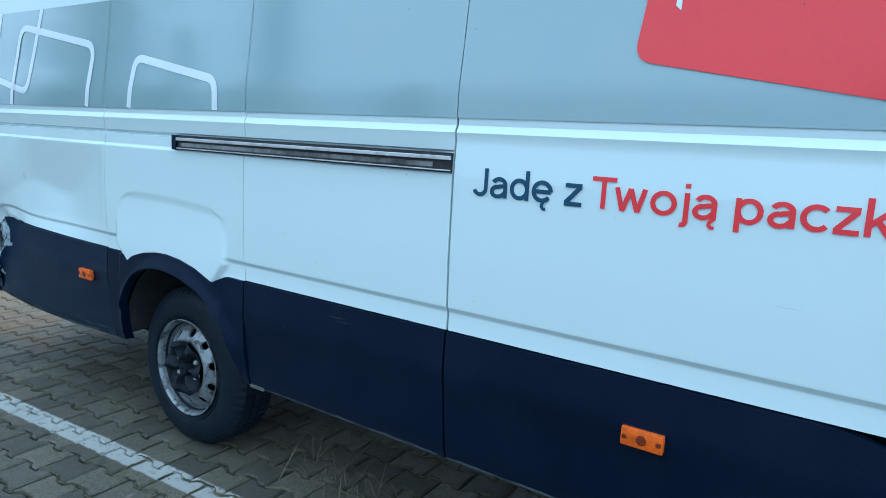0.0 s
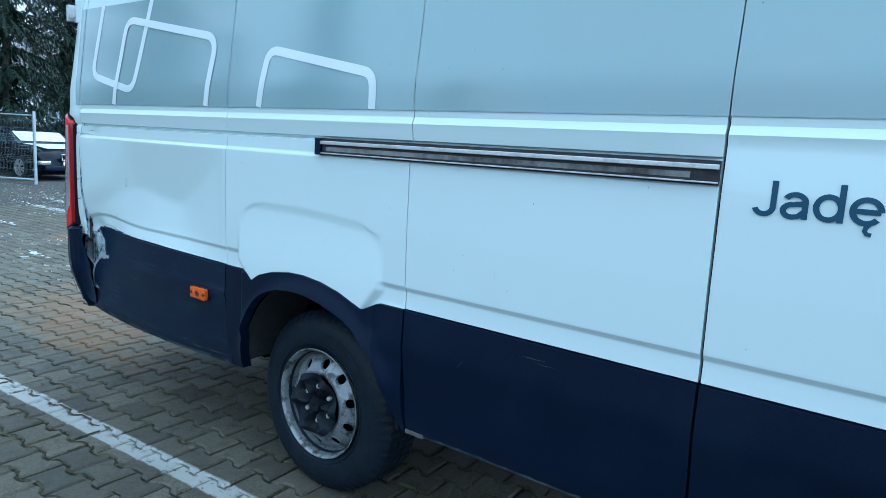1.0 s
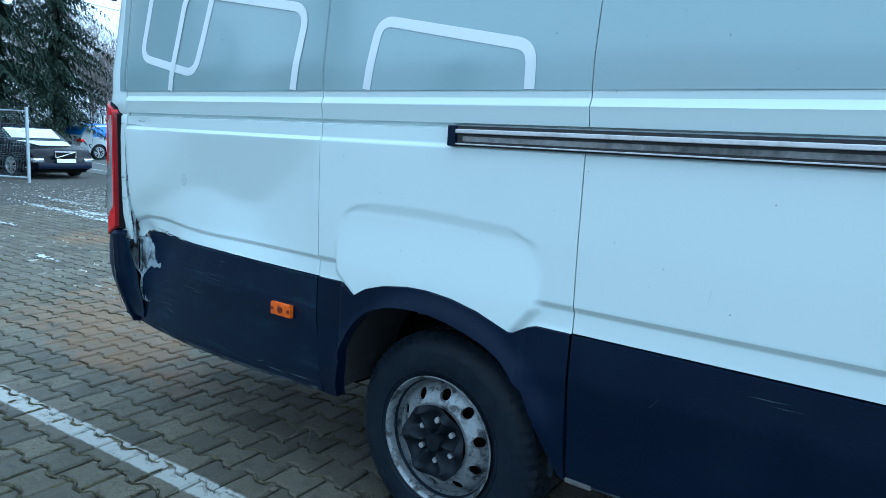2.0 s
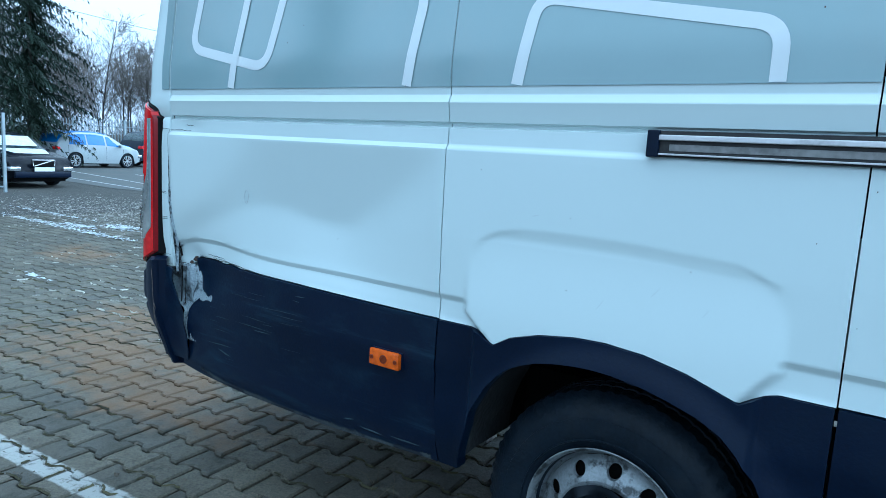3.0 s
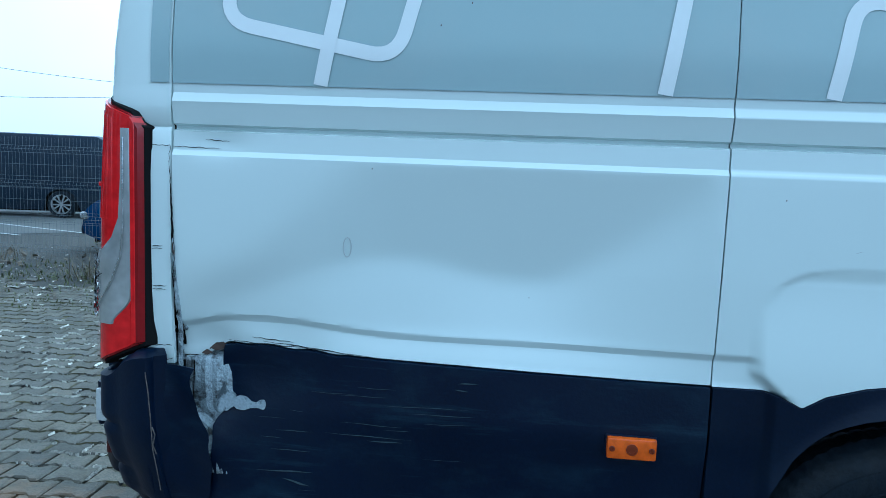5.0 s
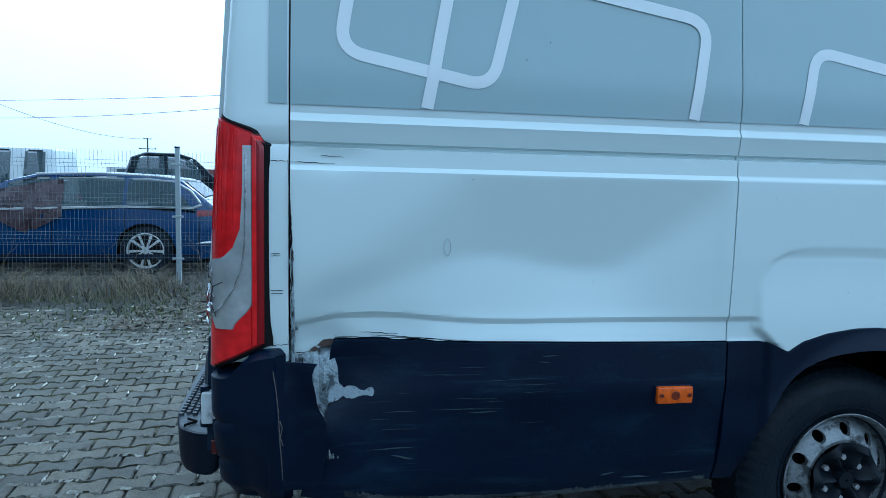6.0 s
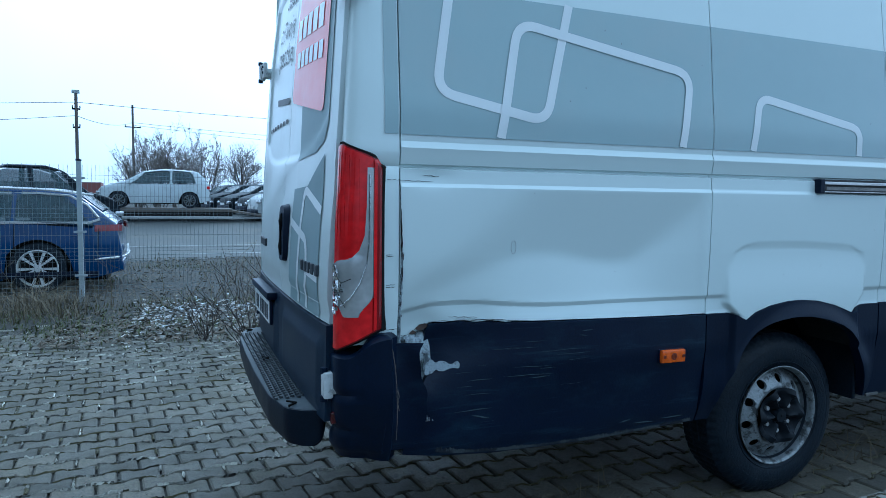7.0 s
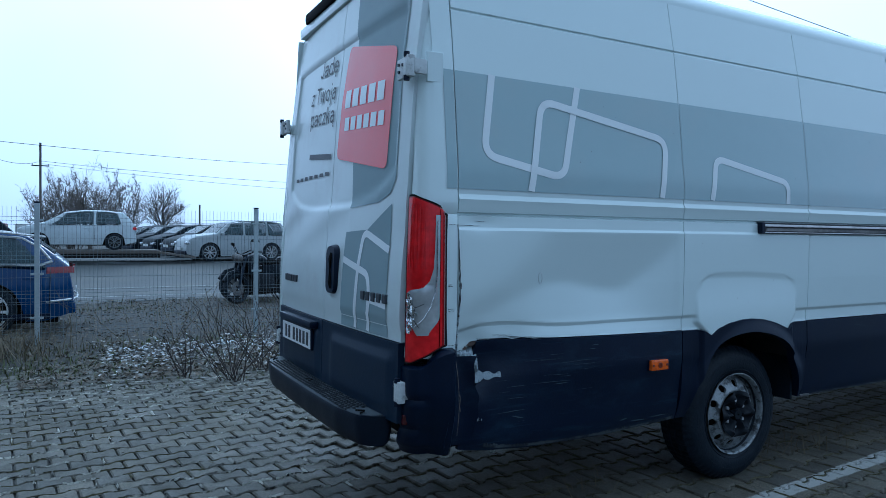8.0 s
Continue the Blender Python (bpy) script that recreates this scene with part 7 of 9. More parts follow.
for k in range(4):
    bm.faces.new((vs[k - 1], vs[k], lo[k], lo[k - 1]))
bmesh.ops.recalc_face_normals(bm, faces=bm.faces[:])
part("ramp", bm, WOODPOLE, trailer)
bm = bmesh.new()
box(bm, -10.15, -10.0, 26.98, 29.02, 0.35, 1.25, 0.02)
part("headboard", bm, GALV, trailer)
for x in (-9.3, -8.5):
    for s, y in ((-1, 27.0), (1, 29.0)):
        road_wheel(trailer, x, y, 0.30, 0.2, STEEL, 8, s)
for o in trailer.children:
    if o.name.startswith("wheel"):
        o.location.z = 0.30 + ground_height(o.location.x, 28.0)


def motorcycle(at):
    m = thing("motorcycle", "dark naked motorcycle leaning on its stand", "motorcycle", at=at)
    for x, r in ((-0.72, 0.32), (0.72, 0.32)):
        w = new("wheel"); w.parent = m; w.location = (x, 0, r)
        bm = bmesh.new()
        lathe(bm, [(r * 0.74, -0.05), (r * 0.9, -0.065), (r, -0.02), (r, 0.02), (r * 0.9, 0.065), (r * 0.74, 0.05)], (0, 0, 0), n=32)
        part("tyre", bm, RUBBER, w, smooth=50)
        bm = bmesh.new()
        lathe(bm, [(r * 0.76, -0.03), (r * 0.70, -0.03), (r * 0.70, 0.03), (r * 0.76, 0.03)], (0, 0, 0), n=32)
        for k in range(10):
            t = 2 * math.pi * k / 10
            tube(bm, [(0.03 * math.cos(t), 0, 0.03 * math.sin(t)), (r * 0.72 * math.cos(t + 0.15), 0, r * 0.72 * math.sin(t + 0.15))], 0.010, 5)
        part("rim", bm, GAP, w)
        bm = bmesh.new()
        lathe(bm, [(0.15, 0.05), (0.15, 0.056), (0.06, 0.056), (0.06, 0.05)], (0, 0, 0), n=24)
        part("brake_disc", bm, GRIME, w)
    def add(name, material, draw, smooth=50):
        bm = bmesh.new(); draw(bm)
        part(name, bm, material, m, smooth=smooth)
    for s in (-0.09, 0.09):
        add("fork", DARKGREY, lambda b: tube(b, [(0.72, s, 0.32), (0.48, s, 1.00)], 0.028, 8))
        add("swing_arm", GAP, lambda b: tube(b, [(-0.72, s, 0.32), (-0.05, s, 0.42)], 0.028, 6))
        add("handlebar", GAP, lambda b: tube(b, [(0.44, 0, 1.02), (0.40, s * 3, 1.08), (0.30, s * 4.4, 1.06)], 0.014, 6))
        add("mirror", GAP, lambda b: tube(b, [(0.38, s * 3.4, 1.08), (0.42, s * 4.2, 1.28), (0.40, s * 4.8, 1.30)], [0.008, 0.008, 0.04], 6))
    add("engine", HUBCAP, lambda b: box(b, -0.20, 0.32, -0.17, 0.17, 0.26, 0.62, 0.05))
    add("cylinder", GAP, lambda b: box(b, 0.02, 0.28, -0.13, 0.13, 0.55, 0.78, 0.03))
    add("frame_tube", GAP, lambda b: tube(b, [(0.50, 0, 0.95), (0.05, 0.12, 0.80), (-0.25, 0.12, 0.55), (-0.1, 0.1, 0.30), (0.3, 0.1, 0.28), (0.46, 0, 0.85)], 0.022, 6))
    add("fuel_tank", BLACK, lambda b: bmesh.ops.create_uvsphere(b, u_segments=16, v_segments=10, radius=1, matrix=Matrix.Translation((0.18, 0, 0.92)) @ Matrix.Diagonal((0.30, 0.15, 0.13, 1))))
    add("seat", GAP, lambda b: box(b, -0.70, -0.08, -0.12, 0.12, 0.80, 0.88, 0.03))
    add("tail_unit", BLACK, lambda b: box(b, -0.95, -0.55, -0.08, 0.08, 0.82, 0.94, 0.03))
    add("exhaust", GRIME, lambda b: tube(b, [(0.30, -0.14, 0.45), (0.1, -0.16, 0.24), (-0.3, -0.17, 0.26), (-0.85, -0.19, 0.46)], [0.02, 0.022, 0.03, 0.05], 8))
    add("head_lamp", GRIME, lambda b: bmesh.ops.create_uvsphere(b, u_segments=14, v_segments=8, radius=0.09, matrix=Matrix.Translation((0.60, 0, 0.96))))
    add("front_mudguard", BLACK, lambda b: tube(b, [(1.02, 0, 0.48), (0.88, 0, 0.64), (0.70, 0, 0.68), (0.50, 0, 0.60)], 0.05, 6))
    add("side_stand", GAP, lambda b: tube(b, [(-0.1, 0.12, 0.30), (-0.18, 0.30, 0.0)], 0.014, 5))
    for s in (-1, 1):
        add("side_panel", BLACK, lambda b: box(b, -0.45, 0.10, s * 0.13 - 0.02, s * 0.13 + 0.02, 0.52, 0.80, 0.02))
        add("radiator_shroud", BLACK, lambda b: box(b, 0.22, 0.50, s * 0.15 - 0.02, s * 0.15 + 0.02, 0.60, 0.92, 0.02))
    add("rear_mudguard", GAP, lambda b: tube(b, [(-0.50, 0, 0.70), (-0.75, 0, 0.72), (-1.05, 0, 0.60)], 0.06, 6))
    add("belly_pan", GAP, lambda b: box(b, -0.30, 0.40, -0.15, 0.15, 0.16, 0.34, 0.04))
    return m


motorcycle(pose(-2.22, 14.20, GROUND_Z, 0, 0, 205) @ pose(0, 0, 0, 6, 0, 0))
motorcycle(pose(-2.10, 15.05, GROUND_Z, 0, 0, 200) @ pose(0, 0, 0, 6, 0, 0))

# ---- mesh fence ----
FENCE_Y = 9.45
fence = thing("mesh_fence", "galvanised mesh panel fence on steel posts", "fence")
POST_X = [-15.49, -12.37, -9.22, -6.35, -3.53, -0.71, 2.11, 4.93]


def fence_post(parent, x, y, z0, h):
    bm = bmesh.new()
    box(bm, x - 0.03, x + 0.03, y - 0.03, y + 0.03, z0 - 0.05, z0 + h, 0.004)
    p = part("post", bm, GALV, parent)
    bm = bmesh.new()
    box(bm, x - 0.033, x + 0.033, y - 0.033, y + 0.033, z0 + h, z0 + h + 0.022, 0.004)
    part("cap", bm, CLAD, p)
    for dz in (h - 0.22, h * 0.5, 0.35):
        bm = bmesh.new()
        box(bm, x - 0.075, x + 0.075, y - 0.042, y - 0.030, z0 + dz - 0.015, z0 + dz + 0.015, 0.003)
        part("clamp", bm, GALV, p)
    return p


def mesh_panel(length, h):
    """Upright wires with pairs of cross wires, folded forward at four heights."""
    verts, faces = [], []

    def bar(p, q, r):
        p, q = Vector(p), Vector(q)
        d = (q - p).normalized()
        s = d.cross(Vector((0, 1, 0)))
        if s.length < 0.1:
            s = d.cross(Vector((1, 0, 0)))
        s.normalize()
        u = d.cross(s)
        b = len(verts)
        for e in (p, q):
            verts.extend([tuple(e + s * r), tuple(e + u * r), tuple(e - s * r), tuple(e - u * r)])
        faces.extend([(b + i, b + (i + 1) % 4, b + 4 + (i + 1) % 4, b + 4 + i) for i in range(4)])
    folds = [0.10, 0.55, 1.05, h - 0.18]
    for k in range(int(length / 0.05)):
        x = 0.02 + k * 0.05
        z = 0.0
        for f in folds:
            bar((x, 0, z), (x, 0, f - 0.05), 0.0019)
            bar((x, 0, f - 0.05), (x, -0.03, f), 0.0019)
            bar((x, -0.03, f), (x, 0, f + 0.05), 0.0019)
            z = f + 0.05
        bar((x, 0, z), (x, 0, h), 0.0019)
    for f in folds:
        for dz, y in ((-0.05, 0), (0, -0.03), (0.05, 0)):
            bar((0, y - 0.004, f + dz), (length, y - 0.004, f + dz), 0.0022)
    for z in spread(0.30, h - 0.4, 0.2):
        bar((0, -0.004, z), (length, -0.004, z), 0.0022)
    me = bpy.data.meshes.new("mesh_panel")
    me.from_pydata(verts, [], faces)
    return me


panel_mesh = mesh_panel(2.76, 1.73)
panel_mesh.materials.append(WIRE)
for x in POST_X:
    fence_post(fence, x, FENCE_Y, GROUND_Z, 1.84)
for x, nx in zip(POST_X, POST_X[1:]):
    o = new("mesh_panel", panel_mesh)
    o.parent = fence
    o.matrix_world = Matrix.Translation((x + 0.03, FENCE_Y - 0.035, GROUND_Z + 0.06)) @ Matrix.Diagonal(((nx - x) / 2.82, 1, 1, 1))
# a second stretch by the yard's entrance
gate = thing("mesh_gate", "galvanised mesh gate leaf standing open", "gate")
GX, GY = -19.4, 7.15
for k in range(3):
    d = Vector((-0.86, -0.50)) * 2.2 * k
    fence_post(gate, GX + d.x, GY + d.y, GROUND_Z, 1.80)
    if k < 2:
        for row in range(1):
            o = new("mesh_panel", panel_mesh)
            o.parent = gate
            o.matrix_world = Matrix.Translation((GX + d.x, GY + d.y, GROUND_Z + 0.05)) @ Matrix.Rotation(math.atan2(-0.50, -0.86), 4, "Z") @ Matrix.Diagonal((2.2 / 2.76, 1, 1, 1))
bm = bmesh.new()
for k in range(1):
    tube(bm, [(GX, GY, GROUND_Z + 0.10), (GX - 0.86 * 4.4, GY - 0.5 * 4.4, GROUND_Z + 0.10)], 0.03, 6)
    tube(bm, [(GX, GY, GROUND_Z + 1.70), (GX - 0.86 * 4.4, GY - 0.5 * 4.4, GROUND_Z + 1.70)], 0.02, 6)
part("rail", bm, GALV, gate)

# ---- palisade far across the car park ----
palisade = thing("palisade_fence", "grey steel palisade fence before bare trees", "fence")
verts, faces = [], []
p0, p1 = Vector((-40.5, 14.0)), Vector((-27.0, 36.0))
d = (p1 - p0).normalized()
n_slats = int((p1 - p0).length / 0.14)
for k in range(n_slats):
    a = p0 + d * 0.14 * k
    b = len(verts)
    for z in (GROUND_Z, 2.05):
        for s in (0, 0.05):
            q = a + d * s
            verts.append((q.x, q.y, z)); verts.append((q.x - d.y * 0.02, q.y + d.x * 0.02, z))
    faces.extend([(b, b + 2, b + 6, b + 4), (b + 1, b + 5, b + 7, b + 3), (b, b + 4, b + 5, b + 1), (b + 2, b + 3, b + 7, b + 6)])
me = bpy.data.meshes.new("slats")
me.from_pydata(verts, [], faces)
mesh_part("slats", me, GALV, palisade)["kind"] = "stuff"
bm = bmesh.new()
for z in (0.35, 1.70):
    tube(bm, [(p0.x, p0.y, z), (p1.x, p1.y, z)], 0.025, 5)
part("rail", bm, GALV, palisade)
for k in range(11):
    q = p0 + d * 2.4 * k
    bm = bmesh.new()
    box(bm, q.x - 0.04, q.x + 0.04, q.y - 0.04, q.y + 0.04, GROUND_Z - 0.05, 2.1)
    part("post", bm, GALV, palisade)

# ---- car park beyond the fence ----
bm = bmesh.new()
lot_x = [-34, -32, -28, -24, -20, -18, -16, -14, -12] + spread(-11, 2, 0.5) + [4, 6, 8, 15, 26]
rows = []
for y in [0.0, 0.3, 0.6] + spread(1.0, 35, 0.75):
    row = []
    for x in lot_x:
        yy = 10.2 + 5.0 * sstep(x, -16, -10) + 0.25 * math.sin(1.3 * x) + y
        row.append((x, yy, ground_height(x, yy) + 0.001))
    rows.append(row)
grid(bm, rows)
lot = part("car_park", bm, ASPHALT)
tagged(lot, "worn grey asphalt car park with white bay lines", "car park", kind="structure")
def bay_line(a, c, w=0.08):
    a, c = Vector(a), Vector(c)
    d = (c - a).normalized()
    s = Vector((-d.y, d.x)) * w / 2
    bm = bmesh.new()
    f = bm.faces.new([bm.verts.new((q.x, q.y, ground_height(q.x, q.y) + 0.006)) for q in (a + s, a - s, c - s, c + s)])
    bm.normal_update()
    if f.normal.z < 0:
        f.normal_flip()
    ob = part("bay_line", bm, LINE_PAINT)
    tagged(ob, "worn white parking bay line on asphalt", "road marking", kind="structure")


for y, x0, x1 in ((16.6, -7, 4), (19.4, -6.5, 5)):
    bay_line((x0, y - 0.1), (x1, y + 0.5))
for k in range(5):
    bay_line((-30 + 2.0 * k, 11.5 + 1.4 * k), (-17.5 + 1.5 * k, 10.4 + 0.6 * k))

# ---- poles and wires ----
def pole(name, x, y, h, r, label, arms=()):
    t = thing(name, label, "utility pole")
    bm = bmesh.new()
    tube(bm, [(x, y, GROUND_Z - 0.2), (x, y, h * 0.5), (x, y, h)], [r * 1.25, r * 1.1, r], 8)
    part("shaft", bm, WOODPOLE, t, smooth=60)
    for z, w in arms:
        bm = bmesh.new()
        box(bm, x - w / 2, x + w / 2, y - 0.05, y + 0.05, z - 0.05, z + 0.05)
        a = part("cross_arm", bm, GAP, t)
        for s in (-0.45, 0.45):
            bm = bmesh.new()
            tube(bm, [(x + s * w, y, z + 0.05), (x + s * w, y, z + 0.20)], 0.035, 6)
            part("insulator", bm, CLAD, a)
    return t


pole("utility_pole", -10.4, 46.0, 7.25, 0.09, "slim dark pole with a small lamp box", ((6.3, 0.45), (5.2, 0.4)))
bm = bmesh.new()
box(bm, -10.62, -10.2, 45.9, 46.1, 7.22, 7.42, 0.02)
tagged(part("lamp_box", bm, GALV), "small grey lamp box on top of a pole", "lamp")
pole("utility_pole", -8.6, 75.0, 10.1, 0.10, "slim utility pole behind bare trees", ((7.9, 1.5),))
pole("utility_pole", -26.8, 96.0, 6.55, 0.10, "distant wooden utility pole with cross arms", ((6.4, 1.0), (5.1, 2.2)))
pole("utility_pole", 7.4, 84.0, 5.0, 0.1, "distant wooden utility pole", ())
pole("utility_pole", 24.0, 75.0, 9.5, 0.1, "wooden utility pole beyond the car park", ((8.6, 1.5),))
pole("utility_pole", -42.0, 66.0, 9.4, 0.1, "wooden utility pole beyond the car park", ((8.6, 1.5),))
pole("utility_pole", -26.75, 17.7, 9.5, 0.08, "slim grey street pole behind the fence", ())
hframe = thing("transformer_mast", "two-legged wooden mast with a transformer", "utility pole")
hx, hy = -33.6, 62.0
for name, a, c in (("leg", -1.55, -1.12), ("leg", -0.75, -0.98), ("leg", 0.75, 0.98), ("leg", 1.55, 1.12)):
    bm = bmesh.new()
    tube(bm, [(hx + a, hy, GROUND_Z - 0.2), (hx + c, hy, 9.6)], 0.10, 8)
    part("leg", bm, WOODPOLE, hframe, smooth=60)
for z, w in ((9.6, 3.4), (7.9, 2.3), (5.6, 2.5)):
    bm = bmesh.new()
    box(bm, hx - w / 2, hx + w / 2, hy - 0.08, hy + 0.08, z - 0.08, z + 0.08)
    part("cross_arm", bm, GAP, hframe)
for k in range(3):
    bm = bmesh.new()
    tube(bm, [(hx - 0.6 + 0.6 * k, hy, 5.5), (hx - 0.6 + 0.6 * k, hy, 4.9)], 0.08, 6)
    part("insulator", bm, CLAD, hframe)
bm = bmesh.new()
box(bm, hx - 0.8, hx + 0.8, hy - 0.5, hy + 0.5, 3.0, 4.3, 0.08)
part("transformer_box", bm, GALV, hframe)


def wire(a, c, sag, r=0.012):
    a, c = Vector(a), Vector(c)
    bm = bmesh.new()
    pts = [a + (c - a) * (k / 16) - Vector((0, 0, sag * 4 * (k / 16) * (1 - k / 16))) for k in range(17)]
    tube(bm, [tuple(p) for p in pts], r, 4)
    tagged(part("overhead_wire", bm, GAP), "thin dark overhead wire", "wire")


wire((-10.4, 46, 6.70), (24, 75, 9.6), 0.3, 0.016)
wire((-10.4, 46, 5.90), (-8.6, 75, 8.35), 0.4, 0.016)
wire((-8.6, 75, 8.35), (24, 75, 7.4), 0.3, 0.018)
wire((-8.6, 75, 8.10), (24, 75, 6.5), 0.3, 0.016)
wire((-10.4, 46, 6.70), (-42, 66, 7.3), 0.15, 0.016)
wire((-10.4, 46, 5.90), (-42, 66, 6.2), 0.5, 0.016)
wire((-33.6, 62, 9.6), (-42, 66, 8.6), 0.2, 0.02)
wire((-34.6, 62, 8.0), (-80, 60, 9), 1.2, 0.02)
wire((-32.6, 62, 8.0), (-26.8, 96, 6.4), 1.0, 0.02)
wire((-70, 24, 13.5), (-42, 66, 9.4), 1.5, 0.02)

# a pair of poles on the far side of the van, with a wire over its roof
pole("utility_pole", 2.5, 11.1, 8.2, 0.09, "grey wooden utility pole behind the van", ())
pole("utility_pole", 25.8, 14.8, 9.0, 0.09, "grey wooden utility pole beyond the yard", ())
wire((2.5, 11.1, 8.1), (25.8, 14.8, 8.9), 0.0, 0.014)

# site containers far off
FADED_RED = mat("faded_red_paint", (0.20, 0.075, 0.065), 0.6, var=0.2)
for x, y, w, m, lab in ((-16.5, 62, 6.0, FADED_RED, "faded red site container far off"), (-22.5, 63, 6.0, TRUCKWHITE, "white site container far off"), (-10, 64, 5, TRUCKWHITE, "white site container far off")):
    c = thing("site_container", lab, "container")
    bm = bmesh.new()
    box(bm, x, x + w, y, y + 2.4, GROUND_Z, 2.15, 0.04)
    part("shell", bm, m, c)
    for k in range(2):
        bm = bmesh.new()
        box(bm, x + 0.8 + 2.4 * k, x + 2.2 + 2.4 * k, y - 0.03, y + 0.02, 0.9, 2.0)
        part("window", bm, GLASS_CAR, c)

# ---- trees ----
def bare_tree_mesh(seed, h, spread_, depth=5, stems=1, upright=0.5, twig_r=0.006, base_r=None):
    """Trunk with limbs that fork to twigs; returns (wood, twigs) meshes."""
    rng = random.Random(seed)
    wood, twigs = ([], []), ([], [])

    def bar(store, p, q, r0, r1, sides):
        verts, faces = store
        d = (q - p).normalized()
        s = d.cross(Vector((0.3, 0.1, 1)))
        if s.length < 0.05:
            s = d.cross(Vector((1, 0, 0)))
        s.normalize()
        u = d.cross(s)
        b = len(verts)
        for e, r in ((p, r0), (q, r1)):
            for k in range(sides):
                t = 2 * math.pi * k / sides
                verts.append(tuple(e + (s * math.cos(t) + u * math.sin(t)) * r))
        faces.extend([(b + k, b + (k + 1) % sides, b + sides + (k + 1) % sides, b + sides + k) for k in range(sides)])

    def grow(p, d, length, r, level):
        n = 3 if level < 2 else 4
        for i in range(n):
            d2 = (d + Vector((rng.gauss(0, 0.13), rng.gauss(0, 0.13), rng.gauss(0.04, 0.08) * (1 if upright > 0.3 else 0.3)))).normalized()
            q = p + d2 * length / n
            r1 = max(twig_r * 0.6, r * (0.86 if level else 0.9))
            bar(wood if level < 3 else twigs, p, q, r, r1, 7 if level == 0 else (5 if level < 3 else 3))
            p, d, r = q, d2, r1
            if level < depth and (level > 0 or i > 0 or stems > 1):
                for _ in range(rng.choice((1, 2, 2)) if level < 2 else rng.choice((1, 1, 2))):
                    ang = rng.uniform(0, 2 * math.pi)
                    side = Vector((math.cos(ang), math.sin(ang), 0)) * spread_
                    nd = (d * (0.55 + upright) + side + Vector((0, 0, 0.25 * upright))).normalized()
                    grow(p, nd, length * (rng.uniform(0.52, 0.76) if level < 2 else rng.uniform(0.60, 0.92)), max(twig_r * 0.7, r * rng.uniform(0.42, 0.62)), level + 1)
        if level < depth:
            grow(p, d, length * 0.65, r * 0.75, level + 1)
    br = base_r or h * 0.016
    for s in range(stems):
        a = rng.uniform(0, 6.28)
        off = Vector((math.cos(a), math.sin(a), 0)) * (0.25 if stems > 1 else 0)
        lean = Vector((math.cos(a) * 0.32, math.sin(a) * 0.32, 1)).normalized() if stems > 1 else Vector((0, 0, 1))
        grow(off + Vector((0, 0, -0.15)), lean, h * 0.36, br * (0.6 if stems > 1 else 1), 0)
    out = []
    for name, (v, f), m in (("trunk", wood, BARK), ("crown", twigs, TWIG)):
        me = bpy.data.meshes.new(name)
        me.from_pydata(v, [], f)
        me.materials.append(m)
        out.append(me)
    return out


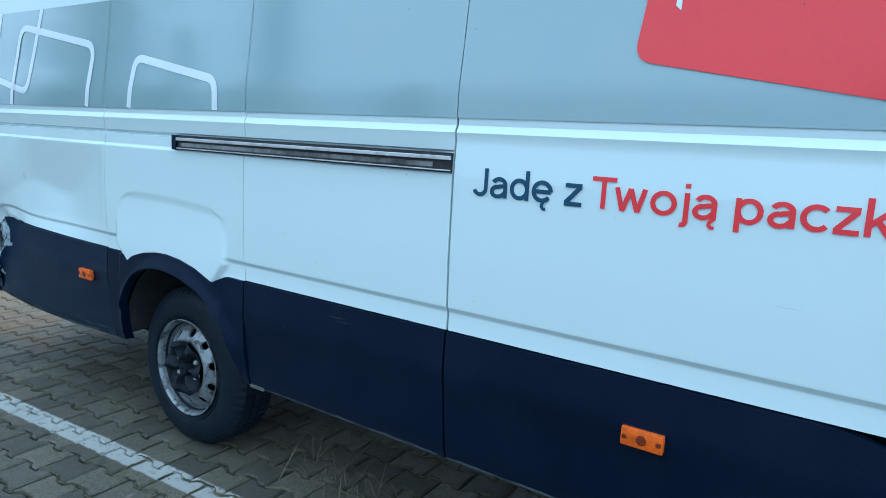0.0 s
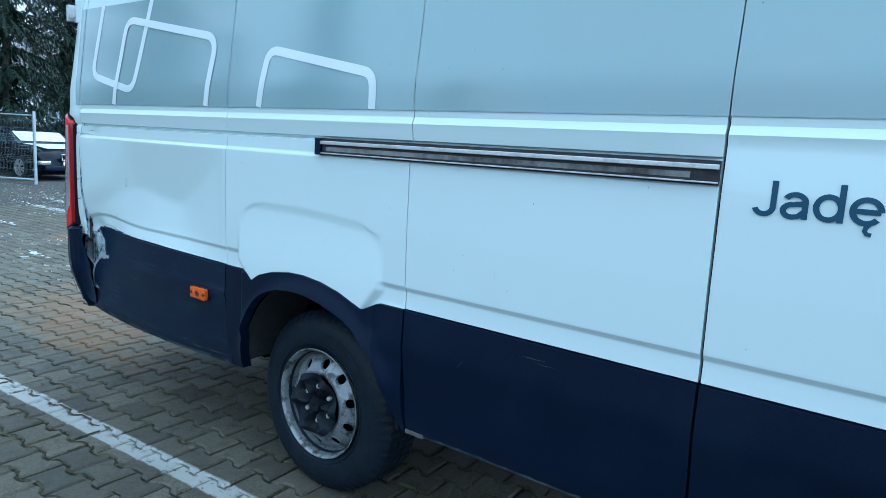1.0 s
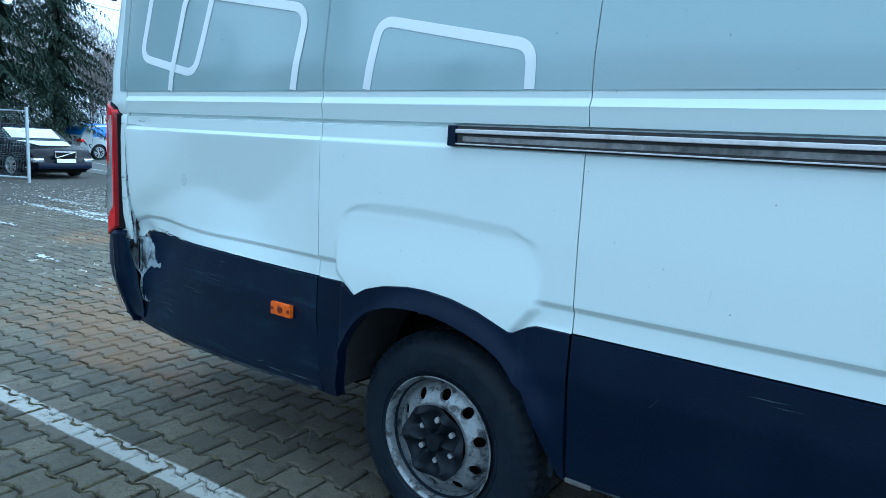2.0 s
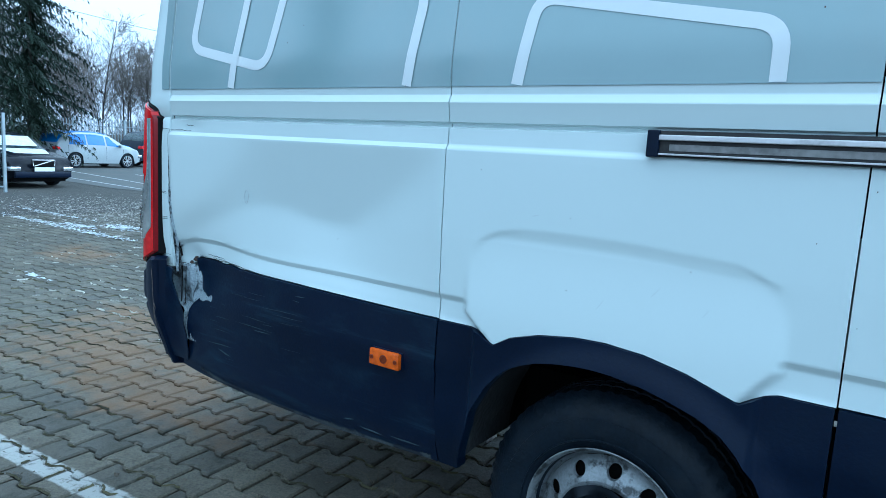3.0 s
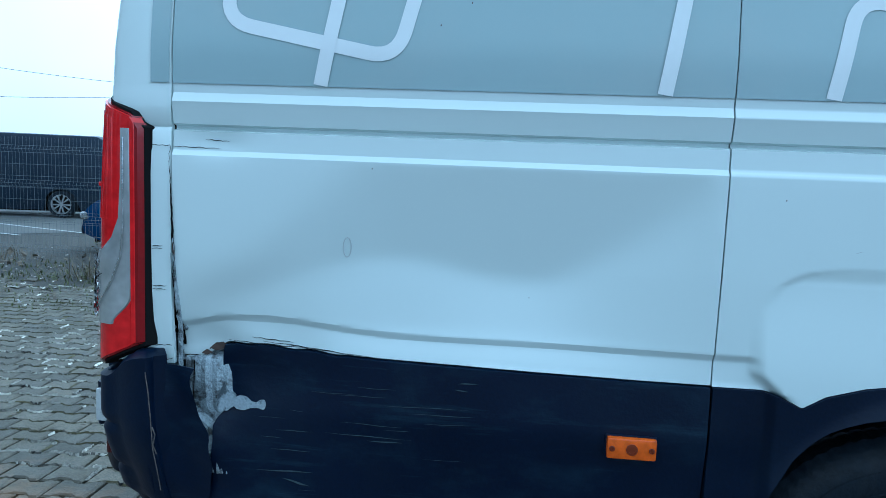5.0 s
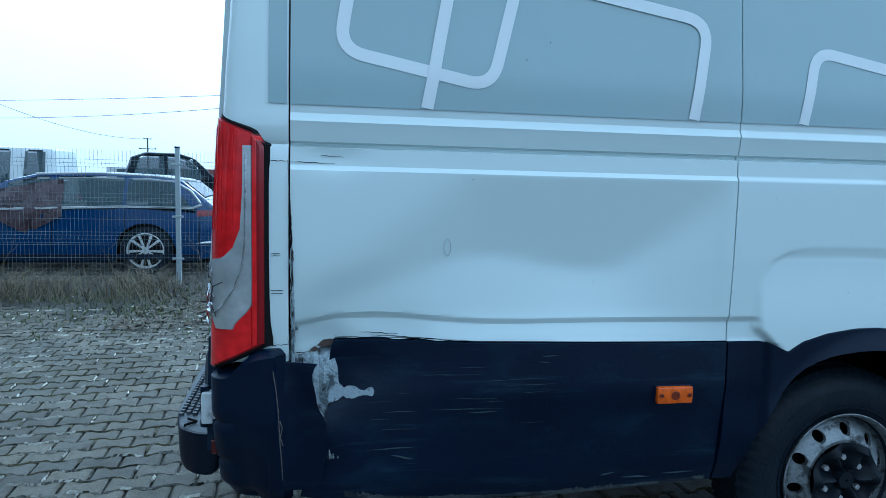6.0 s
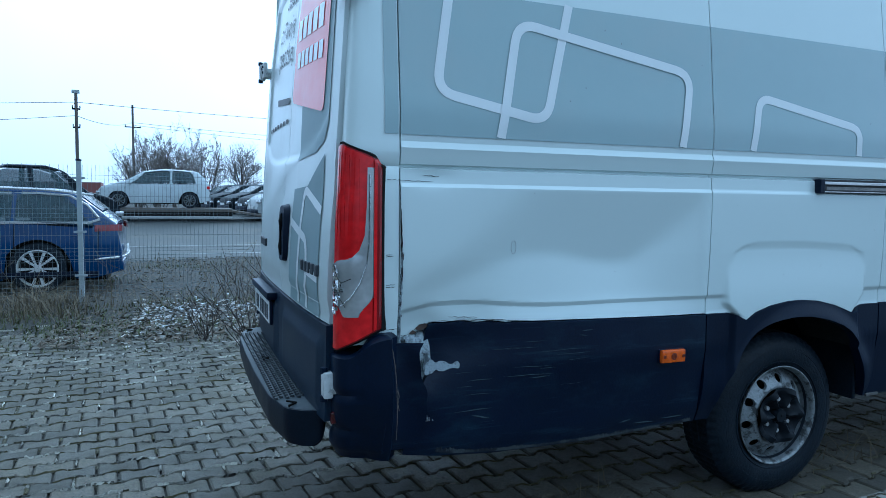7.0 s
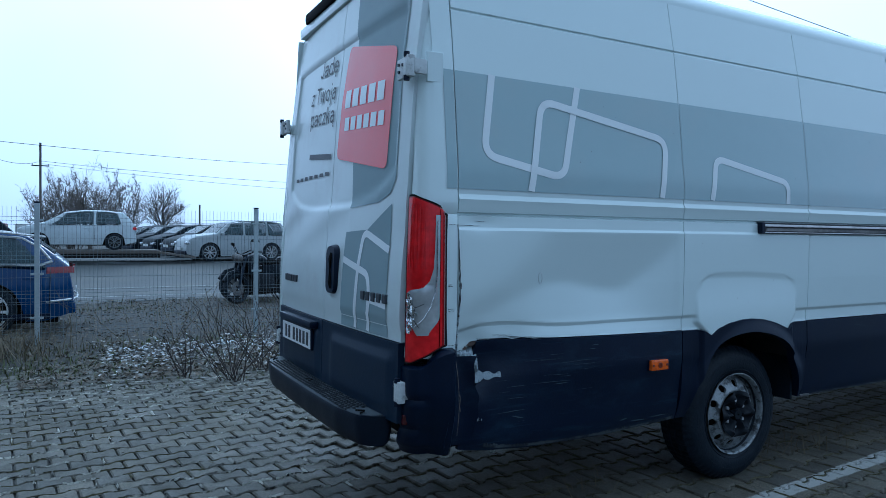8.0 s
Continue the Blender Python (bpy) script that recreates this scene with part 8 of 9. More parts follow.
def slim_meshes(seed, h, stems, branches, lean, side, r0):
    """Straight stems with slanting branches all along them, which bear twigs and twiglets; returns (wood, twigs) meshes."""
    g = random.Random(seed)
    wood, twigs = ([], []), ([], [])

    def bar(store, p, q, a, c, sides):
        verts, faces = store
        d = (q - p).normalized()
        s = d.cross(Vector((0.3, 0.1, 1)))
        if s.length < 0.05:
            s = d.cross(Vector((1, 0, 0)))
        s.normalize()
        u = d.cross(s)
        b = len(verts)
        for e, r in ((p, a), (q, c)):
            for k in range(sides):
                t = 2 * math.pi * k / sides
                verts.append(tuple(e + (s * math.cos(t) + u * math.sin(t)) * r))
        faces.extend([(b + k, b + (k + 1) % sides, b + sides + (k + 1) % sides, b + sides + k) for k in range(sides)])

    def limb(p, d, length, r, n, store, sides, up, wob=0.10):
        pts = [p]
        for i in range(n):
            d = (d + Vector((g.gauss(0, wob), g.gauss(0, wob), up + g.gauss(0, 0.05)))).normalized()
            q = p + d * length / n
            bar(store, p, q, r * (1 - 0.75 * i / n), r * (1 - 0.75 * (i + 1) / n), sides)
            p = q
            pts.append(p)
        return pts, d

    def off(d, spread_):
        return (d + Vector((g.gauss(0, 1), g.gauss(0, 1), g.gauss(0.2, 0.5))).normalized() * spread_).normalized()
    for _ in range(stems):
        hh = h * (g.uniform(0.65, 1.0) if stems > 1 else 1.0)
        d0 = Vector((g.gauss(0, lean), g.gauss(0, lean), 1)).normalized()
        p0 = Vector((g.gauss(0, 0.18), g.gauss(0, 0.18), -0.15)) if stems > 1 else Vector((0, 0, -0.15))
        pts, dt = limb(p0, d0, hh, r0, 8, wood, 6, 0.04, 0.05)
        for k in range(branches):
            u = g.uniform(0.22, 0.98)
            i = min(7, int(u * 8))
            p = pts[i] + (pts[i + 1] - pts[i]) * (u * 8 - i)
            a = g.uniform(0, 6.283)
            d = (Vector((math.cos(a), math.sin(a), 0)) * side + d0 * 0.75).normalized()
            L = hh * (0.34 * (1 - u) + 0.09) * g.uniform(0.7, 1.3)
            bp, bd = limb(p, d, L, r0 * 0.32 * (1.15 - u), 4, wood, 4, 0.10)
            for j in range(7):
                q = bp[g.randint(1, 4)]
                tp, td = limb(q, off(bd, 0.8), L * g.uniform(0.3, 0.6), 0.011, 2, twigs, 3, 0.05)
                for _ in range(3):
                    w = tp[g.randint(1, 2)]
                    bar(twigs, w, w + off(td, 0.9) * L * g.uniform(0.12, 0.30), 0.009, 0.005, 3)
    out = []
    for name, (v, f), m in (("trunk", wood, BARK), ("crown", twigs, TWIG)):
        me = bpy.data.meshes.new(name)
        me.from_pydata(v, [], f)
        me.materials.append(m)
        out.append(me)
    return out


def tree_thing(name, label, meshes, at, group=""):
    t = thing(name, label, "tree", group=group, at=at)
    for me in meshes:
        o = new(me.name.split(".")[0], me)
        o.parent = t
    return t


rng = random.Random(21)
KINDS = [slim_meshes(31 + k, 9.0, 1, 46, 0.03, 0.85, 0.075) for k in range(4)]
# the edge of the wood behind the palisade, and thinner trees further along
for i in range(52):
    u = i / 51
    x, y = -45.5 + 9.5 * u + rng.uniform(-3.5, 1.0), 17.5 + 18 * u + rng.uniform(-1.5, 4.0)
    s = rng.uniform(0.55, 0.95)
    tree_thing("bare_tree", "leafless slender tree at the edge of the car park", KINDS[i % 4], pose(x, y, GROUND_Z, 0, 0, rng.uniform(0, 360)) @ Matrix.Diagonal((s, s, s, 1)), "edge of the wood")
BUSHY = [slim_meshes(51 + k, 5.8, 15, 7, 0.30, 0.55, 0.035) for k in range(2)]
for i, (x, y, s) in enumerate(((-7.1, 46.2, 0.88), (-5.9, 45.2, 0.98), (-3.2, 46.1, 1.02))):
    tree_thing("bare_shrub_tree", "leafless many-stemmed tree behind the parked cars", BUSHY[i % 2], pose(x, y, GROUND_Z, 0, 0, 70 * i) @ Matrix.Diagonal((s, s, s * 1.05, 1)), "trees behind the car park")
for i in range(12):
    u = i / 11
    s = rng.uniform(0.35, 0.6)
    tree_thing("bare_shrub", "brown leafless brush behind the palisade", BUSHY[i % 2], pose(-43.5 + 9 * u, 17.5 + 14 * u + rng.uniform(0, 1.5), GROUND_Z, 0, 0, 40 * i) @ Matrix.Diagonal((s * 1.3, s * 1.3, s, 1)), "brush along the palisade")
DENSE = bare_tree_mesh(61, 5.0, 0.75, depth=4, upright=0.35, twig_r=0.010, base_r=0.13)
for i, (x, y, s) in enumerate(((-4.83, 44.7, 1.08), (-1.2, 44.4, 1.08))):
    tree_thing("gnarled_tree", "dense dark leafless tree behind the parked cars", DENSE, pose(x, y, GROUND_Z, 0, 0, 100 * i) @ Matrix.Diagonal((s, s, s, 1)), "trees behind the car park")
OLD = bare_tree_mesh(71, 12.0, 0.6, depth=5, upright=0.6, twig_r=0.012, base_r=0.42)
old = tree_thing("old_tree", "thick leafless tree with mistletoe balls", OLD, pose(-33.9, 25.2, GROUND_Z) @ Matrix.Diagonal((1.05, 1.05, 1.2, 1)))
for i in range(9):
    bm = bmesh.new()
    c = Vector((rng.uniform(-2.4, 2.4), rng.uniform(-2.4, 2.4), rng.uniform(5.2, 9.0)))
    for j in range(90):
        dv = Vector((rng.gauss(0, 1), rng.gauss(0, 1), rng.gauss(0, 1))).normalized()
        q = c + dv * rng.uniform(0.2, 0.45)
        s = Vector((rng.gauss(0, 1), rng.gauss(0, 1), rng.gauss(0, 1))).normalized() * 0.05
        bm.faces.new([bm.verts.new(p) for p in (q - s, q + s, q + dv * 0.13 + s * 0.3)])
    part("mistletoe", bm, WEED, old)["kind"] = "stuff"


def spruce_mesh(seed, h, r):
    """Whorls of drooping boughs, each bearing many small sprays of needles."""
    rng = random.Random(seed)
    bm = bmesh.new()
    tube(bm, [(0, 0, -0.2), (0.05, 0, h * 0.5), (0, 0, h)], [0.24, 0.15, 0.02], 8)
    trunk = bpy.data.meshes.new("trunk")
    bm.to_mesh(trunk); bm.free()
    trunk.materials.append(BARK)
    verts, faces = [], []
    z = 0.7
    while z < h - 0.2:
        reach = r * (1 - z / h) ** 0.8 + 0.15
        for k in range(rng.randint(7, 10)):
            a = rng.uniform(0, 2 * math.pi)
            L = reach * rng.uniform(0.6, 1.1)
            dz = rng.uniform(-0.15, 0.15)
            steps = max(3, int(L / 0.16))
            for i in range(steps):
                u = (i + 0.6) / steps
                c = Vector((math.cos(a) * L * u, math.sin(a) * L * u, z + dz - 0.55 * L * u * u * 0.6 + 0.12 * L * max(0, u - 0.6)))
                side = Vector((-math.sin(a), math.cos(a), 0))
                out = Vector((math.cos(a), math.sin(a), -0.35)).normalized()
                for s in (-1, 1):
                    for _ in range(4):
                        w = (0.09 + 0.22 * (1 - u)) * rng.uniform(0.4, 1.3)
                        tip = c + side * s * w * rng.uniform(0.2, 1.1) + out * w * rng.uniform(0.3, 1.2) + Vector((0, 0, w * rng.uniform(-0.9, 0.35)))
                        b = len(verts)
                        q = (tip - c).cross(Vector((0, 0, 1))).normalized() * w * 0.13
                        verts.extend([tuple(c), tuple((c + tip) / 2 + q + Vector((0, 0, 0.02))), tuple(tip), tuple((c + tip) / 2 - q)])
                        faces.append((b, b + 1, b + 2, b + 3))
        z += rng.uniform(0.20, 0.30)
    crown = bpy.data.meshes.new("crown")
    crown.from_pydata(verts, [], faces)
    crown.materials.append(NEEDLE)
    return [trunk, crown]


SPRUCE = [spruce_mesh(5, 15.0, 3.3), spruce_mesh(6, 13.0, 2.9)]
for i, (x, y, s) in enumerate(((-29.5, 10.2, 1.0), (-31.5, 13.2, 0.95), (-33.5, 8.6, 1.05), (-27.8, 6.4, 1.0), (-30, 2.5, 1.0))):
    tree_thing("spruce", "tall dark green spruce with drooping boughs", SPRUCE[i % 2], pose(x, y, GROUND_Z, 0, 0, 77 * i) @ Matrix.Diagonal((s * 1.02, s * 1.02, s * 1.55, 1)), "row of spruces")
# unseen trees behind the camera: the first four are mirrored in the paint
# the last four are added to keep sky light off the rear doors
for i, (x, y, w, h) in enumerate(((-21.2, -10.2, 0.85, 0.50), (-18.9, -12.2, 0.80, 0.56), (-23.6, -8.6, 0.75, 0.50), (-15.5, -16, 0.8, 0.55), (-15.5, -4.5, 0.8, 0.8), (-16.5, -1.0, 0.8, 0.85), (-18.5, 1.4, 0.75, 0.85), (-14.5, -8.5, 0.8, 0.7))):
    tree_thing("spruce", "tall dark green spruce with drooping boughs", SPRUCE[i % 2], pose(x, y, 0, 0, 0, 50 * i) @ Matrix.Diagonal((w, w, h, 1)), "row of spruces")

# ---- weeds, litter, snow, small things on the ground ----
rng = random.Random(77)


def stuff(name, label, category, verts, faces, material):
    me = bpy.data.meshes.new(name)
    me.from_pydata(verts, [], faces)
    ob = mesh_part(name, me, material)
    return tagged(ob, label, category, kind="stuff")


def blades(count, place, h0, h1, w, lean=0.4):
    verts, faces = [], []
    for _ in range(count):
        x, y = place()
        z = ground_height(x, y) - 0.01
        a = rng.uniform(0, 6.283)
        h = rng.uniform(h0, h1)
        d = Vector((math.cos(a), math.sin(a), 0))
        s = Vector((-d.y, d.x, 0)) * w * rng.uniform(0.6, 1.3)
        l1, l2 = d * h * lean * rng.uniform(0, 0.5), d * h * lean * rng.uniform(0.4, 1.6)
        p = Vector((x, y, z))
        b = len(verts)
        verts.extend(tuple(q) for q in (p - s, p + s, p + l1 + s * 0.7 + Vector((0, 0, h * 0.6)), p + l1 - s * 0.7 + Vector((0, 0, h * 0.6)), p + l2 + Vector((0, 0, h * rng.uniform(0.75, 1.0)))))
        faces.extend([(b, b + 1, b + 2, b + 3), (b + 3, b + 2, b + 4)])
    return verts, faces


def clumped(x0, x1, y0, y1, n, r):
    cs = [(rng.uniform(x0, x1), rng.uniform(y0, y1)) for _ in range(n)]

    def place():
        c = rng.choice(cs)
        return c[0] + rng.gauss(0, r), c[1] + rng.gauss(0, r * 0.7)
    return place


stuff("dry_grass", "dry pale grass and stalks along the fence", "grass", *blades(1500, clumped(-16, 3, 8.6, 9.9, 60, 0.25), 0.05, 0.24, 0.003, 1.1), STRAW)
stuff("dry_grass", "dry bent grass in front of the blue car", "grass", *blades(1500, clumped(-9.0, -6.4, 8.0, 9.4, 22, 0.24), 0.08, 0.40, 0.004, 1.5), STRAW)
stuff("weeds", "low dull green weeds along the fence", "weeds", *blades(3600, clumped(-13, 1, 7.0, 9.1, 60, 0.28), 0.02, 0.09, 0.007, 1.1), WEED)
stuff("weeds", "weeds in the paving joints", "weeds", *blades(900, lambda: (rng.uniform(-9, -3.5), rng.uniform(6.0, 7.8)), 0.02, 0.07, 0.006, 0.9), WEED)


def flakes(count, place, size, lift=0.012, tilt=0.5):
    verts, faces = [], []
    for _ in range(count):
        x, y = place()
        z = ground_height(x, y) + lift * rng.uniform(0.2, 1.6)
        a, s = rng.uniform(0, 6.283), size * rng.uniform(0.5, 1.4)
        t1, t2 = rng.uniform(-tilt, tilt) * s, rng.uniform(-tilt, tilt) * s
        ca, sa = math.cos(a), math.sin(a)
        b = len(verts)
        for u, v, dz in ((-1, 0, -t1), (-0.2, -0.5, t2), (0.7, -0.35, t1), (1, 0.1, t1 * 0.5), (0.3, 0.55, -t2), (-0.5, 0.4, t2 * 0.3)):
            verts.append((x + (u * ca - v * sa) * s, y + (u * sa + v * ca) * s, z + dz + abs(t1) + abs(t2)))
        faces.append(tuple(range(b, b + 6)))
    return verts, faces


stuff("fallen_leaves", "brown fallen leaves along the fence", "leaves", *flakes(4800, lambda: (rng.uniform(-6.4, 2.5), min(9.6, 6.4 + abs(rng.gauss(0, 1.4)))), 0.030), LEAFLITTER)
stuff("fallen_leaves", "a few brown leaves on mossy blocks", "leaves", *flakes(900, lambda: (rng.uniform(-13, -6.2), min(9.6, 6.6 + abs(rng.gauss(0, 1.5)))), 0.026, 0.008, 0.3), LEAFLITTER)
stuff("fallen_leaves", "scattered brown leaves on the blocks", "leaves", *flakes(700, lambda: (rng.uniform(-12, -2.2), rng.uniform(0.4, 7.2)), 0.014, 0.006, 0.3), LEAFLITTER)
stuff("grit", "dark grit and crumbs of soil on the blocks", "grit", *flakes(5200, lambda: (rng.uniform(-8, -1.0), rng.uniform(0.2, 3.2)), 0.0055, 0.003, 0.3), LEAFLITTER)
stuff("dirt_clods", "brown clods, leaves and gravel behind the fence", "litter", *flakes(9000, lambda: (rng.uniform(-10, 3.5), rng.uniform(9.5, 15.6)), 0.030, 0.008, 0.35), LEAFLITTER)
stuff("gravel", "grey gravel and soil spread over the blocks", "gravel", *flakes(9000, lambda: (-14.0 + rng.gauss(0, 1.9), 7.2 + rng.gauss(0, 1.1)), 0.020, 0.008, 0.3), PALE_LEAF)
stuff("weeds", "low weeds in the dirt behind the fence", "weeds", *blades(1600, clumped(-9, 3, 9.8, 15.2, 45, 0.30), 0.02, 0.10, 0.006, 1.0), WEED)
stuff("fallen_leaves", "pale flattened leaves in the belt along the fence", "leaves", *flakes(3600, lambda: (rng.uniform(-5.7, 2.0), 7.8 + rng.gauss(0, 0.65)), 0.036, 0.012, 0.22), PALE_LEAF)
stuff("snow_crumbs", "crumbs of old snow among the leaves", "snow", *flakes(1900, lambda: (rng.uniform(-5.6, 2.5), 8.1 + rng.gauss(0, 0.5)), 0.024, 0.014, 0.25), SNOW)


def streak(cx, cy, rx, ry):
    return lambda: (cx + rng.gauss(0, rx), cy + rng.gauss(0, ry))


for cx, cy, rx, ry, n in ((-13.5, 5.2, 0.8, 0.05, 90), (-14.6, 5.9, 0.7, 0.05, 60), (-9.8, 6.35, 0.5, 0.05, 90), (-9.0, 3.1, 0.15, 0.02, 10), (-11.0, 6.0, 0.25, 0.05, 60), (-12.2, 3.9, 0.2, 0.03, 14), (-21, 6.4, 1.0, 0.10, 60), (-12.25, 5.85, 0.22, 0.10, 130), (-12.75, 5.45, 0.2, 0.05, 60), (-11.6, 5.2, 0.4, 0.05, 50)):
    stuff("old_snow", "thin strip of old snow on the yard", "snow", *flakes(3 * n, streak(cx, cy, rx, ry), 0.026, 0.008, 0.12), SNOW)

# dry stalks and bare twigs behind the van
def twig_bundle(name, label, x, y, h, n, seed, material, r=0.004, cat="plant"):
    g = random.Random(seed)
    t = thing(name, label, cat, at=Matrix.Translation((x, y, ground_height(x, y))))
    for _ in range(n):
        bm = bmesh.new()
        a = g.uniform(0, 6.283)
        p = Vector((g.gauss(0, 0.05), g.gauss(0, 0.05), -0.03))
        d = Vector((math.cos(a) * g.uniform(0.1, 0.9), math.sin(a) * g.uniform(0.1, 0.9), 1)).normalized()
        pts = [p]
        L = h * g.uniform(0.5, 1.0)
        for i in range(5):
            d = (d + Vector((g.gauss(0, 0.16), g.gauss(0, 0.16), g.gauss(-0.02, 0.1)))).normalized()
            p = p + d * L / 5
            pts.append(p)
            if i > 1:
                e = (d + Vector((g.gauss(0, 0.6), g.gauss(0, 0.6), 0.1))).normalized()
                tube(bm, [tuple(p), tuple(p + e * L * 0.14), tuple(p + e * L * 0.25 + Vector((0, 0, 0.02)))], [r * 0.6, r * 0.5, r * 0.25], 3)
        tube(bm, [tuple(q) for q in pts], [r, r * 0.9, r * 0.8, r * 0.6, r * 0.5, r * 0.3], 4)
        part("stem", bm, material, t)
    return t


for i, (x, y, h, n) in enumerate(((-4.55, 6.05, 0.95, 22), (-4.15, 6.45, 0.90, 16), (-3.7, 7.2, 0.7, 12), (-4.95, 6.5, 0.5, 12))):
    twig_bundle("bare_sapling", "small leafless sapling in the paving", x, y, h, n, 200 + i, SAPLING, 0.0055)
for i, (x, y, h) in enumerate(((-5.25, 8.6, 0.95), (-4.75, 8.8, 0.85), (-6.0, 8.9, 0.7), (-6.9, 8.8, 0.6), (-3.0, 8.8, 0.7), (-8.3, 9.0, 0.7), (-4.2, 9.0, 0.6))):
    twig_bundle("dry_weed", "tall dry weed stalk by the fence", x, y, h, 3, 300 + i, STRAW, 0.005)
for i, (x, y) in enumerate(((-8.75, 8.75), (-8.95, 8.9))):
    b = twig_bundle("leafy_weed", "bushy green-brown weed by a fence post", x, y, 0.6, 14, 400 + i, STRAW, 0.005)
    bm = bmesh.new()
    g = random.Random(500 + i)
    for _ in range(420):
        q = Vector((g.gauss(0, 0.17), g.gauss(0, 0.14), g.uniform(0.02, 0.52)))
        s = Vector((g.gauss(0, 1), g.gauss(0, 1), g.gauss(0, 0.6))).normalized() * 0.03
        u = s.cross(Vector((0.2, 0.5, 1))).normalized() * 0.012
        bm.faces.new([bm.verts.new(p) for p in (q - s, q - u, q + s, q + u)])
    part("leaves", bm, WEED, b)
# dead grass beside the wheel
for i, (x, y, h) in enumerate(((-2.05, 1.86, 0.20), (-1.75, 1.80, 0.22), (-1.45, 1.90, 0.16), (-2.35, 1.95, 0.12), (-1.0, 1.78, 0.15), (-3.55, 1.95, 0.08))):
    verts, faces = blades(20, lambda: (x + rng.gauss(0, 0.12), y + rng.gauss(0, 0.06)), h * 0.5, h, 0.0022, 2.4)
    stuff("dead_grass", "matted dead grass under the van's sill", "grass", verts, faces, STRAW)

# hand cart with a blanket, broom and rubble by the fence
cart = thing("hand_cart", "flat hand cart with a striped blanket over its handle", "cart", at=pose(-10.45, 6.88, -0.12, 0, 0, 52))
for x, y in ((-0.35, -0.28), (-0.35, 0.28), (0.40, -0.28), (0.40, 0.28)):
    bm = bmesh.new()
    lathe(bm, [(0.06, -0.04), (0.12, -0.045), (0.13, -0.03), (0.13, 0.03), (0.12, 0.045), (0.06, 0.04), (0.06, -0.04)], (x, y, 0.13), n=20)
    part("wheel", bm, RUBBER, cart, smooth=40)
bm = bmesh.new()
box(bm, -0.60, 0.60, -0.34, 0.34, 0.27, 0.31, 0.01)
part("platform", bm, CLAD, cart)
bm = bmesh.new()
tube(bm, [(-0.30, -0.3, 0.30), (-0.58, -0.3, 0.95), (-0.64, -0.3, 1.15)], 0.018, 6)
tube(bm, [(-0.72, -0.3, 1.15), (-0.54, -0.3, 1.15)], 0.018, 6)
part("pull_bar", bm, CLAD, cart)
bm = bmesh.new()
tube(bm, [(-0.68, 0, 0.3), (-0.68, 0, 1.62), (-0.16, 0, 1.62), (-0.16, 0, 0.3)], 0.016, 6)
part("handle_frame", bm, GALV, cart)
blanket = thing("striped_blanket", "beige striped blanket hanging over a cart handle", "blanket", at=cart.matrix_world @ Matrix.Translation((-0.42, 0, 0)) @ Matrix.Rotation(math.pi / 2, 4, "Z") @ Matrix.Translation((0.42, 0, 0)))


def blanket_point(y, v, side):
    """Hangs short at one end and in a long narrow tail at the other; folds run down it."""
    w = (y + 0.24) / 0.48
    long_ = (0.50 + 0.62 * sstep(w, 0.30, 0.75)) if side > 0 else 0.62 - 0.15 * w
    out = side * (0.022 + (0.10 + 0.05 * w) * v + 0.028 * v * math.sin(15 * y + 2.5 * v))
    pull = 0.16 * v * sstep(w, 0.0, 0.6) * (1 if side > 0 else 0.3)
    return (-0.42 + out, y * (1 - 0.25 * v) + pull, 1.655 - v * long_ - 0.012 * math.sin(9 * y) * v)


for side in (-1, 1):
    for stripe in range(8):
        y0, y1 = -0.24 + 0.06 * stripe, -0.18 + 0.06 * stripe
        bm = bmesh.new()
        grid(bm, [[blanket_point(y, k / 14, side) for y in spread(y0, y1, 0.015)] for k in range(15)])
        rim(bm, (-0.012 * side, 0, 0))
        part("stripe", bm, CLOTH_DARK if stripe % 3 == 1 else CLOTH, blanket, smooth=50)
crate = thing("tool_crate", "blue plastic crate with an orange tool and a coiled hose", "crate", at=cart.matrix_world @ Matrix.Translation((-0.05, 0, 0.31)))
bm = bmesh.new()
box(bm, -0.25, 0.25, -0.2, 0.2, 0.0, 0.18, 0.02)
part("crate_body", bm, BLUEBOX, crate)
bm = bmesh.new()
box(bm, -0.20, 0.12, -0.1, 0.08, 0.18, 0.27, 0.03)
part("orange_tool", bm, ORANGE, crate)
bm = bmesh.new()
tube(bm, [(0.12 * math.cos(t) - 0.3, 0.02 * t, 0.30 + 0.13 * math.sin(t)) for t in spread(0, 7.5, 0.4)], 0.012, 5)
part("hose", bm, CLAD, crate)
broom = thing("broom", "wide push broom lying on the blocks", "broom", at=pose(-11.3, 7.0, -0.115, 0, 0, 20))
bm = bmesh.new()
box(bm, -0.30, 0.30, -0.03, 0.03, 0.03, 0.075, 0.008)
part("head", bm, WOODPOLE, broom)
bm = bmesh.new()
for k in range(40):
    x = -0.29 + 0.0149 * k
    tube(bm, [(x, 0.0, 0.035), (x + 0.004, 0.0, 0.0)], 0.006, 4)
part("bristles", bm, CLAD, broom)
bm = bmesh.new()
tube(bm, [(0, 0, 0.06), (0.25, 0.85, 0.20), (0.4, 1.2, 0.28)], 0.013, 6)
part("stick", bm, WOODPOLE, broom)
g = random.Random(9)
heap_v, heap_f = flakes(900, lambda: (-11.6 + g.gauss(0, 0.55), 8.2 + g.gauss(0, 0.4)), 0.05, 0.10, 0.9)
stuff("rubble_heap", "low heap of rubble and twigs by the fence", "rubble", heap_v, heap_f, LEAFLITTER)

# ---- paving blocks ----
BLOCK_L, BLOCK_W = 0.192, 0.155
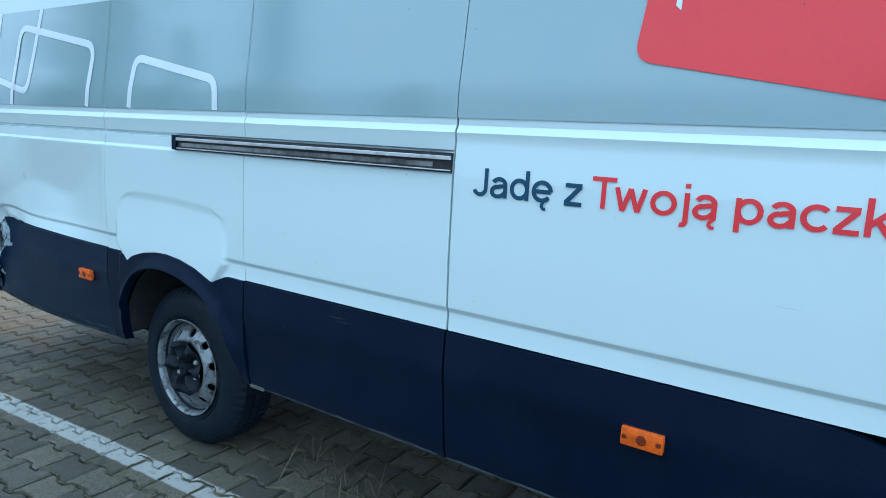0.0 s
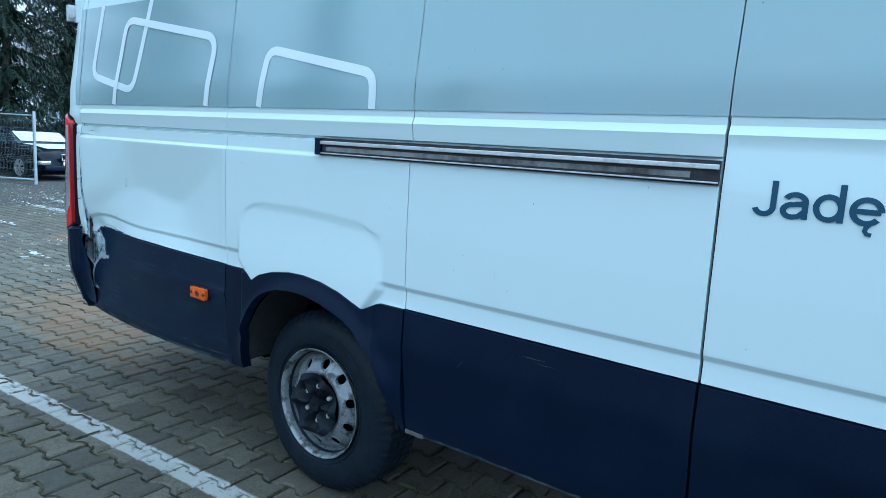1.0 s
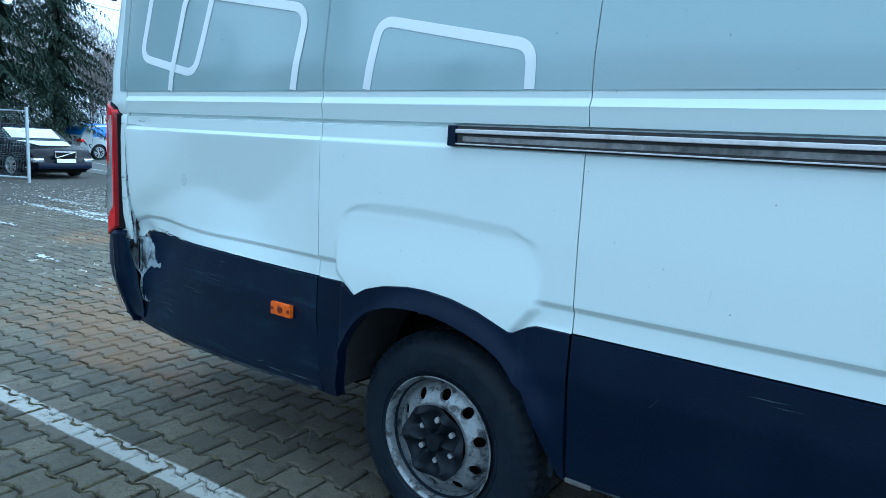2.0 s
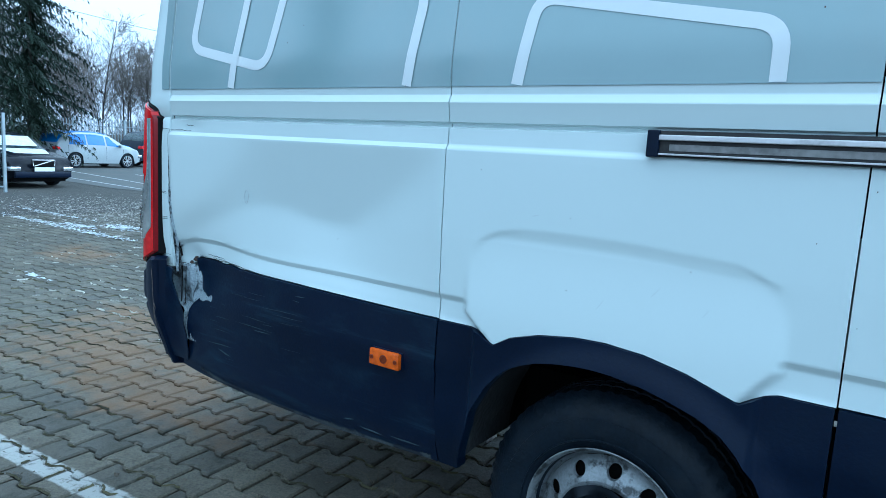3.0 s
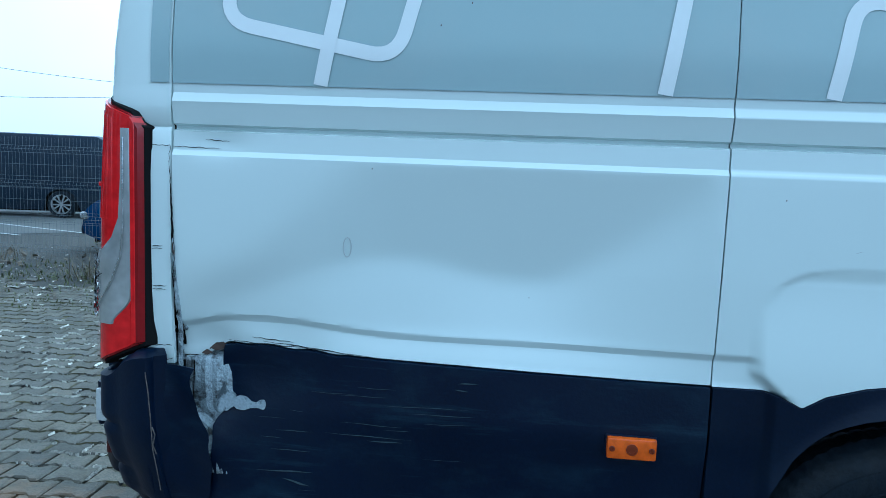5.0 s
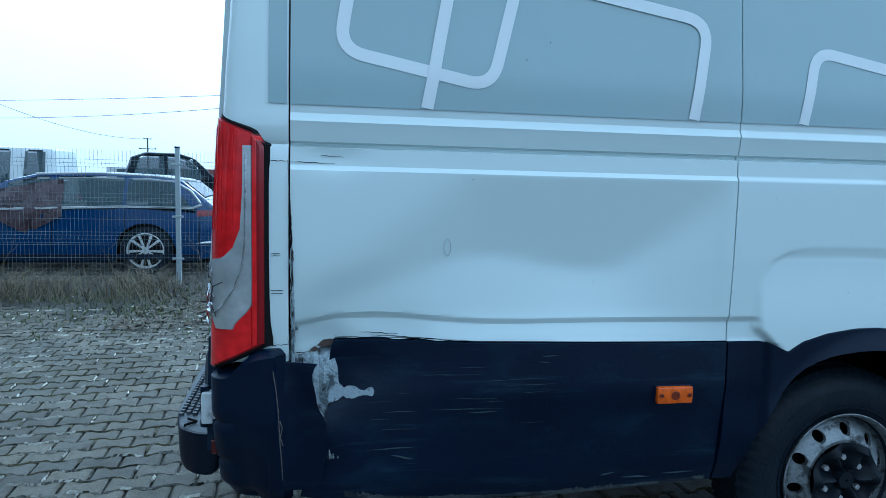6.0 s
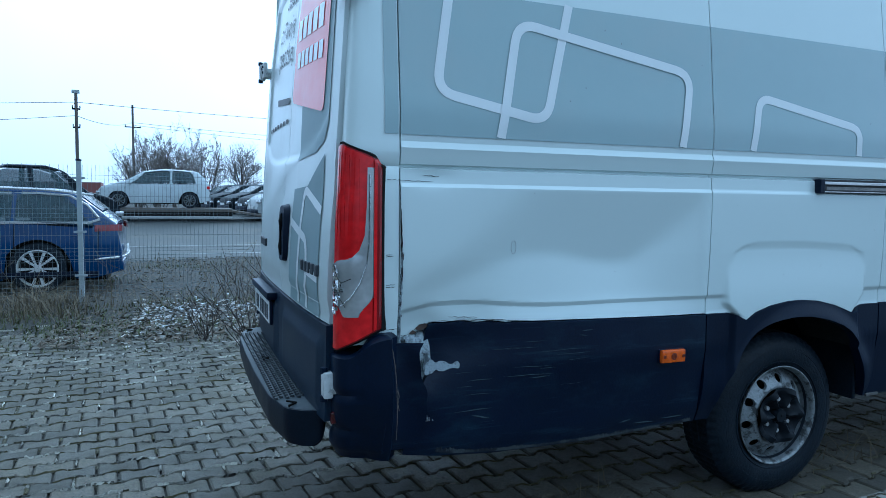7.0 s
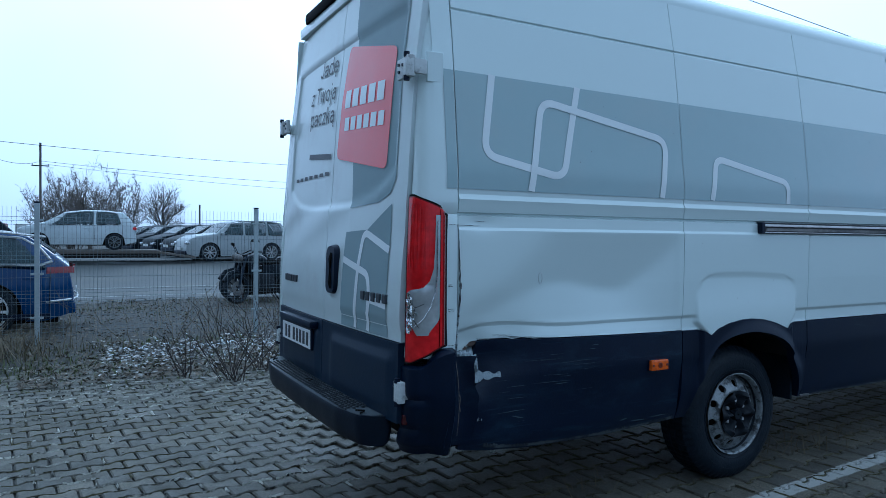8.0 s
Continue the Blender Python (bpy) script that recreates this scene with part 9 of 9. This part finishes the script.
EDGE = [(BLOCK_L * f, s) for f, s in ((0.0, 1), (0.225, 1), (0.375, -1), (0.625, -1), (0.775, 1), (1.0, 1))]
# where the rows and their cross joints lie beside the painted line
ROW_V, ROW_U = -0.0475, -0.038
AMP, JOINT = 0.013, 0.0058


def block_outline(shrink):
    """One interlocking block: wide at both ends, waisted in the middle, centred on the origin."""
    lower = [(u - BLOCK_L / 2, -BLOCK_W / 2 - AMP * s + shrink) for u, s in EDGE]
    upper = [(u - BLOCK_L / 2, BLOCK_W / 2 + AMP * s - shrink) for u, s in reversed(EDGE)]
    pts = lower + upper
    return [(max(-BLOCK_L / 2 + shrink, min(BLOCK_L / 2 - shrink, x)), y) for x, y in pts]


OUT, INN = block_outline(JOINT), block_outline(JOINT + 0.009)
LOC = [(x, y, -0.02) for x, y in OUT] + [(x, y, -0.007) for x, y in OUT] + [(x, y, 0.0) for x, y in INN]
NB = len(OUT)
LFACES = [tuple(range(2 * NB, 3 * NB))]
for r in (0, 1):
    LFACES += [(r * NB + k, r * NB + (k + 1) % NB, (r + 1) * NB + (k + 1) % NB, (r + 1) * NB + k) for k in range(NB)]
block_mesh = bpy.data.meshes.new("paving_block")
block_mesh.from_pydata(LOC, [], LFACES)
block_mesh.materials.append(PAVER)
LOCV = np.array(LOC)
paving = thing("block_paving", "grey interlocking concrete block paving with dirty joints", "paving", kind="structure")
ca, sa = math.cos(LINE_A), math.sin(LINE_A)
near, rest_v, rest_f = 0, [], []
base_count = 0
brng = random.Random(3)
for j in range(-30, 56):
    for i in range(-75, 40):
        u = (i + (0.5 if j % 2 else 0.0)) * BLOCK_L + ROW_U
        v = j * BLOCK_W + ROW_V
        x, y = LINE_P.x + u * ca - v * sa, LINE_P.y + u * sa + v * ca
        if not (-14.5 < x < 4.6 and -3.4 < y < 8.5):
            continue
        if x > -4.0 and y > 3.8:
            continue
        if y > 7.5 + 0.4 * math.sin(3 * x) + brng.uniform(-0.3, 0.3):
            continue
        z = ground_height(x, y) + brng.uniform(-0.0025, 0.0025)
        ax, ay = brng.gauss(0, 0.008), brng.gauss(0, 0.008)
        slope = (ground_height(x, y + 0.05) - ground_height(x, y - 0.05)) / 0.1
        yaw = LINE_A + brng.gauss(0, 0.006)
        if near < 300 and -5.4 < x < -2.6 and 0.55 < y < 1.75:
            o = new("paving_block", block_mesh)
            o.parent = paving
            o.matrix_world = Matrix.Translation((x, y, z)) @ Euler((math.atan(slope) + ax, ay, yaw)).to_matrix().to_4x4()
            near += 1
        else:
            c, s = math.cos(yaw), math.sin(yaw)
            px, py = LOCV[:, 0] * c - LOCV[:, 1] * s, LOCV[:, 0] * s + LOCV[:, 1] * c
            pz = LOCV[:, 2] + z + py * (slope + ax) + px * ay
            rest_v.append(np.stack([px + x, py + y, pz], axis=1))
            rest_f.extend([tuple(q + base_count for q in f) for f in LFACES])
            base_count += len(LOC)
me = bpy.data.meshes.new("paving_blocks")
me.from_pydata(np.concatenate(rest_v).tolist(), [], rest_f)
blocks = mesh_part("paving_blocks", me, PAVER, paving)
blocks["kind"] = "stuff"
# litter, old snow and moss caught in the joints, following the blocks' wavy edges
def joint_side(u):
    """How far the long joint swings at u along the row."""
    u = u % BLOCK_L
    return AMP * interp(EDGE, u)


def joint_fill(count, keep, w0, w1, l0, l1, lift):
    verts, faces = [], []
    for _ in range(count):
        j = brng.randint(-14, 42)
        across = brng.random() < 0.20
        half_row = 0.5 if j % 2 else 0.0
        u0 = (brng.randint(-50, 22) + half_row + 0.5) * BLOCK_L if across else brng.uniform(-10.0, 4.4)
        v0 = j * BLOCK_W + brng.uniform(-0.5, 0.3) * BLOCK_W
        u0, v0 = u0 + (ROW_U if across else 0.0), v0 + ROW_V
        x, y = LINE_P.x + u0 * ca - v0 * sa, LINE_P.y + u0 * sa + v0 * ca
        if not keep(x, y):
            continue
        n = max(3, int(brng.uniform(l0, l1) / 0.012))
        w, row = brng.uniform(w0, w1) * (0.85 if across else 0.6), []
        for k in range(n + 1):
            if across:
                u, v = u0 + brng.gauss(0, 0.0015), v0 + 0.012 * k
                if v > (j + 0.5) * BLOCK_W + ROW_V:
                    break
                side = Vector((ca, sa))
            else:
                u = u0 + 0.012 * k
                v = (j + 0.5) * BLOCK_W + ROW_V + joint_side(u - ROW_U - half_row * BLOCK_L + 0.5 * BLOCK_L) + brng.gauss(0, 0.0015)
                side = Vector((-sa, ca))
            p = Vector((LINE_P.x + u * ca - v * sa, LINE_P.y + u * sa + v * ca))
            e = w * brng.uniform(0.5, 1.3) * (0.25 if k in (0, n) else 1.0)
            z = ground_height(p.x, p.y)
            row.append(((p.x - side.x * e, p.y - side.y * e, z - 0.003), (p.x, p.y, z + lift * brng.uniform(0.4, 1.3)), (p.x + side.x * e, p.y + side.y * e, z - 0.003)))
        b = len(verts)
        for q in row:
            verts.extend(q)
        for k in range(len(row) - 1):
            o = b + 3 * k
            faces.extend([(o, o + 1, o + 4, o + 3), (o + 1, o + 2, o + 5, o + 4)])
    return verts, faces


def patchy(x, y, scale, shift):
    return noise.noise(Vector((x * scale, y * scale, shift)))


LITTER = mat("joint_litter", (0.30, 0.29, 0.25), 0.85, var=0.75, scale=9, fine=80, island=1.3)
MOSS = mat("joint_moss", (0.052, 0.047, 0.022), 0.95, var=0.6, scale=9, fine=80, island=1.0)
stuff("joint_litter", "pale straw and old snow in the paving joints", "litter",
      *joint_fill(17000, lambda x, y: -11 < x < -3.6 and 2.6 < y < 7.6 and brng.random() < (0.45 + 0.9 * patchy(x, y, 0.8, 0.0)) * (1 - 0.75 * sstep(-x, 7.2, 8.6)), 0.005, 0.0105, 0.03, 0.16, 0.009), LITTER)
stuff("joint_moss", "brown moss and soil in the paving joints", "moss",
      *joint_fill(16000, lambda x, y: -9.5 < x < 1.5 and -0.5 < y < 6.5 and brng.random() < 0.45 + 0.9 * patchy(x, y, 0.7, 5.0), 0.004, 0.011, 0.03, 0.20, 0.004), MOSS)
